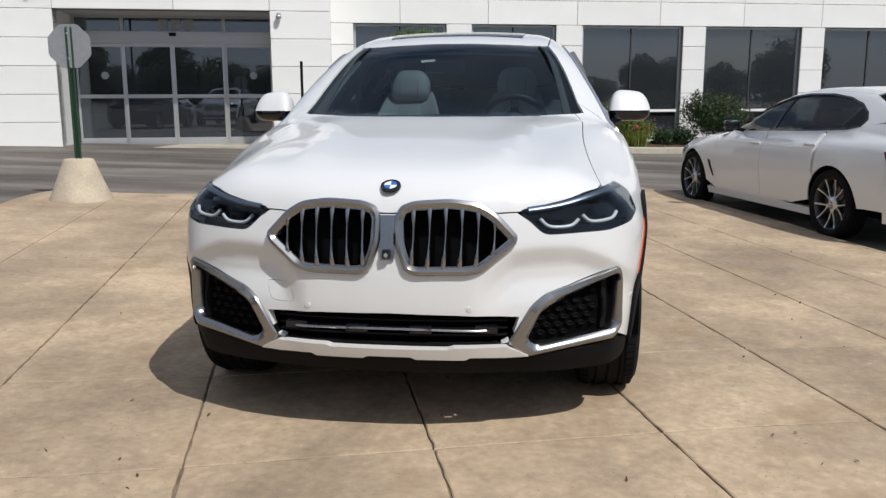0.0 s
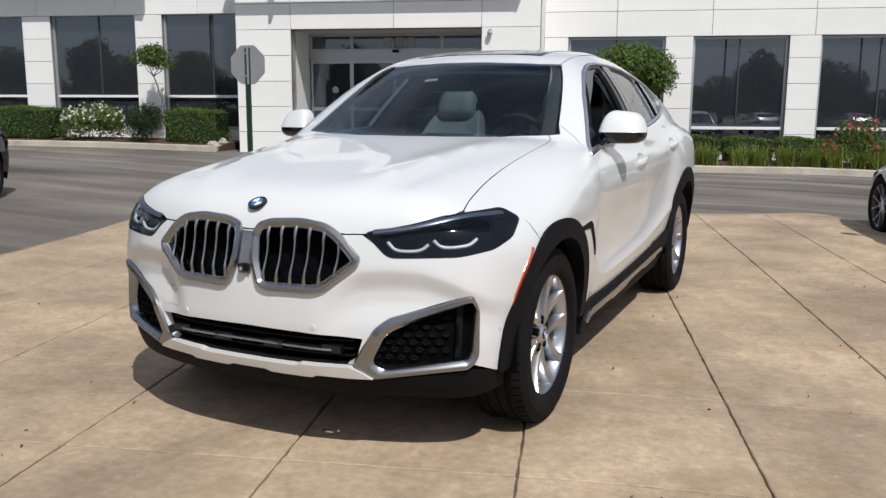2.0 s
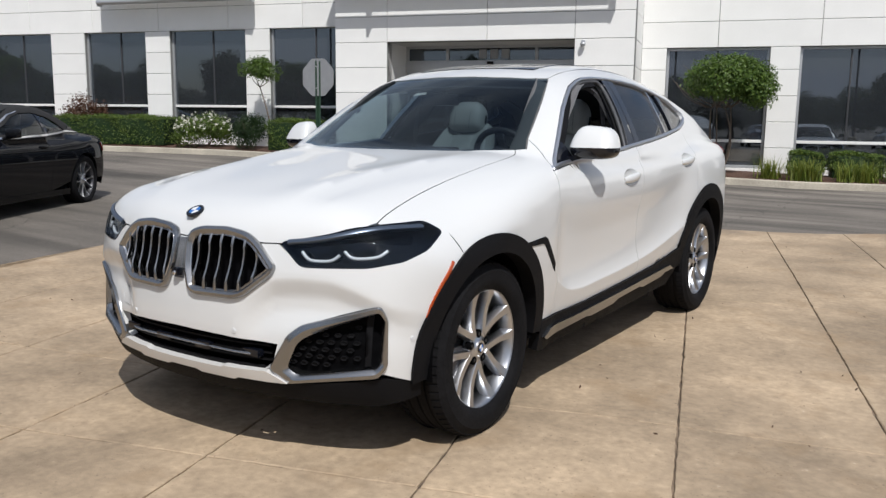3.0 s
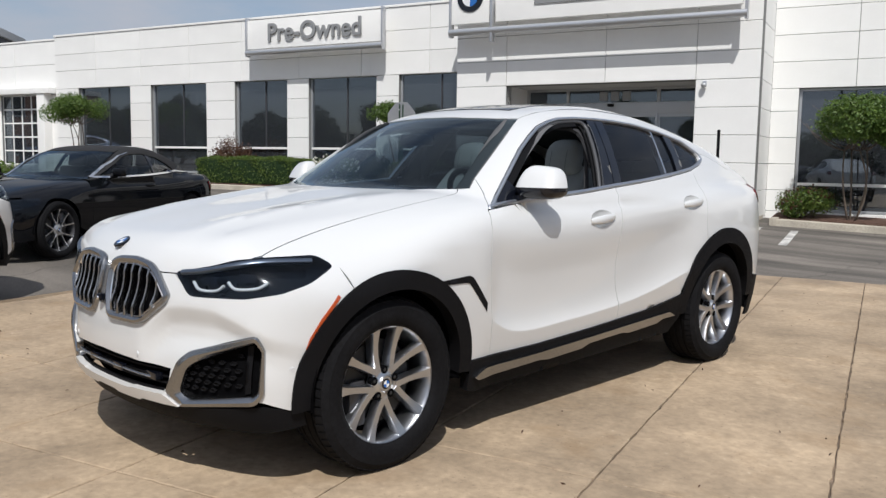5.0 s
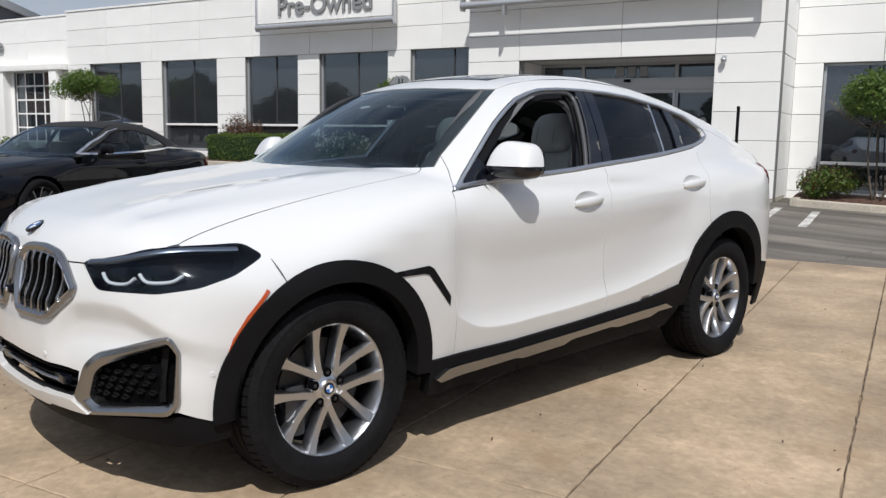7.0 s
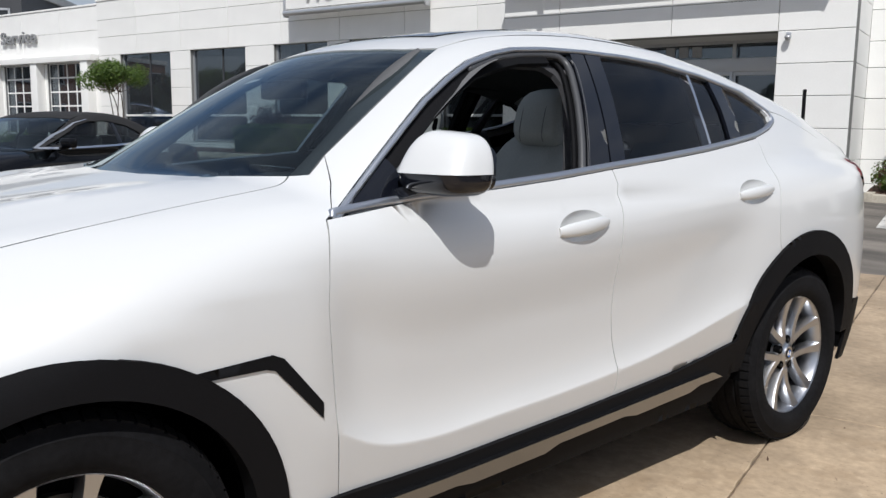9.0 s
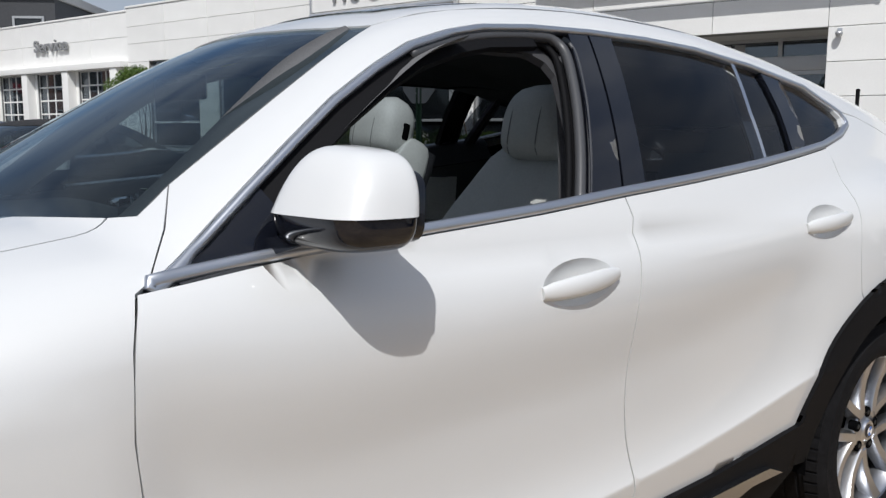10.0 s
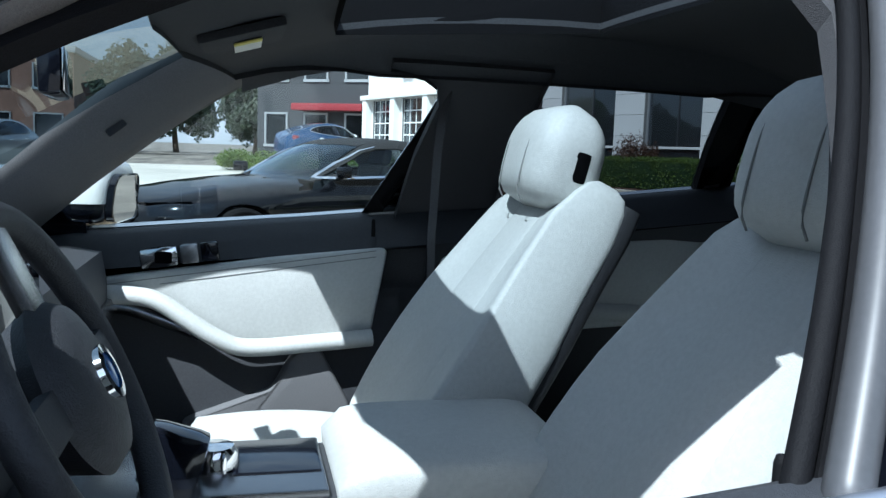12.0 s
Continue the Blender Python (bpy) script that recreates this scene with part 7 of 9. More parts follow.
def build_seat(x, shift, tall=0.0):
    seat = new("front_seat")
    seat.parent = car
    tagged(seat, "pale grey leather front seat with tall headrest")
    flat, winged = rounded_section(32, 0.5), rounded_section(36, 0.42, 0.75)
    back = []
    for t in np.linspace(0, 1, 13):
        y, z = 1.60 + 0.345 * t ** 1.25, 0.70 + 0.575 * t
        w = 0.235 + 0.02 * math.sin(math.pi * min(1, t * 1.4)) - 0.075 * max(0, t - 0.55) ** 1.4 / 0.33
        d = (0.085 - 0.018 * t) * (1 if t < 0.97 else 0.8)
        back.append((y + shift, z, w, d, 0.45))
    y, z, w, d, l = back[-1]
    back += [(y + 0.012, z + 0.022, w * 0.93, d * 0.75, l), (y + 0.018, z + 0.034, w * 0.78, d * 0.4, l)]
    body_part = cushion("backrest", back, winged, LEATHER, seat, x=x)
    mid = [(yy - 0.012, zz, ww * 0.55, dd * 0.95, ll) for yy, zz, ww, dd, ll in back[1:-3]]
    cushion("centre_panel", mid, flat, LEATHER, body_part, x=x)
    shell = [(yy + 0.05, zz - 0.005, ww * 0.93, dd * 0.75, ll) for yy, zz, ww, dd, ll in back[:-2]]
    cushion("seat_shell", shell, flat, LEATHER_DARK, seat, "dark seat back shell", x=x)
    base = []
    for t in np.linspace(0, 1, 11):
        yy = 1.13 + 0.52 * t
        base.append((yy + shift, 0.662 + 0.03 * math.sin(math.pi * t) - 0.03 * t - (0.03 if t == 0 else 0), 0.25 - 0.02 * (t == 0), 0.075 if 0 < t < 1 else 0.05, 1.52))
    cushion("seat_cushion", base, winged, LEATHER, seat, x=x)
    rest = []
    for k, t in enumerate(np.linspace(-1, 1, 13)):
        grow = math.sqrt(max(0.02, 1 - abs(t) ** (4.5 if t < 0 else 2.6)))
        rest.append((1.885 + shift + 0.025 * t, 1.362 + tall + (0.103 + tall) * t, 0.134 * (0.55 + 0.45 * grow) - 0.022 * max(0, t) ** 1.5, 0.080 * grow, 0.22))
    head = cushion("headrest", rest, rounded_section(32, 0.62), LEATHER, seat, x=x)
    for s in (-1, 1):
        # near-black block in place of the shade inside the headrest's slot
        bm = bmesh.new()
        add_box(bm, (x + s * 0.113, 1.893 + shift, 1.345), (0.044, 0.036, 0.062), 0.012, Matrix.Rotation(radians(-14), 4, "X"))
        part("headrest_slot", bm, VOID, head, "dark oval slot", angle=50)
        bm = bmesh.new()
        lathe(bm, [(0.008, 1.22), (0.008, 1.30)], 10, 2, Vector((x + s * 0.05, 1.895 + shift, 0)))
        part("headrest_post", bm, CHROME, head)
    for s in (-1, 1):
        seam = [(x + s * (w * 0.60), y - d * 0.98 - 0.004, z + 0.02) for y, z, w, d, l in back[1:-2]]
        bm = bmesh.new()
        sweep(bm, seam, disc_section(0.0020, 6))
        part("seam_piping", bm, STITCH, body_part)
        outer = [(x + s * w * 0.90, y - d * 0.80 - 0.004, z + 0.02) for y, z, w, d, l in back[1:-2]]
        bm = bmesh.new()
        sweep(bm, outer, disc_section(0.0018, 6))
        part("seam_piping", bm, STITCH, body_part)
        ring = [(x + s * 0.06, 1.885 + shift + 0.025 * t - 0.0805 * math.sqrt(max(0.02, 1 - abs(t) ** (4.5 if t < 0 else 2.6))), 1.362 + tall + (0.103 + tall) * t) for t in np.linspace(-0.82, 0.9, 12)]
        bm = bmesh.new()
        sweep(bm, ring, disc_section(0.0018, 6))
        part("seam_piping", bm, STITCH, head)
    return seat


build_seat(0.345, 0.14, 0.009)
build_seat(-0.37, 0.035)

# lining: floor, doors, pillars, roof
box("cabin_floor", (0, 1.75, 0.42), (1.7, 2.3, 0.06), CABIN_CLOTH, car)
box("firewall", (0, 0.62, 0.70), (1.66, 0.06, 0.75), CABIN_PLASTIC, car)
box("rear_bulkhead", (0, 3.2, 0.80), (1.6, 0.08, 0.75), CABIN_CLOTH, car)
dash = box("dashboard", (0, 0.80, 1.00), (1.64, 0.42, 0.26), CABIN_PLASTIC, car, "dark dashboard", bevel=0.08)
box("instrument_hood", (0.37, 0.93, 1.13), (0.40, 0.22, 0.10), LEATHER_DARK, dash, bevel=0.035)
box("centre_screen", (0.0, 0.99, 1.13), (0.30, 0.025, 0.12), GLOSS_BLACK, dash, bevel=0.01)
box("dash_trim", (-0.42, 1.005, 0.985), (0.72, 0.03, 0.05), SATIN_ALU, dash, bevel=0.012)
lin_f = on_side(B, [(0.70, 1.00), (1.2, 1.045), (1.70, 1.085), (1.70, 0.45), (0.72, 0.45)])
lin_r = on_side(B, [(1.76, 1.19), (2.3, 1.235), (2.9, 1.31), (2.9, 0.80), (2.5, 0.62), (2.4, 0.45), (1.78, 0.45)])
for flip in (False, True):
    s = -1 if flip else 1
    dl = skin("door_lining", B, lin_f, LEFT, CABIN_PLASTIC, car, "dark door lining with pale leather insert", lift=-0.14, step=0.12, thick=0, flip=flip)
    rl = skin("door_lining", B, lin_r, LEFT, CABIN_PLASTIC, car, "dark rear door lining with pale insert", lift=-0.13, step=0.12, thick=0, flip=flip)
    cap = on_side(B, [(0.70, 1.095), (0.92, 1.128), (1.2, 1.150), (1.46, 1.170), (1.74, 1.195), (2.0, 1.216), (2.3, 1.243), (2.75, 1.293)])
    bm = bmesh.new()
    rows = [[bm.verts.new(((p[0] + dx) * s, p[1], p[2] + dz)) for p in cap] for dx, dz in ((-0.012, 0.006), (-0.018, 0.018), (-0.045, 0.022), (-0.072, 0.010), (-0.092, -0.03), (-0.115, -0.065))]
    for one, two in zip(rows, rows[1:]):
        for i in range(len(one) - 1):
            bm.faces.new((one[i], one[i + 1], two[i + 1], two[i]))
    part("door_sill_cap", bm, CABIN_PLASTIC, dl, "dark padded window ledge", angle=50)
    trim_panel("door_insert", [(0.88, 1.035), (1.141, 1.069), (1.401, 1.101), (1.66, 1.125), (1.62, 0.905), (1.486, 0.897), (1.31, 0.883), (1.244, 0.915), (1.179, 0.964), (1.115, 1.006), (1.053, 1.02), (0.88, 1.01)], 0.785, 0.035, LEATHER, dl, "pale leather door insert", s)
    for z0 in (1.02, 1.005):
        bm = bmesh.new()
        sweep(bm, [(0.7845 * s, y, z0 + 0.13 * (y - 0.88)) for y in np.linspace(1.12 if z0 < 1.01 else 1.0, 1.63, 9)], disc_section(0.0012, 6))
        part("stitch_line", bm, STITCH, dl)
    flow = spline([(0.88, 1.018), (1.053, 1.012), (1.12, 0.998), (1.185, 0.955), (1.25, 0.912), (1.32, 0.887), (1.48, 0.893), (1.62, 0.902)], 5)
    bm = bmesh.new()
    sweep(bm, [((0.762 + 0.012 * math.cos(k * 0.16)) * s, y, z) for k, (y, z) in enumerate(flow)], disc_section(0.026, 12, 0.85))
    part("door_armrest", bm, LEATHER, dl, "pale leather armrest", angle=60)
    flow2 = spline([(0.90, 0.982), (1.02, 0.985), (1.10, 0.962), (1.21, 0.915)], 5)
    bm = bmesh.new()
    sweep(bm, [(0.772 * s, y, z) for y, z in flow2], disc_section(0.010, 10, 1.5))
    part("armrest_trim", bm, SATIN_ALU, dl, "satin silver armrest trim", angle=60)
    bm = bmesh.new()
    add_box(bm, (0.795 * s, 1.118, 1.098), (0.03, 0.088, 0.050), 0.018, Matrix.Rotation(radians(7), 4, "X"))
    pull = part("inner_handle", bm, CHROME, dl, "chrome inner door handle", angle=50)
    # near-black block stands in for the shaded cup of the handle
    box("handle_cup", (0.782 * s, 1.128, 1.099), (0.016, 0.04, 0.028), VOID, pull, bevel=0.008)
    for k in range(2):
        box("door_switch", (0.795 * s, 1.186 + 0.046 * k, 1.108 + 0.006 * k), (0.03, 0.041, 0.046), SATIN_ALU if k == 0 else GLOSS_BLACK, pull, bevel=0.006, turn=Matrix.Rotation(radians(7), 4, "X"))
    trim_panel("door_pocket", [(1.166, 0.705), (1.378, 0.774), (1.431, 0.865), (1.493, 0.878), (1.573, 0.724), (1.58, 0.5), (1.166, 0.5)], 0.775, 0.05, GREY_CLOTH, dl, "grey door pocket", s)
    bm = bmesh.new()
    lathe(bm, [(0.001, 1.194), (0.0037, 1.193), (0.005, 1.188), (0.005, 1.15)], 12, 2, Vector((0.815 * s, 1.625, 0)))
    part("lock_pin", bm, BLACK_PLASTIC, dl, smooth=True)
    trim_panel("door_insert", [(1.80, 1.10), (2.27, 1.143), (2.60, 1.18), (2.58, 0.93), (2.2, 0.91), (1.80, 0.90)], 0.785, 0.035, LEATHER, rl, "pale leather door insert", s)
    bm = bmesh.new()
    path = laid(B, LEFT, LEFT.flat(np.array([(0, y, 0.93) for y in np.linspace(1.82, 2.5, 8)])), -0.16)[0]
    sweep(bm, [(q[0] * s, q[1], q[2]) for q in path], disc_section(0.04, 12, 0.7))
    part("door_armrest", bm, LEATHER, rl, "pale leather armrest", angle=60)
    pil = on_side(B, [(1.615 + 0.055 * flip, 1.15), (1.70 + 0.01 * flip, 1.39), (1.745, 1.515), (1.735, 1.548), (1.70, 1.568), (1.62, 1.585), (1.62, 1.61), (1.97 + 0.03 * flip, 1.60), (1.865 + 0.08 * flip, 1.30), (1.80 + 0.14 * flip, 1.15)])
    skin("b_pillar_lining", B, pil, LEFT, PILLAR_CLOTH, car, lift=-0.05, step=0.06, thick=0.02, flip=flip)
    low = on_side(B, [(1.62, 1.17), (1.90, 1.19), (1.90, 0.45), (1.62, 0.45)])
    skin("b_pillar_lining", B, low, LEFT, CABIN_CLOTH, car, lift=-0.11, step=0.1, thick=0.02, flip=flip)
    cpil = on_side(B, [(2.62, 1.26), (2.70, 1.53), (3.1, 1.42), (3.3, 1.30), (3.02, 1.30), (3.0, 1.40), (2.80, 1.49), (2.73, 1.50), (2.68, 1.27)])
    skin("c_pillar_lining", B, cpil, LEFT, CABIN_CLOTH, car, lift=-0.04, step=0.06, thick=0.02, flip=flip)
    edge = on_side(B, [(0.70, 1.12), (0.80, 1.205), (0.96, 1.325), (1.07, 1.40), (1.19, 1.468), (1.30, 1.520), (1.425, 1.558), (1.53, 1.578), (1.69, 1.59), (1.90, 1.592), (2.12, 1.588), (2.33, 1.574), (2.58, 1.538), (2.83, 1.48)])
    inner = spline([(0.66, 0.66, 1.17), (0.64, 0.72, 1.215), (0.622, 0.825, 1.300), (0.572, 1.03, 1.468), (0.535, 1.16, 1.545), (0.50, 1.25, 1.58)], 4)
    outer = spline([(0.865, 0.83, 1.145), (0.845, 0.90, 1.205), (0.795, 1.02, 1.302), (0.755, 1.205, 1.437), (0.72, 1.335, 1.512), (0.70, 1.45, 1.552)], 4)
    bm = bmesh.new()
    rows = []
    for t, push in ((0.0, 0.0), (0.06, 0.018), (0.35, 0.034), (0.7, 0.034), (0.95, 0.014), (1.0, -0.01)):
        rows.append([bm.verts.new(((a[0] + (b[0] - a[0]) * t - push * 0.75) * s, a[1] + (b[1] - a[1]) * t + push * 0.5, a[2] + (b[2] - a[2]) * t - push * 0.4)) for a, b in zip(inner, outer)])
    for one, two in zip(rows, rows[1:]):
        for i in range(len(one) - 1):
            bm.faces.new((one[i], one[i + 1], two[i + 1], two[i]))
    lining = part("a_pillar_lining", bm, GREY_CLOTH, car, "grey cloth windscreen pillar lining", smooth=True)
    bm = bmesh.new()
    add_box(bm, (0.625 * s, 1.05, 1.392), (0.012, 0.045, 0.016), 0.005, Matrix.Rotation(radians(38), 4, "X"))
    part("pillar_badge", bm, CABIN_PLASTIC, lining, angle=50)
    rail_in = laid(B, LEFT, LEFT.flat(edge[5:]), -0.03)[0]
    bm = bmesh.new()
    r1 = [bm.verts.new((q[0] * s, q[1], q[2] - 0.016)) for q in rail_in]
    r2 = [bm.verts.new(((q[0] - 0.05) * s, q[1], q[2] + 0.012)) for q in rail_in]
    r3 = [bm.verts.new(((q[0] - 0.13) * s, q[1], min(q[2] + 0.055, 1.665))) for q in rail_in]
    for a, b in ((r1, r2), (r2, r3)):
        for i in range(len(a) - 1):
            bm.faces.new((a[i], a[i + 1], b[i + 1], b[i]))
    part("roof_rail_lining", bm, CABIN_CLOTH, car, smooth=True)
head_h = np.array([(0, 1.16, 1.58), (0.3, 1.18, 1.58), (0.60, 1.27, 1.57), (0.66, 1.6, 1.6), (0.66, 2.4, 1.6), (0.60, 2.9, 1.5), (0.6, 3.3, 1.4), (0, 3.3, 1.4)])
sun_cut = np.array([(0, 1.44, 1.64), (0.36, 1.46, 1.64), (0.37, 2.01, 1.68), (0, 2.04, 1.69)])
skin("headliner", B, np.concatenate([head_h, (head_h * mirror_x)[::-1][1:-1]]), TOP, CABIN_CLOTH, car, "dark cloth headliner", holes=[np.concatenate([sun_cut, (sun_cut * mirror_x)[::-1][1:-1]])], lift=-0.055, step=0.1, thick=0.012)

# console, wheel, visor, mirror, belts, rear bench
console = box("centre_console", (0.0, 1.25, 0.695), (0.27, 0.95, 0.37), CABIN_PLASTIC, car, "dark centre console with pale sides", bevel=0.05)
box("console_side", (-0.140, 1.53, 0.76), (0.03, 0.44, 0.17), LEATHER, console, bevel=0.012)
box("console_side", (0.140, 1.53, 0.76), (0.03, 0.44, 0.17), LEATHER, console, bevel=0.012)
lid = []
for t in np.linspace(-1, 1, 13):
    grow = math.sqrt(max(0.03, 1 - abs(t) ** 7))
    lid.append((1.63 + 0.19 * t, 0.885 + 0.012 * grow, 0.135 + 0.02 * grow, 0.012 + 0.036 * grow, 1.52))
cushion("armrest_lid", lid, rounded_section(36, 0.45), LEATHER, console, "pale leather armrest lid")
box("console_trim", (0.0, 1.24, 0.880), (0.22, 0.38, 0.018), SATIN_ALU, console, bevel=0.006)
box("cup_holder", (-0.03, 1.36, 0.886), (0.14, 0.13, 0.012), GLOSS_BLACK, console, bevel=0.004)
bm = bmesh.new()
lathe(bm, [(0.001, 0.925), (0.027, 0.922), (0.034, 0.912), (0.036, 0.885)], 24, 2, Vector((0.0, 1.27, 0)))
part("control_knob", bm, CHROME, console, angle=40)
box("gear_lever", (0.055, 1.215, 0.928), (0.055, 0.085, 0.085), GLOSS_BLACK, console, "gloss black gear lever", bevel=0.018, turn=Matrix.Rotation(radians(-18), 4, "X"))
sw = new("steering_wheel")
sw.parent = car
tagged(sw, "dark leather steering wheel")
sw.matrix_local = Matrix.Translation((0.37, 1.145, 1.122)) @ Matrix.Rotation(radians(-65), 4, "X")
bm = bmesh.new()
ring = [(0.185 * math.cos(2 * math.pi * i / 48), 0.185 * math.sin(2 * math.pi * i / 48), 0) for i in range(48)]
sweep(bm, ring, disc_section(0.0185, 12, 0.95), loop=True)
part("wheel_rim", bm, LEATHER_DARK, sw, angle=60)
bm = bmesh.new()
lathe(bm, [(0.001, 0.035), (0.045, 0.033), (0.080, 0.022), (0.095, 0.002), (0.07, -0.05)], 32, 2)
hubp = part("airbag_cover", bm, LEATHER_DARK, sw, angle=50)
bm = bmesh.new()
lathe(bm, [(0.001, 0.040), (0.024, 0.039), (0.027, 0.034)], 28, 2)
part("wheel_emblem", bm, BADGE_BLUE, hubp, "round blue and silver emblem", angle=40)
bm = bmesh.new()
lathe(bm, [(0.020, 0.041), (0.029, 0.040), (0.030, 0.033)], 28, 2)
part("emblem_ring", bm, CHROME, hubp, angle=40)
for a in (0, 180, 270):
    bm = bmesh.new()
    add_box(bm, (0.125, 0, 0.0), (0.11, 0.045 if a != 270 else 0.05, 0.02), 0.008)
    bmesh.ops.transform(bm, matrix=Matrix.Rotation(radians(a), 4, "Z"), verts=bm.verts)
    part("wheel_spoke", bm, SATIN_ALU if a == 270 else LEATHER_DARK, sw, angle=40)
visor = box("sun_visor", (-0.38, 1.305, 1.556), (0.34, 0.15, 0.016), CABIN_CLOTH, car, "folded sun visor with paper label", bevel=0.006, turn=Matrix.Rotation(radians(16), 4, "X"))
box("visor_label", (-0.36, 1.315, 1.546), (0.10, 0.05, 0.003), PAPER, visor, "white and yellow paper label", bevel=0.0005, turn=Matrix.Rotation(radians(16), 4, "X"))
box("visor_label", (-0.295, 1.315, 1.546), (0.028, 0.05, 0.003), PAPER_YELLOW, visor, bevel=0.0005, turn=Matrix.Rotation(radians(16), 4, "X"))
rv = box("rear_view_mirror", (-0.02, 1.055, 1.455), (0.235, 0.03, 0.065), GLOSS_BLACK, car, "frameless inside mirror", bevel=0.014, turn=Matrix.Rotation(radians(8), 4, "Z"))
box("inner_mirror_glass", (-0.02, 1.0715, 1.455), (0.22, 0.003, 0.055), MIRROR, rv, bevel=0.001, turn=Matrix.Rotation(radians(8), 4, "Z"))
for s in (1, -1):
    bm = bmesh.new()
    sweep(bm, [(0.655 * s, 1.77, 1.53), (0.675 * s, 1.76, 1.45), (0.69 * s, 1.755, 1.36), (0.705 * s, 1.75, 1.16), (0.715 * s, 1.76, 0.8)], [(-0.013, -0.006), (-0.011, -0.008), (0.013, 0.006), (0.011, 0.008)], up=Vector((0, 1, 0.2)))
    part("seat_belt", bm, BELT, car, "dark woven seat belt")
bench = new("rear_bench")
bench.parent = car
tagged(bench, "pale grey leather rear bench")
for x in (-0.36, 0.36):
    cushion("bench_back", [(2.72 + 0.28 * t, 0.66 + 0.58 * t, 0.33 - 0.03 * t, 0.07, 0.45) for t in np.linspace(0, 1, 7)], rounded_section(28, 0.45), LEATHER, bench, x=x)
    cushion("bench_headrest", [(3.01 + 0.02 * t, 1.295 + 0.075 * t, 0.12 * math.sqrt(max(0.05, 1 - abs(t) ** 2.5)) + 0.01, 0.055 * math.sqrt(max(0.05, 1 - abs(t) ** 2.5)), 0.25) for t in np.linspace(-1, 1, 9)], rounded_section(24, 0.6), LEATHER, bench, x=x)
cushion("bench_seat", [(2.22 + 0.5 * t, 0.69, 0.66, 0.07 if 0 < t < 1 else 0.045, 1.5) for t in np.linspace(0, 1, 7)], rounded_section(36, 0.4), LEATHER, bench, x=0)

# frame of the sunroof opening
bm = bmesh.new()
cut_ring = np.concatenate([sun_cut, (sun_cut * mirror_x)[::-1][1:-1]])
hi, _ = laid(B, TOP, TOP.flat(cut_ring), -0.002)
lo, _ = laid(B, TOP, TOP.flat(cut_ring), -0.075)
va, vb = [bm.verts.new(p) for p in hi], [bm.verts.new(p) for p in lo]
for i in range(len(va)):
    j = (i + 1) % len(va)
    bm.faces.new((va[i], va[j], vb[j], vb[i]))
part("sunroof_frame", bm, BLACK_PLASTIC, car)


# ---------------------------------------------------------------- plants
def leaf_material(name, lo, hi, glow=0.35):
    """Leaves that differ one by one, with some light through them."""
    m = bpy.data.materials.new(name)
    m.use_nodes = True
    n, l = m.node_tree.nodes, m.node_tree.links
    b = n["Principled BSDF"]
    geo, ramp, soft, mix = n.new("ShaderNodeNewGeometry"), n.new("ShaderNodeValToRGB"), n.new("ShaderNodeBsdfTranslucent"), n.new("ShaderNodeMixShader")
    ramp.color_ramp.elements[0].color, ramp.color_ramp.elements[1].color = (*lo, 1), (*hi, 1)
    l.new(geo.outputs["Random Per Island"], ramp.inputs["Fac"])
    l.new(ramp.outputs["Color"], b.inputs["Base Color"])
    l.new(ramp.outputs["Color"], soft.inputs["Color"])
    b.inputs["Roughness"].default_value, b.inputs["Specular IOR Level"].default_value = 0.5, 0.4
    mix.inputs["Fac"].default_value = glow
    l.new(b.outputs["BSDF"], mix.inputs[1])
    l.new(soft.outputs["BSDF"], mix.inputs[2])
    l.new(mix.outputs["Shader"], n["Material Output"].inputs["Surface"])
    return m


LEAF_TREE = leaf_material("bright_tree_leaf", (0.05, 0.10, 0.018), (0.13, 0.20, 0.035))
LEAF_HEDGE = leaf_material("hedge_leaf", (0.042, 0.088, 0.014), (0.155, 0.21, 0.038))
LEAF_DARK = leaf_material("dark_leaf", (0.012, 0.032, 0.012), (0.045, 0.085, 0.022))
LEAF_RED = leaf_material("red_brown_leaf", (0.055, 0.025, 0.015), (0.13, 0.06, 0.03))
LEAF_GRASS = leaf_material("tuft_blade", (0.10, 0.16, 0.022), (0.27, 0.29, 0.055))
PETAL_WHITE = leaf_material("white_petal", (0.70, 0.68, 0.60), (0.82, 0.80, 0.74), 0.2)
PETAL_RED = leaf_material("red_petal", (0.45, 0.03, 0.06), (0.62, 0.07, 0.12), 0.2)
LEAF_FAR = leaf_material("far_tree_leaf", (0.065, 0.088, 0.066), (0.12, 0.145, 0.095), 0.55)
BARK = material("grey_brown_bark", (0.13, 0.10, 0.075), 0.9, mottle=0.3, grain=40, bump_by=0.8, bump_grain=60)
rng = np.random.default_rng(7)


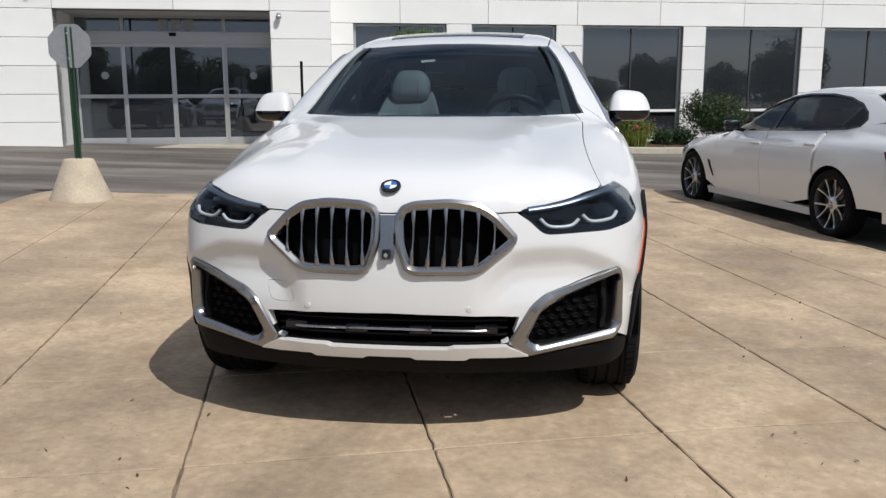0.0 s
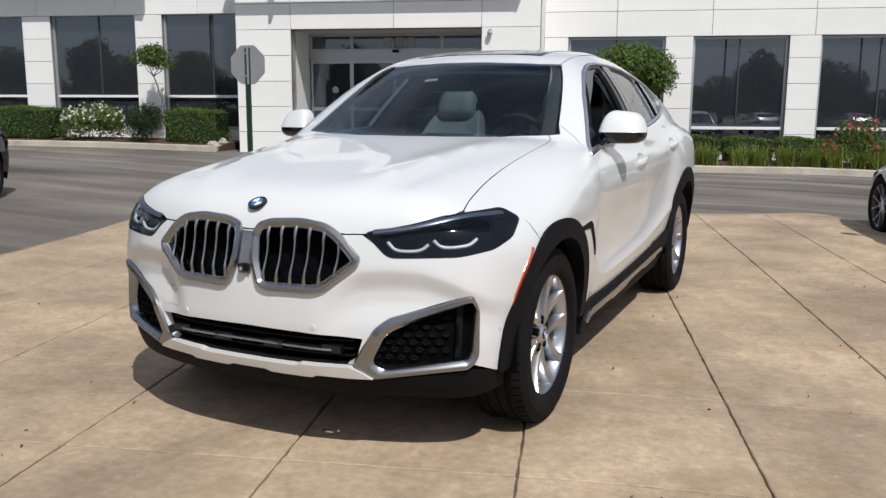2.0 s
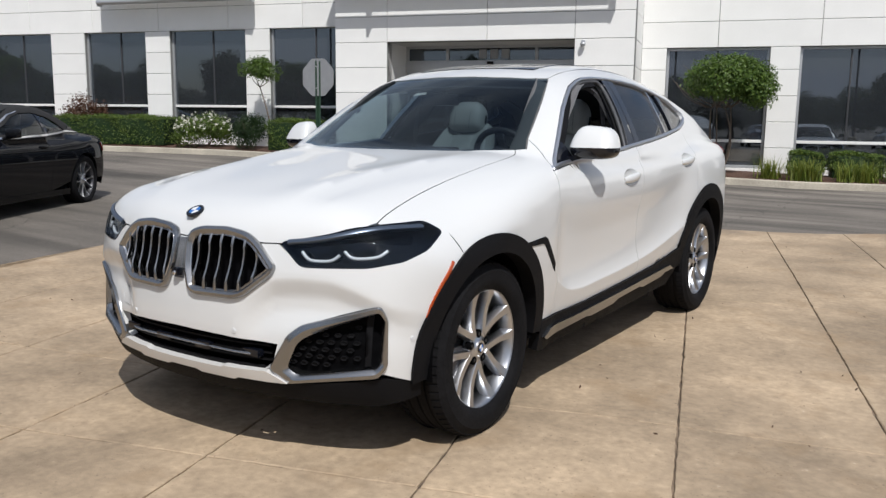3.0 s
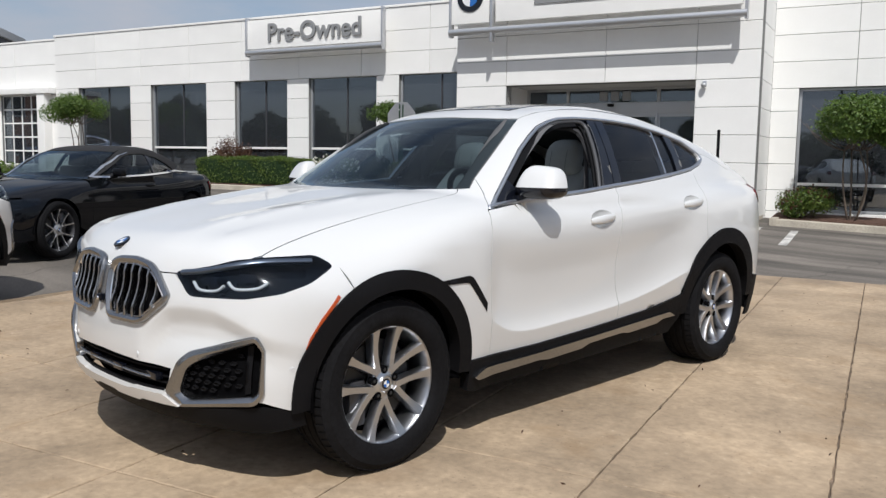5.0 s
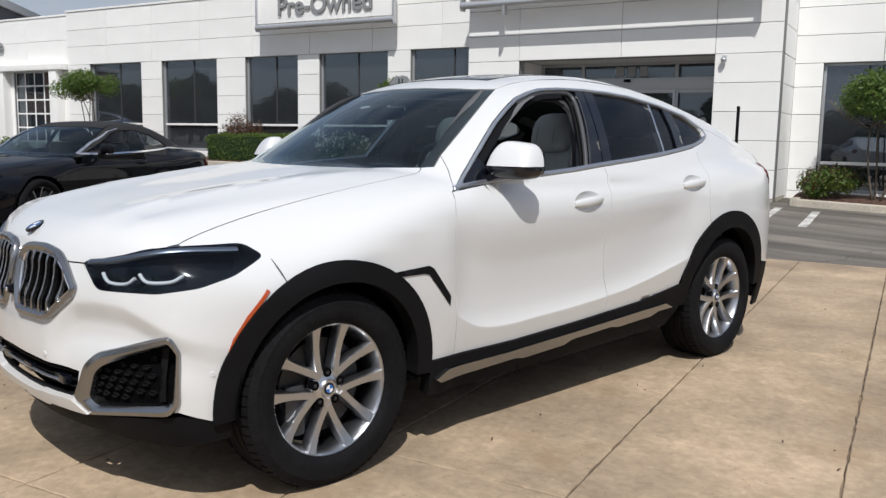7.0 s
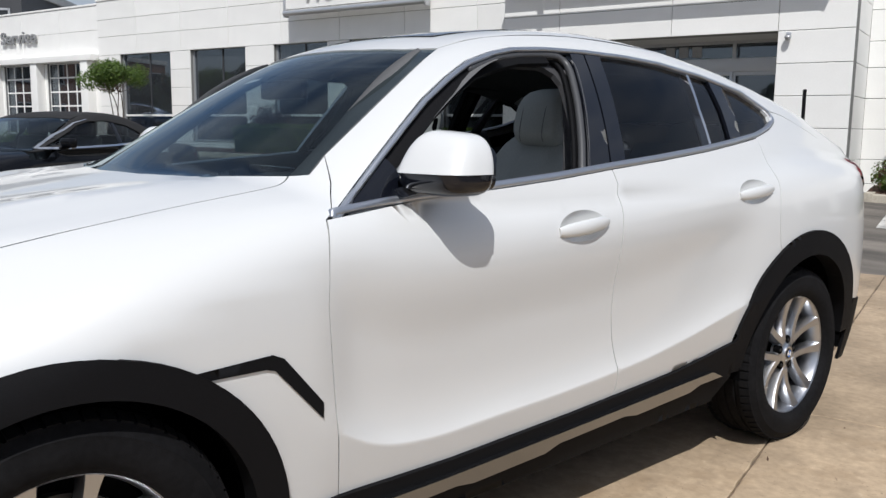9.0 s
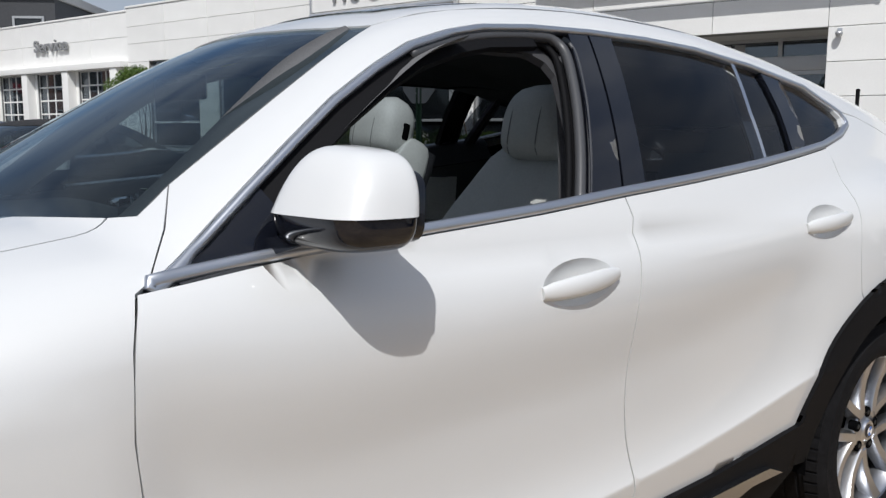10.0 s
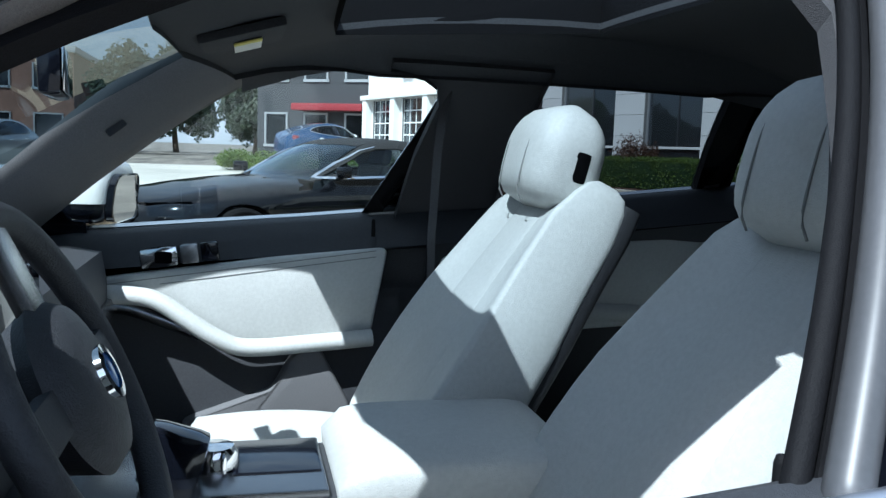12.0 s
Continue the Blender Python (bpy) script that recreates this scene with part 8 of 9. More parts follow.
def leaf_mesh(name, centres, outward, size, mat, parent, aspect=0.55, label=""):
    """Many small folded leaves, each of two triangles that meet along the rib."""
    n = len(centres)
    d = rng.normal(size=(n, 3))
    out = outward / (np.linalg.norm(outward, axis=1)[:, None] + 1e-9)
    normal = out * 0.9 + rng.normal(size=(n, 3)) * 0.55
    normal /= np.linalg.norm(normal, axis=1)[:, None]
    along = d - normal * np.sum(d * normal, 1)[:, None]
    along /= np.linalg.norm(along, axis=1)[:, None]
    side = np.cross(normal, along)
    s = (size * rng.uniform(0.6, 1.35, n))[:, None]
    pts = np.stack([centres - along * s, centres + side * s * aspect + normal * s * 0.18, centres + along * s, centres - side * s * aspect + normal * s * 0.18], 1).reshape(-1, 3)
    return quick_mesh(name, pts, np.arange(4 * n).reshape(n, 4)[:, [0, 1, 2, 0, 2, 3]].reshape(-1, 3), mat, parent, label)


def quick_mesh(name, pts, tris, mat, parent, label=""):
    me = bpy.data.meshes.new(name)
    me.vertices.add(len(pts))
    me.vertices.foreach_set("co", np.asarray(pts, np.float32).ravel())
    me.loops.add(3 * len(tris))
    me.loops.foreach_set("vertex_index", np.asarray(tris, np.int32).ravel())
    me.polygons.add(len(tris))
    me.polygons.foreach_set("loop_start", np.arange(0, 3 * len(tris), 3, dtype=np.int32))
    me.update(calc_edges=True)
    me.materials.append(mat)
    ob = new(name, me)
    if parent is not None:
        ob.parent = parent
    return tagged(ob, label)


def crown_points(blobs, count, hollow=0.55, rough=0.14):
    """Leaf places in and on a cluster of ellipsoids (centre, radii), with an uneven outline."""
    vol = np.array([b[1][0] * b[1][1] * b[1][2] for b in blobs]) ** 0.67
    pick = rng.choice(len(blobs), count, p=vol / vol.sum())
    c, r = np.array([b[0] for b in blobs], float)[pick], np.array([b[1] for b in blobs], float)[pick]
    d = rng.normal(size=(count, 3))
    d /= np.linalg.norm(d, axis=1)[:, None]
    f = hollow + (1 - hollow) * rng.random(count) ** 0.45
    lump = 1 + rough * np.sin(d[:, 0] * 7 + c[:, 0] * 9) * np.sin(d[:, 1] * 6 + c[:, 1] * 5 + 1) + rough * 0.6 * np.sin(d[:, 2] * 11 + d[:, 0] * 8)
    return c + d * r * (f * lump)[:, None] + rng.normal(size=(count, 3)) * 0.012, d


def box_points(size, count, rough=0.03):
    """Leaf places on the faces of a clipped hedge, a rounded block."""
    p = rng.uniform(-1, 1, (count, 3))
    face = rng.choice(3, count, p=(0.18, 0.36, 0.46))
    s = np.where(rng.random(count) < 0.5, -1.0, 1.0)
    for a in range(3):
        k = face == a
        p[k, a] = np.where(a == 2, np.abs(s[k]), s[k]) * rng.uniform(0.82, 1.0, k.sum())
    out = np.zeros_like(p)
    out[np.arange(count), face] = p[np.arange(count), face]
    q = p / (np.sum(np.abs(p) ** 8, 1) ** 0.125)[:, None] * np.max(np.abs(p), 1)[:, None]
    half = np.array(size) / 2
    wob = rough * np.sin(q[:, 0] * half[0] * 5 + q[:, 2] * 3)[:, None] + rng.normal(size=(count, 3)) * rough * 0.5
    return q * half + wob, out


def limb(bm, a, b, r0, r1, bend=0.06, n=6):
    a, b = np.array(a, float), np.array(b, float)
    off = rng.normal(size=3) * bend * np.linalg.norm(b - a)
    path, secs = [], []
    for k in range(n + 1):
        t = k / n
        path.append(a + (b - a) * t + off * math.sin(math.pi * t))
        secs.append(disc_section(r0 + (r1 - r0) * t, 7))
    sweep(bm, path, secs, up=Vector((0.31, 0.95, 0.02)))


def site_place(u, v, lift=0.15):
    p = site(u, v)
    return Matrix.Translation((p.x, p.y, ground_height(p.x, p.y) + lift)) @ pose(0, 0, 0, 0, 0, SITE_YAW)


def small_tree(label, u, v, crown_z, height, radius, stems, leaves, size=0.035, base_shift=0.0):
    top = thing("tree", label, "tree", at=site_place(u, v, 0.12))
    bm = bmesh.new()
    for k in range(stems):
        a = 2 * math.pi * k / max(1, stems) + 0.4
        foot = (base_shift + 0.06 * math.cos(a) * (stems > 1), 0.06 * math.sin(a) * (stems > 1), -0.05)
        fork = (0.18 * radius * math.cos(a) * (stems > 1), 0.18 * radius * math.sin(a), crown_z - height * 0.42)
        limb(bm, foot, fork, 0.024 if stems > 1 else 0.026, 0.014, 0.05)
        for j in range(5):
            b = a + rng.normal() * 0.8 + j * 1.3
            tip = (fork[0] + radius * 0.75 * math.cos(b), fork[1] + radius * 0.75 * math.sin(b), crown_z + rng.uniform(-0.15, 0.25) * height)
            limb(bm, fork, tip, 0.012, 0.004, 0.08)
    part("trunk", bm, BARK, top, "thin grey-brown stems", smooth=True)
    blobs = []
    for k in range(15):
        a, rr = rng.uniform(0, 6.28), radius * math.sqrt(rng.random()) * 0.72
        blobs.append(((rr * math.cos(a), rr * math.sin(a), crown_z + (0.16 - 0.34 * (rr / radius) ** 2) * height + rng.normal() * 0.05 * height), (radius * rng.uniform(0.28, 0.42), radius * rng.uniform(0.28, 0.42), height * rng.uniform(0.22, 0.34))))
    p, d = crown_points(blobs, leaves, 0.35)
    leaf_mesh("crown", p, d + np.array([0, 0, 0.5]), size, LEAF_TREE, top, label="clipped umbrella crown of small leaves")
    return top


def hedge(label, u0, u1, v, depth, height, leaves, mat=LEAF_HEDGE, size=0.024):
    top = thing("hedge", label, "hedge", "clipped hedges under the windows", at=site_place((u0 + u1) / 2, v, 0.14))
    L = u1 - u0
    # darker block inside stands in for the shaded depth between the leaves
    bm = bmesh.new()
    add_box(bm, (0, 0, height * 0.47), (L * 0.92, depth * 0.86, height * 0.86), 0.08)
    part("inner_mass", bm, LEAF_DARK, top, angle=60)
    p, d = box_points((L, depth, height), leaves)
    leaf_mesh("foliage", p + np.array([0, 0, height / 2]), d + np.array([0, 0, 0.3]), size, mat, top)
    return top


def bush(name, label, category, u, v, r, h, leaves, mat, size=0.03, petals=None, count=0, lift=0.12, blades=False, group=""):
    top = thing(name, label, category, group, at=site_place(u, v, lift))
    bm = bmesh.new()
    for k in range(7):
        a = 6.28 * k / 7 + rng.random()
        limb(bm, (0.03 * math.cos(a), 0.03 * math.sin(a), -0.05), (r * 0.6 * math.cos(a), r * 0.6 * math.sin(a), h * rng.uniform(0.6, 0.9)), 0.012, 0.004, 0.06, 4)
    part("stem", bm, BARK, top, smooth=True)
    blobs = [((r * 0.55 * math.cos(a), r * 0.55 * math.sin(a), h * z), (r * 0.5, r * 0.5, h * 0.32)) for a, z in [(6.28 * k / 9 + rng.normal() * 0.3, rng.uniform(0.32, 0.68)) for k in range(9)]] + [((0, 0, h * 0.6), (r * 0.55, r * 0.55, h * 0.38))]
    p, d = crown_points(blobs, leaves, 0.3, 0.2)
    p[:, 2] = np.maximum(p[:, 2], 0.02)
    leaf_mesh("foliage", p, d + np.array([0, 0, 0.4]), size, mat, top, 0.12 if blades else 0.55)
    if petals is not None:
        q, e = crown_points(blobs, count, 0.97, 0.2)
        k = e[:, 2] > -0.2
        q, e = q[k], e[k]
        many = np.repeat(q, 6, 0) + rng.normal(size=(6 * len(q), 3)) * 0.014
        leaf_mesh("blossom", many, np.repeat(e, 6, 0), 0.024, petals, top, 0.8)
    return top


def tuft(label, u, v, r, h, blades):
    """A clump of long arching blades."""
    top = thing("grass_tuft", label, "grass", "daylily tufts along the kerb", at=site_place(u, v, 0.12))
    a, lean, length = rng.uniform(0, 6.28, blades), rng.uniform(0.25, 1.0, blades), rng.uniform(0.65, 1.0, blades)
    pts, tris = [], []
    for i in range(blades):
        d = np.array([math.cos(a[i]), math.sin(a[i]), 0])
        s = np.array([-d[1], d[0], 0]) * 0.013
        base = np.array([*(rng.normal(size=2) * r * 0.22), 0.0])
        row = []
        for t in (0, 0.4, 0.75, 1.0):
            c = base + d * (r * lean[i] * t ** 1.6) + np.array([0, 0, h * length[i] * (t - 0.45 * lean[i] * t ** 3)])
            row += [c - s * (1.02 - t), c + s * (1.02 - t)]
        k = len(pts)
        pts += row
        for j in (0, 2, 4):
            tris += [(k + j, k + j + 1, k + j + 3), (k + j, k + j + 3, k + j + 2)]
    quick_mesh("blade_clump", np.array(pts), np.array(tris), LEAF_GRASS, top)


# bed under the left wing's windows
hedge("long clipped dark green hedge under the windows", -9.6, -5.2, 0.55, 0.95, 0.86, 16000)
hedge("short clipped green hedge beside the entrance block", -2.15, -0.62, 0.55, 0.95, 0.88, 7000)
bush("flowering_shrub", "loose green rose bush with many white flowers", "shrub", -4.15, 0.35, 0.85, 1.05, 6500, LEAF_HEDGE, 0.03, PETAL_WHITE, 420)
bush("shrub", "dark feathery grassy shrub in the bed", "shrub", -2.72, 0.25, 0.5, 1.05, 3500, LEAF_DARK, 0.06, blades=True)
bush("shrub", "rusty red-brown bush behind the hedge", "shrub", -8.9, 1.15, 0.72, 1.6, 5000, LEAF_RED, 0.035)
small_tree("slim young tree with a leaning stem and small crown", -2.75, 0.9, 2.15, 1.0, 0.6, 1, 3000, 0.035, base_shift=0.45)
small_tree("umbrella-shaped clipped tree with several stems", -15.3, 0.2, 2.4, 1.25, 1.22, 4, 13000)
for u, v, s in ((-0.42, 0.1, 0.16), (-0.35, 0.45, 0.22), (-0.25, -0.05, 0.12)):
    bm = bmesh.new()
    bmesh.ops.create_icosphere(bm, subdivisions=3, radius=s)
    for vert in bm.verts:
        q = vert.co.normalized()
        vert.co *= 0.86 + 0.14 * math.sin(q.x * 4 + u * 9) * math.cos(q.y * 5 + q.z * 3) + 0.05 * math.sin(q.z * 9)
        vert.co.z *= 0.7
    ob = part("boulder", bm, BOULDER, None, smooth=True)
    ob.matrix_world = site_place(u - 0.35, v, 0.10 + s * 0.3)
    tagged(ob, "small pale boulder at the corner of the bed", "rock", "boulders at the bed corner")

# bed under the right wing's windows
small_tree("umbrella-shaped clipped tree with several thin stems", 9.45, 0.4, 2.15, 1.45, 1.28, 4, 22000)
bush("shrub", "low green shrub with rusty red tips", "shrub", 8.55, 0.35, 0.6, 0.75, 4500, LEAF_HEDGE, 0.028, LEAF_RED, 260)
for u0, u1 in ((11.0, 11.75), (11.85, 13.0), (13.1, 14.2), (18.4, 20.4), (21.2, 23.6)):
    hedge("low clipped box hedge under the windows", u0, u1, 0.95, 0.75, 0.62, 4200)
for k in range(10):
    tuft("arching yellow-green daylily tuft by the kerb", 10.5 + 0.52 * k + rng.normal() * 0.08, 0.10 + rng.normal() * 0.08, 0.45, 0.72, 150)
for u, h in ((14.2, 0.7), (14.75, 1.25), (15.25, 0.75)):
    bush("rose_bush", "rose bush with red flowers beside the kerb", "shrub", u, 0.5, 0.5, h, 2600, LEAF_HEDGE, 0.03, PETAL_RED, 70, group="red rose bushes")
for u, r, h in ((15.9, 0.30, 0.45), (16.45, 0.38, 0.6)):
    bush("shrub", "small dark green shrub on the mulch", "shrub", u, 0.45, r, h, 1600, LEAF_DARK, 0.03, group="small bed shrubs")
bush("shrub", "large round dark shrub under the windows", "shrub", 17.4, 0.6, 0.95, 1.45, 8000, LEAF_DARK, 0.032, LEAF_RED, 200)
bush("shrub", "round green shrub under the windows", "shrub", 20.9, 0.5, 0.8, 1.2, 5000, LEAF_HEDGE, 0.03)

# mulch chips on both beds
for name, u0, u1 in (("bark_chips", -12, -0.7), ("bark_chips", 8.1, 22)):
    n = 5000
    us, vs = rng.uniform(u0, u1, n), rng.uniform(-0.24, 0.6, n)
    c = np.array([site(u, v, floor_at(u, v) + 0.135 + 0.06 * min(1, max(0, v + 0.25) / 0.9)) for u, v in zip(us, vs)])
    ob = leaf_mesh(name, c, np.tile(np.array([0, 0, 1.0]), (n, 1)), 0.022, MULCH, None, 0.35)
    tagged(ob, "loose red-brown bark chips on the bed", "mulch", kind="stuff")


# ---------------------------------------------------------------- trees far off
def big_tree(x, y, h, r, leaves=1500):
    top = thing("tree", "tall leafy green tree beyond the lot", "tree", "trees round the lot", at=pose(x, y, ground_height(x, y)))
    bm = bmesh.new()
    limb(bm, (0, 0, -0.2), (0.1, 0.1, h * 0.55), 0.03 * h, 0.012 * h, 0.03)
    for k in range(6):
        a = k * 1.05 + rng.random()
        limb(bm, (0, 0, h * (0.25 + 0.05 * k)), (r * 0.6 * math.cos(a), r * 0.6 * math.sin(a), h * (0.45 + 0.07 * k)), 0.012 * h, 0.004 * h, 0.06, 4)
    part("trunk", bm, BARK, top, smooth=True)
    blobs = [((r * 0.55 * math.cos(k * 2.4), r * 0.55 * math.sin(k * 2.4), h * (0.30 + 0.5 * (k % 7) / 7)), (r * rng.uniform(0.4, 0.55), r * rng.uniform(0.4, 0.55), h * 0.16)) for k in range(13)] + [((0, 0, h * 0.8), (r * 0.5, r * 0.5, h * 0.2))]
    p, d = crown_points(blobs, leaves, 0.45, 0.2)
    leaf_mesh("crown", p, d + np.array([0, 0, 0.4]), 0.025 * h, LEAF_FAR, top)
    return top


kinds = [big_tree(-30, -50, 7.0, 3.6, 9000), big_tree(-20, -53, 5.5, 3.4, 9000), big_tree(-9, -51, 8.0, 3.0, 9000)]
x = -92.0
k = 0
while x < 70:
    y = -52 + 5 * math.sin(x * 0.21) + rng.normal() * 2
    if not -32 < x < -7:
        copy_thing(kinds[k % 3], pose(x, y, ground_height(x, y), 0, 0, 57 * k) @ Matrix.Diagonal((1.0, 1.0, rng.uniform(0.75, 1.1), 1)))
    x += rng.uniform(3.0, 4.6)
    k += 1
for x, y, s in ((-1, -44, 0.8), (-14, -50, 0.9), (-25, -50, 0.9), (-56, -6, 0.9), (-58, 2, 0.8), (-54, 12, 1.0), (-55, 18, 0.9), (-57, 25, 1.1), (-62, 30, 1.0), (-50, -16, 0.7), (-46, -24, 0.8), (-60, -30, 1.0), (-70, -4, 1.1), (-72, 12, 1.1), (46, 10, 1.0), (48, -2, 1.0), (44, -14, 0.9), (50, 18, 1.0)):
    copy_thing(kinds[int(abs(x + y)) % 3], pose(x, y, ground_height(x, y), 0, 0, 40 * x) @ Matrix.Diagonal((s, s, s, 1)))
for k in range(5):
    p = Vector((-20.5 - 2.1 * k, 5.0 - 1.0 * k))
    u, v = (SITE.inverted() @ Vector((p.x, p.y, 0))).xy
    bush("shrub", "rounded green island shrub by the drive", "shrub", u, v, 0.75, 0.8, 2200, LEAF_HEDGE, 0.045, group="island shrubs", lift=0.0)

# dry bits on the concrete
n = 260
xy = np.stack([rng.uniform(-3.4, 4.6, n), rng.uniform(-3.2, 6.8, n)], 1)
ok = inside(np.array(PAD), xy)
c = np.array([(x, y, pad_height(x) + 0.006) for x, y in xy[ok]])
ob = leaf_mesh("leaf_litter", c, np.tile(np.array([0, 0, 2.0]), (len(c), 1)), 0.011, MULCH, None, 0.4)
tagged(ob, "dry brown leaf bits scattered on the concrete", "litter", kind="stuff")


# ---------------------------------------------------------------- the other cars
def on_top(shape, xy):
    p = np.asarray([(x, y, 0) for x, y in xy], float)
    return laid(shape, TOP, TOP.flat(p))[0]


SOFT_TOP = material("black_soft_top_cloth", (0.012, 0.012, 0.013), 0.9, mottle=0.2, grain=200, bump_by=0.4, bump_grain=500)


def plain_car(name, label, paint, S, k, group="cars parked on the lot"):
    """A car of separate panels, glass, lamps, mirrors and wheels, laid onto its own smooth shape."""
    top = thing(name, label, "car", group)
    rear, rad = k["rear"], k["radius"]
    arch_r = rad + 0.035
    cf, cr = (0.0, rad), (rear, rad)
    low, belt, seam1, seam2, seam3 = k["sill"], k["belt"], k["seams"][0], k["seams"][1], k["seams"][2]
    hood_x, scr = k["hood_x"], k["screen"]
    edge = [(hood_x + 0.03, -0.42), (hood_x + 0.01, -0.1), (hood_x - 0.01, 0.3), (hood_x - 0.02, scr - 0.12)]

    def belt_z(y):
        z = float(np.interp(y, [p[0] for p in belt], [p[1] for p in belt]))
        return min(z, float(S.deck(y)) - 0.10) if y < belt[0][0] - 0.02 else z
    # bonnet, bumpers
    half = [(0, k["nose"] + 0.10), (0.45, k["nose"] + 0.16), (0.66, k["nose"] + 0.26)] + edge + [(0.5, scr - 0.02), (0, scr - 0.10)]
    h3 = on_top(S, half)
    skin("bonnet", S, np.concatenate([h3, (h3 * mirror_x)[::-1][1:-1]]), TOP, paint, top, gap=0.002, step=0.07)
    nb = np.array([(-0.86, -0.36, low), (-0.86, -0.36, 0.66), (0, k["nose"], 0.70), (0.86, -0.36, 0.66), (0.86, -0.36, low), (0, k["nose"], low)])
    skin("front_bumper", S, nb, WRAP, paint, top, step=0.06)
    grille = on_front(S, fillet([(0.03, 0.52), (0.03, 0.66), (0.36, 0.67), (0.42, 0.60), (0.34, 0.50)], 0.02))
    skin("grille", S, grille, WRAP, BLACK_PLASTIC, top, lift=0.008, step=0.05, both=True)
    skin("air_intake", S, on_front(S, fillet([(-0.45, 0.24), (-0.5, 0.38), (0.5, 0.38), (0.45, 0.24)], 0.03)), WRAP, BLACK_PLASTIC, top, lift=0.006, step=0.05)
    lamp = np.array([(0.50, k["nose"] + 0.10, 0.69), (0.80, -0.50, 0.73), (0.88, -0.28, 0.74), (0.89, -0.33, 0.66), (0.80, -0.55, 0.60), (0.56, k["nose"] + 0.08, 0.60)])
    for one in skin("headlamp", S, lamp, CORNER, LAMP_DARK, top, "dark swept-back headlamp", lift=0.008, step=0.05, both=True):
        skin("lamp_cover", S, lamp, CORNER, LENS, one, lift=0.014, step=0.06, thick=0, gap=0.008, flip=one.name.endswith("1"))
    # flanks
    front_arch, rear_arch = arch_line(cf, arch_r, 0, 180, 22), arch_line(cr, arch_r, 0, 180, 22)
    wing = list(on_top(S, edge[::-1])) + list(on_side(S, [(-0.36, 0.66), (-0.36, rad)] + front_arch[1:] + [(seam1, low), (seam1, belt_z(seam1))]))
    skin("front_wing", S, np.array(wing), SHOULDER, paint, top, gap=0.0015, step=0.06, both=True)
    if k.get("vent"):
        skin("wing_vent", S, on_side(S, [(0.44, 0.60), (0.50, 0.60), (0.585, 0.40), (0.55, 0.40)]), LEFT, GLOSS_BLACK, top, "black slanted wing vent", lift=0.004, step=0.04, both=True)
    doors = [(seam1, seam2)] + ([(seam2, seam3)] if k["doors"] == 4 else [])
    last = doors[-1][1]
    for a, b in doors:
        bottom = [(y, low) for y in (a, (a + b) / 2)] + ([(b, low)] if b < rear - arch_r else [q for q in arch_line(cr, arch_r, 0, 180, 60) if q[0] < b])
        out = on_side(S, [(y, belt_z(y)) for y in np.linspace(b, a, 7)] + bottom)
        made = skin("door", S, out, LEFT, paint, top, gap=0.0025, step=0.07, both=True)
        for door, s in zip(made, (1, -1)):
            y0 = b - 0.24
            pts = on_side(S, [(y0 + 0.02 * i, belt_z(y0) - 0.13) for i in range(11)])
            bm = bmesh.new()
            sweep(bm, [((p[0] + 0.018 * math.sin(math.pi * i / 10)) * s, p[1], p[2]) for i, p in enumerate(pts)], disc_section(0.011, 8, 1.3))
            part("door_handle", bm, paint, door, angle=60)
    tail_y = k["tail"]
    ry = [(y, z) for y, z in rear_arch if y > last - 0.001]
    quarter = [(last, belt_z(last))] + ([(last, low)] if last < rear - arch_r else []) + ry + [(tail_y - 0.42, rad), (tail_y - 0.42, low + 0.1), (tail_y - 0.30, 0.62), (tail_y - 0.22, k["rear_deck"] - 0.09)]
    q3 = list(on_side(S, quarter)) + list(on_top(S, [(k["deck_x"], tail_y - 0.24), (k["deck_x"] + 0.02, k["rear_glass"] + 0.12), (k["deck_x"] + 0.03, k["rear_glass"] - 0.08)])) + list(on_side(S, [(belt[-1][0] + 0.06, belt[-1][1] + 0.015), belt[-1]]))
    skin("rear_quarter_panel", S, np.array(q3), SHOULDER, paint, top, gap=0.0015, step=0.07, both=True)
    skin("sill", S, on_side(S, [(arch_r + 0.02, low + 0.01), (rear - arch_r + 0.03, low + 0.01), (rear - arch_r + 0.02, low - 0.07), (arch_r + 0.03, low - 0.07)]), LEFT, paint if k["sill_paint"] else BLACK_PLASTIC, top, lift=0.004, step=0.1, thick=0.05, both=True)
    # boot
    bh = on_top(S, [(0, k["rear_glass"] + 0.02), (k["deck_x"] - 0.02, k["rear_glass"] - 0.06), (k["deck_x"] + 0.015, k["rear_glass"] + 0.12), (k["deck_x"] - 0.005, tail_y - 0.24), (k["deck_x"] - 0.06, tail_y - 0.12), (0, tail_y - 0.06)])
    skin("boot_lid", S, np.concatenate([bh, (bh * mirror_x)[::-1][1:-1]]), TOP, paint, top, gap=0.002, step=0.08)
    wrap = BackWrap(0, tail_y - 1.0, 1.0)
    rb = np.array([(-0.88, tail_y - 0.40, 0.24), (-0.88, tail_y - 0.40, k["rear_deck"] - 0.10), (0, tail_y, k["rear_deck"] - 0.06), (0.88, tail_y - 0.40, k["rear_deck"] - 0.10), (0.88, tail_y - 0.40, 0.24), (0, tail_y, 0.24)])
    skin("rear_bumper", S, rb, wrap, paint, top, step=0.07)
    skin("tail_lamp", S, np.array([(0.90, tail_y - 0.42, k["rear_deck"] - 0.15), (0.5, tail_y - 0.05, k["rear_deck"] - 0.15), (0.5, tail_y - 0.05, k["rear_deck"] - 0.27), (0.90, tail_y - 0.36, k["rear_deck"] - 0.27)]), wrap, RED_LENS, top, "red wrap-round tail lamp", lift=0.010, step=0.05, both=True)
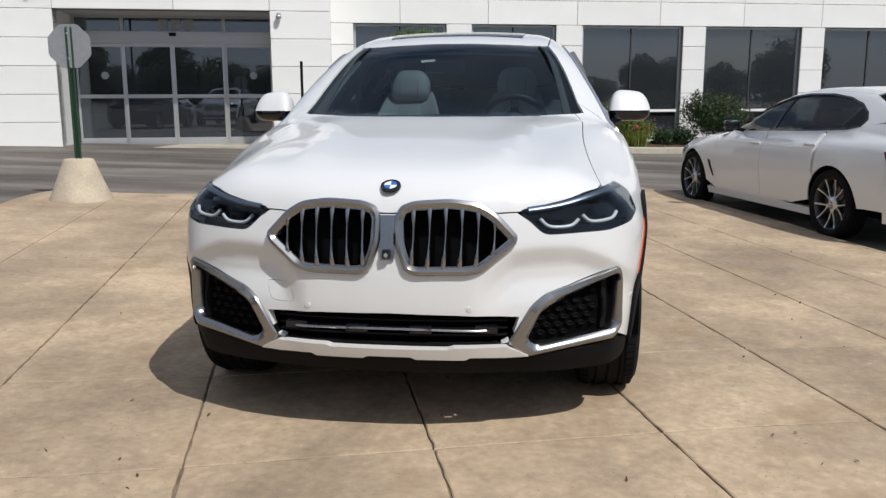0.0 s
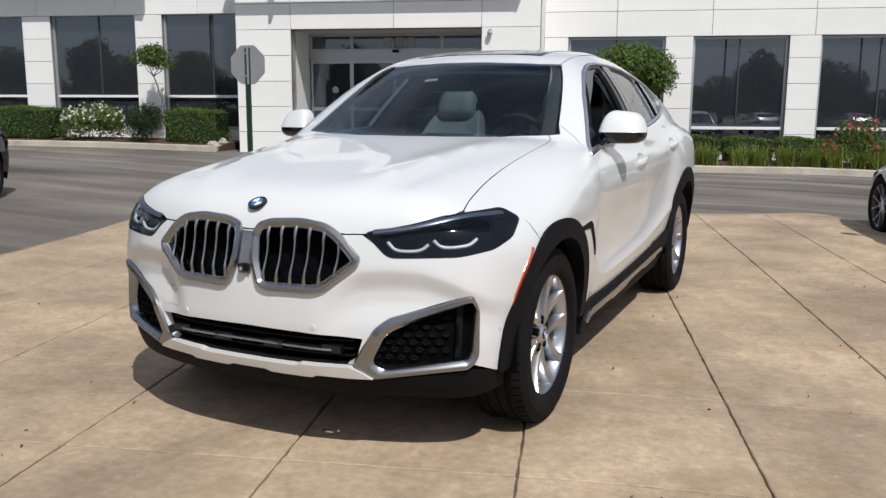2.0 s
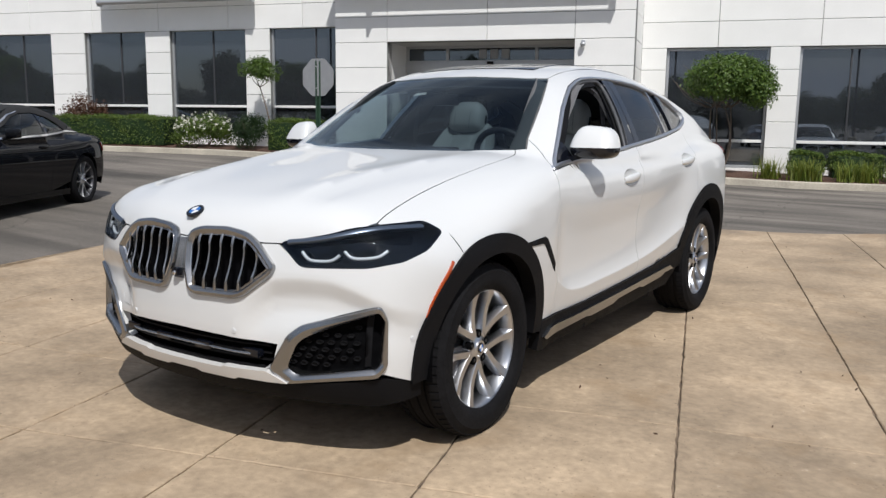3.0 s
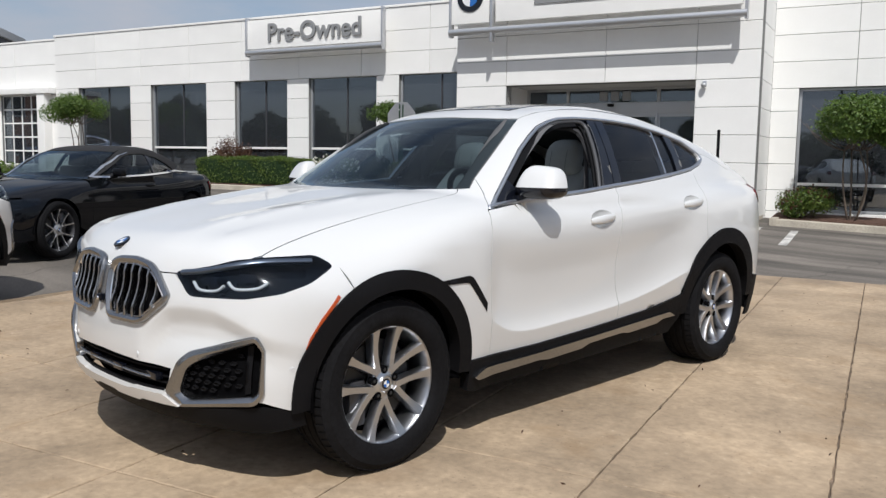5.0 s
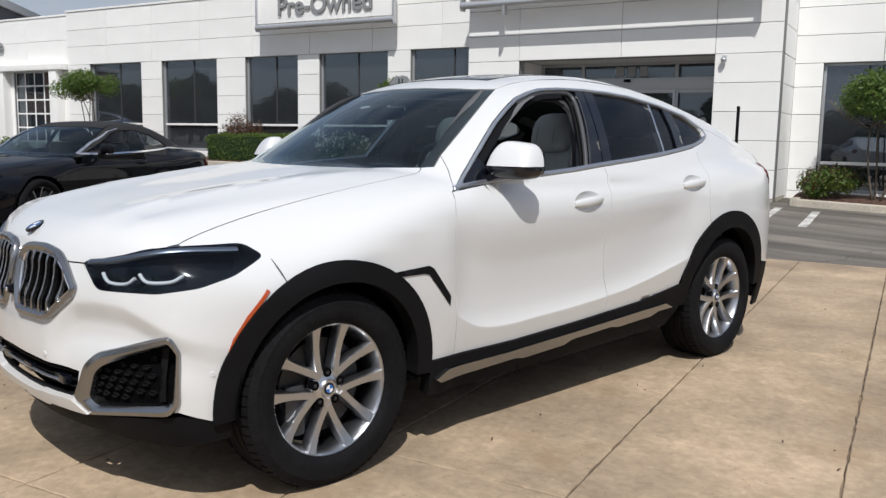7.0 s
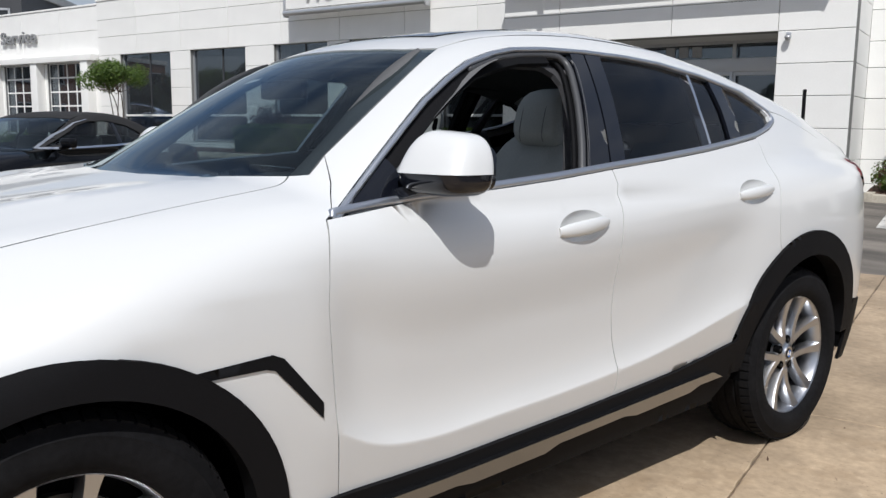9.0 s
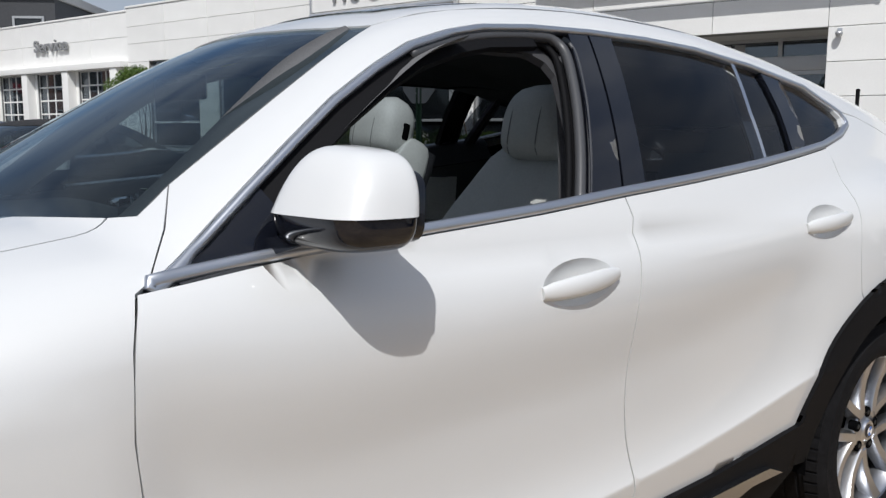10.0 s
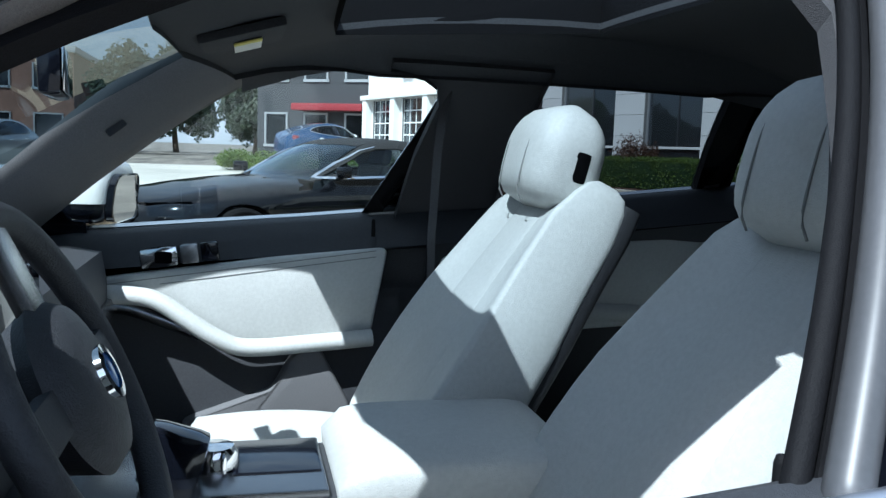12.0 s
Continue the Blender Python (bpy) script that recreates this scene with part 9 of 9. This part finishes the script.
    # cabin: pillars and rails with the window cut out, roof, screens, glass
    win = belt + k["window_top"]
    win3 = on_side(S, win)
    hole = on_side(S, inset(np.array(win), 0.018))
    rail_x, roof_mat = k["rail_x"], k["roof_mat"]
    ys = np.linspace(k["roof_a"], k["roof_b"], 8)
    side_o = [p for p in on_side(S, [(y, belt_z(y) - 0.012) for y in np.linspace(belt[-1][0], belt[0][0], 9)])] + list(on_top(S, [(hood_x - 0.02, scr - 0.10)])) + list(on_top(S, [(k["screen_x"], scr + 0.03), *[(rail_x + 0.02 * (i == 0), y) for i, y in enumerate(ys)], (k["deck_x"] + 0.01, k["rear_glass"] - 0.08)]))
    skin("cabin_side", S, np.array(side_o), SHOULDER, roof_mat, top, holes=[hole], step=0.06, gap=0.001, both=True)
    skin("window_strip", S, win3, LEFT, roof_mat if k["bright_trim"] else GLOSS_BLACK, top, "window surround strip", holes=[hole], lift=0.004, step=0.04, thick=0.012, both=True)
    if k["bright_trim"]:
        band = [(y, z - 0.006) for y, z in belt] + [(belt[-1][0] + 0.5, belt[-1][1] - 0.02)]
        skin("bright_strip", S, on_side(S, band + [(y, z + 0.022) for y, z in band[::-1]]), LEFT, CHROME, top, "bright strip along the window line", lift=0.010, step=0.04, thick=0.014, both=True)
        rise = [belt[0]] + k["window_top"][::-1][:4]
        skin("bright_strip", S, on_side(S, rise[:4] + [(y - 0.013, z + 0.005) for y, z in rise[:4][::-1]]), LEFT, CHROME, top, "bright strip up the screen pillar", lift=0.010, step=0.04, thick=0.014, both=True)
    skin("side_glass", S, hole, LEFT, CLEAR_GLASS if k["bright_trim"] else PRIVACY, top, "side window glass", lift=-0.008, step=0.09, thick=0, both=True)
    for y in k["pillars"]:
        zt = float(np.interp(y, [p[0] for p in k["window_top"]][::-1], [p[1] for p in k["window_top"]][::-1]))
        skin("window_pillar", S, on_side(S, [(y, belt_z(y) + 0.01), (y + 0.05, belt_z(y) + 0.01), (y + 0.09, zt - 0.015), (y + 0.04, zt - 0.015)]), LEFT, GLOSS_BLACK, top, lift=-0.002, step=0.06, thick=0.02, both=True)
    rf = on_top(S, [(0, k["roof_a"] - 0.10)] + [(rail_x, y) for y in ys] + [(0, k["roof_b"] + 0.06)])
    skin("roof", S, np.concatenate([rf, (rf * mirror_x)[::-1][1:-1]]), TOP, roof_mat, top, k["roof_label"], step=0.08, gap=0.001)
    ws = on_top(S, [(0, scr - 0.10), (0.5, scr - 0.02), (k["screen_x"] - 0.01, scr + 0.04), (rail_x, k["roof_a"]), (0, k["roof_a"] - 0.10)])
    skin("windscreen", S, np.concatenate([ws, (ws * mirror_x)[::-1][1:-1]]), TOP, WINDSHIELD, top, "windscreen glass", step=0.09, lift=-0.004, thick=0)
    bg = on_top(S, [(0, k["roof_b"] + 0.06), (rail_x - 0.04, k["roof_b"] + 0.02), (k["deck_x"] - 0.05, k["rear_glass"] - 0.07), (0, k["rear_glass"] + 0.02)])
    skin("rear_window", S, np.concatenate([bg, (bg * mirror_x)[::-1][1:-1]]), TOP, PRIVACY, top, "dark rear window", step=0.09, lift=-0.004, thick=0)
    # dark floor tub, seats, steering wheel
    bm = bmesh.new()
    add_box(bm, (0, (scr + rear) / 2 + 0.1, 0.30), (1.5, rear - scr + 0.9, 0.1), 0.02)
    part("floor_tub", bm, VOID, top)
    # near-black sheet behind the panel gaps, as their shade
    skin("inner_flank", S, on_side(S, [(0.55, 0.86), (scr, 0.88), (rear - 0.1, 0.9), (tail_y - 0.5, 0.85), (tail_y - 0.5, 0.5)] + arch_line(cr, arch_r - 0.02, 170, 10, 16) + [(rear - 0.5, 0.2), (0.5, 0.2)] + arch_line(cf, arch_r - 0.02, 178, 20, 16) + [(-0.33, 0.55)]), LEFT, VOID, top, lift=-0.05, step=0.12, thick=0, both=True)
    dk = on_top(S, [(0, k["nose"] + 0.2), (0.6, k["nose"] + 0.3), (hood_x + 0.05, -0.3), (hood_x + 0.05, scr - 0.1), (0.5, scr - 0.02), (0, scr - 0.1)])
    skin("bonnet_underlay", S, np.concatenate([dk, (dk * mirror_x)[::-1][1:-1]]), TOP, paint, top, lift=-0.035, step=0.10, thick=0)
    for y, xs in k["seats"]:
        for x in xs:
            bm = bmesh.new()
            add_box(bm, (x, y, 0.78), (0.46, 0.14, 0.60), 0.06, Matrix.Rotation(radians(-18), 4, "X"), 3)
            back = part("seat_back", bm, LEATHER_DARK, top, angle=60)
            bm = bmesh.new()
            add_box(bm, (x, y + 0.13, 1.16), (0.26, 0.09, 0.17), 0.035, Matrix.Rotation(radians(-14), 4, "X"), 3)
            part("headrest", bm, LEATHER_DARK, back, angle=60)
    bm = bmesh.new()
    ring = [(0.36 + 0.18 * math.cos(a), scr + 0.52 - 0.06 * math.sin(a), 0.86 + 0.17 * math.sin(a)) for a in np.linspace(0, 6.283, 25)[:-1]]
    sweep(bm, ring, disc_section(0.016, 8), up=Vector((0, 1, 0.3)), loop=True)
    part("steering_wheel", bm, LEATHER_DARK, top, smooth=True)
    # mirrors
    for s in (1, -1):
        bm = bmesh.new()
        y = belt[0][0] + k.get("mirror_back", 0.16)
        x = float(on_side(S, [(y, belt_z(y) + 0.0)])[0][0])
        c = Vector(((x + 0.14) * s, y - 0.02, belt_z(y) + 0.07))
        add_box(bm, c, (0.17, 0.10, 0.11), 0.042, Matrix.Rotation(radians(-8 * s), 4, "Z"), 3)
        cap = part("wing_mirror", bm, k["mirror_mat"], top, angle=50)
        bm = bmesh.new()
        sweep(bm, [((x - 0.02) * s, y + 0.01, belt_z(y) + 0.0), ((x + 0.10) * s, y, belt_z(y) + 0.03)], disc_section(0.022, 8), up=Vector((0, 1, 0.1)))
        part("mirror_foot", bm, BLACK_PLASTIC, cap, smooth=True)
    # wheels
    x = k["track"]
    wheel = build_wheel("front_wheel", k["wheel_label"], top, rad, rad - 0.085, 0.235, k["spokes"], k["rim_mat"], RIM_DARK, True, False)
    wheel.matrix_local = pose(x, 0, rad, 14)
    for nm, wx, wy, rz, roll in (("front_wheel", -x, 0, 180, 20), ("rear_wheel", x, rear, 0, 41), ("rear_wheel", -x, rear, 180, 5)):
        w2 = copy_thing(wheel, pose(wx, wy, rad, 0, 0, rz) @ pose(0, 0, 0, roll))
        w2.name = nm
    for c in (cf, cr):
        for s in (1, -1):
            bm = bmesh.new()
            line = arch_line(c, arch_r + 0.006, -4, 184, 20)
            a = [bm.verts.new(((S.width(c[0]) - 0.03) * s, y, z)) for y, z in line]
            b = [bm.verts.new((0.50 * s, y, z)) for y, z in line]
            for i in range(19):
                bm.faces.new((a[i], a[i + 1], b[i + 1], b[i]))
            bm.faces.new(b)
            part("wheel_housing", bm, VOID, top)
    return top


SEDAN = CarShape(
    deck=[(-.85, .68), (-.75, .76), (-.5, .84), (0, .92), (.5, .97), (.9, 1.0), (2, .99), (3, 1.03), (3.6, 1.04), (3.95, 1.0), (4.1, .9)],
    roof=[(.3, .87), (.66, 1.03), (1.0, 1.19), (1.3, 1.325), (1.6, 1.42), (1.95, 1.468), (2.5, 1.475), (3.0, 1.42), (3.4, 1.28), (3.75, 1.08), (3.95, .97)],
    width=[(-.85, .85), (-.4, .9), (0, .925), (1, .93), (3, .93), (3.5, .91), (4, .82)],
    flank=[(.15, .07), (.3, .04), (.5, .012), (.65, 0), (.8, .008), (.95, .05), (1.05, .1)],
    nose_plan=[(-.1, -.86), (.1, -.86), (.4, -.82), (.65, -.72), (.8, -.58), (.9, -.35)], nose=[(.15, .06), (.3, .02), (.5, 0), (.62, .02), (.72, .06), (.8, .14)],
    tail_plan=[(-.1, 4.08), (.1, 4.08), (.5, 4.04), (.75, 3.92), (.88, 3.7)], tail=[(.2, -.08), (.45, 0), (.8, -.02), (1, -.06)],
    glass_width=[(.3, .8), (.7, .83), (2, .86), (3, .83), (3.6, .74)], belt=0.95, lean=(.42, .55))
sedan = plain_car("silver_white_sedan", "silver-white four-door sedan parked at the pad's edge", SEDAN_PAINT, SEDAN, dict(
    rear=2.975, radius=0.338, sill=0.25, vent=True, mirror_back=0.36, seams=(0.62, 1.66, 2.70), doors=4, belt=[(0.74, .965), (1.0, .975), (1.5, .99), (2.0, 1.01), (2.5, 1.025), (2.95, 1.05), (3.12, 1.085)],
    window_top=[(3.16, 1.15), (3.10, 1.225), (2.96, 1.30), (2.72, 1.362), (2.4, 1.398), (2.0, 1.40), (1.72, 1.375), (1.48, 1.315), (1.22, 1.215), (0.97, 1.085)],
    hood_x=0.72, screen=0.62, screen_x=0.66, nose=-0.86, tail=4.08, rear_deck=1.03, deck_x=0.62, rear_glass=3.62, rail_x=0.52, roof_a=1.48, roof_b=3.02, roof_mat=SEDAN_PAINT, roof_label="silver-white roof",
    bright_trim=False, pillars=(1.72,), seats=((1.9, (0.37, -0.37)),), mirror_mat=GLOSS_BLACK, track=0.815, spokes=5, rim_mat=RIM_FACE, wheel_label="multi-spoke two-tone alloy wheel", sill_paint=True))
sedan.matrix_world = pose(3.31, 7.82, ground_height(3.31, 7.82), 0, 0, 196.4)

CONVERTIBLE = CarShape(
    deck=[(-.80, .64), (-.7, .72), (-.5, .79), (0, .87), (.5, .925), (.9, .95), (2, .94), (2.6, .985), (3.2, 1.0), (3.5, .985), (3.72, .93), (3.85, .82)],
    roof=[(.5, .83), (.8, .96), (1.15, 1.15), (1.45, 1.29), (1.7, 1.355), (2.0, 1.375), (2.3, 1.345), (2.6, 1.235), (2.9, 1.07), (3.15, .93), (3.4, .80)],
    width=[(-.8, .84), (-.4, .89), (0, .91), (1, .905), (2, .905), (2.8, .92), (3.3, .90), (3.8, .80)],
    flank=[(.15, .07), (.3, .04), (.5, .012), (.62, 0), (.75, .006), (.88, .04), (.98, .1)],
    nose_plan=[(-.1, -.82), (.1, -.82), (.4, -.78), (.65, -.68), (.8, -.54), (.9, -.3)], nose=[(.15, .06), (.3, .02), (.48, 0), (.6, .02), (.7, .06), (.78, .14)],
    tail_plan=[(-.1, 3.84), (.1, 3.84), (.5, 3.80), (.75, 3.68), (.88, 3.46)], tail=[(.2, -.08), (.45, 0), (.78, -.02), (.95, -.06)],
    glass_width=[(.5, .79), (1, .82), (2, .84), (2.6, .80), (3.2, .70)], belt=0.92, lean=(.42, .55), axles=(0, 2.81))
convertible = plain_car("black_convertible", "black convertible with its black soft top up, silver window strips", BLACK_PAINT, CONVERTIBLE, dict(
    rear=2.81, radius=0.34, sill=0.24, seams=(0.60, 1.98, 2.2), doors=2, belt=[(0.92, .935), (1.4, .945), (1.9, .96), (2.35, .985), (2.62, 1.01)],
    window_top=[(2.60, 1.05), (2.48, 1.14), (2.3, 1.22), (2.0, 1.275), (1.7, 1.265), (1.5, 1.22), (1.2, 1.085)],
    hood_x=0.70, screen=0.84, screen_x=0.645, nose=-0.82, tail=3.84, rear_deck=0.99, deck_x=0.60, rear_glass=2.98, rail_x=0.52, roof_a=1.55, roof_b=2.45, roof_mat=SOFT_TOP, roof_label="black cloth soft top",
    bright_trim=True, pillars=(2.02,), seats=((1.85, (0.36, -0.36)), (2.45, (0.3, -0.3))), mirror_mat=BLACK_PAINT, track=0.80, spokes=5, rim_mat=RIM_FACE, wheel_label="dark multi-spoke alloy wheel", sill_paint=True))
convertible.matrix_world = pose(-7.02, 0.855, ground_height(-7.02, 0.855), 0, 0, 31) @ Matrix.Diagonal((1.0, 1.0, 0.97, 1.0))


def parked(source, name, label, paint, at, swap=()):
    """A like car elsewhere on the lot, in its own paint."""
    ob = copy_thing(source, at)
    ob.name = name
    tagged(ob, label, "car", "cars parked on the lot")
    done = {}
    for child in ob.children:
        if child.type == "MESH" and child.data.materials and child.data.materials[0] in swap:
            if child.data.name not in done:
                me = child.data.copy()
                me.materials[0] = paint
                done[child.data.name] = me
            child.data = done[child.data.name]
    return ob


parked(car, "white_suv", "second white coupe SUV parked nose to nose with the convertible", WHITE_PAINT, pose(-4.67, -0.76, ground_height(-4.67, -0.76) + 0.03, 0, 0, 204.8))
parked(car, "blue_suv", "dark blue SUV parked far down the drive", BLUE_PAINT, pose(-34.5, 6.2, ground_height(-34.5, 6.2), 0, 0, 204) @ Matrix.Diagonal((1.0, 0.95, 1.10, 1.0)), (WHITE_PAINT,))
for x, y, yaw, paint, nm, lb in ((-13, -21, 10, GREY_PAINT, "grey_sedan", "grey sedan parked across the lot"), (-4, -20, 8, SEDAN_PAINT, "white_sedan", "white sedan parked across the lot"), (3, -21, 12, BLACK_PAINT, "black_sedan", "black sedan parked across the lot"), (10, -19, 10, BLUE_PAINT, "blue_sedan", "dark blue sedan parked across the lot"), (18, -17, 14, SEDAN_PAINT, "white_sedan", "white sedan parked across the lot"), (-24, -6.4, 80, GREY_PAINT, "grey_sedan", "grey sedan standing on the drive"), (24, -16, 14, GREY_PAINT, "grey_sedan", "grey sedan parked across the lot")):
    parked(sedan, nm, lb, paint, pose(x, y, ground_height(x, y), 0, 0, yaw), (SEDAN_PAINT,))


concrete_pad()
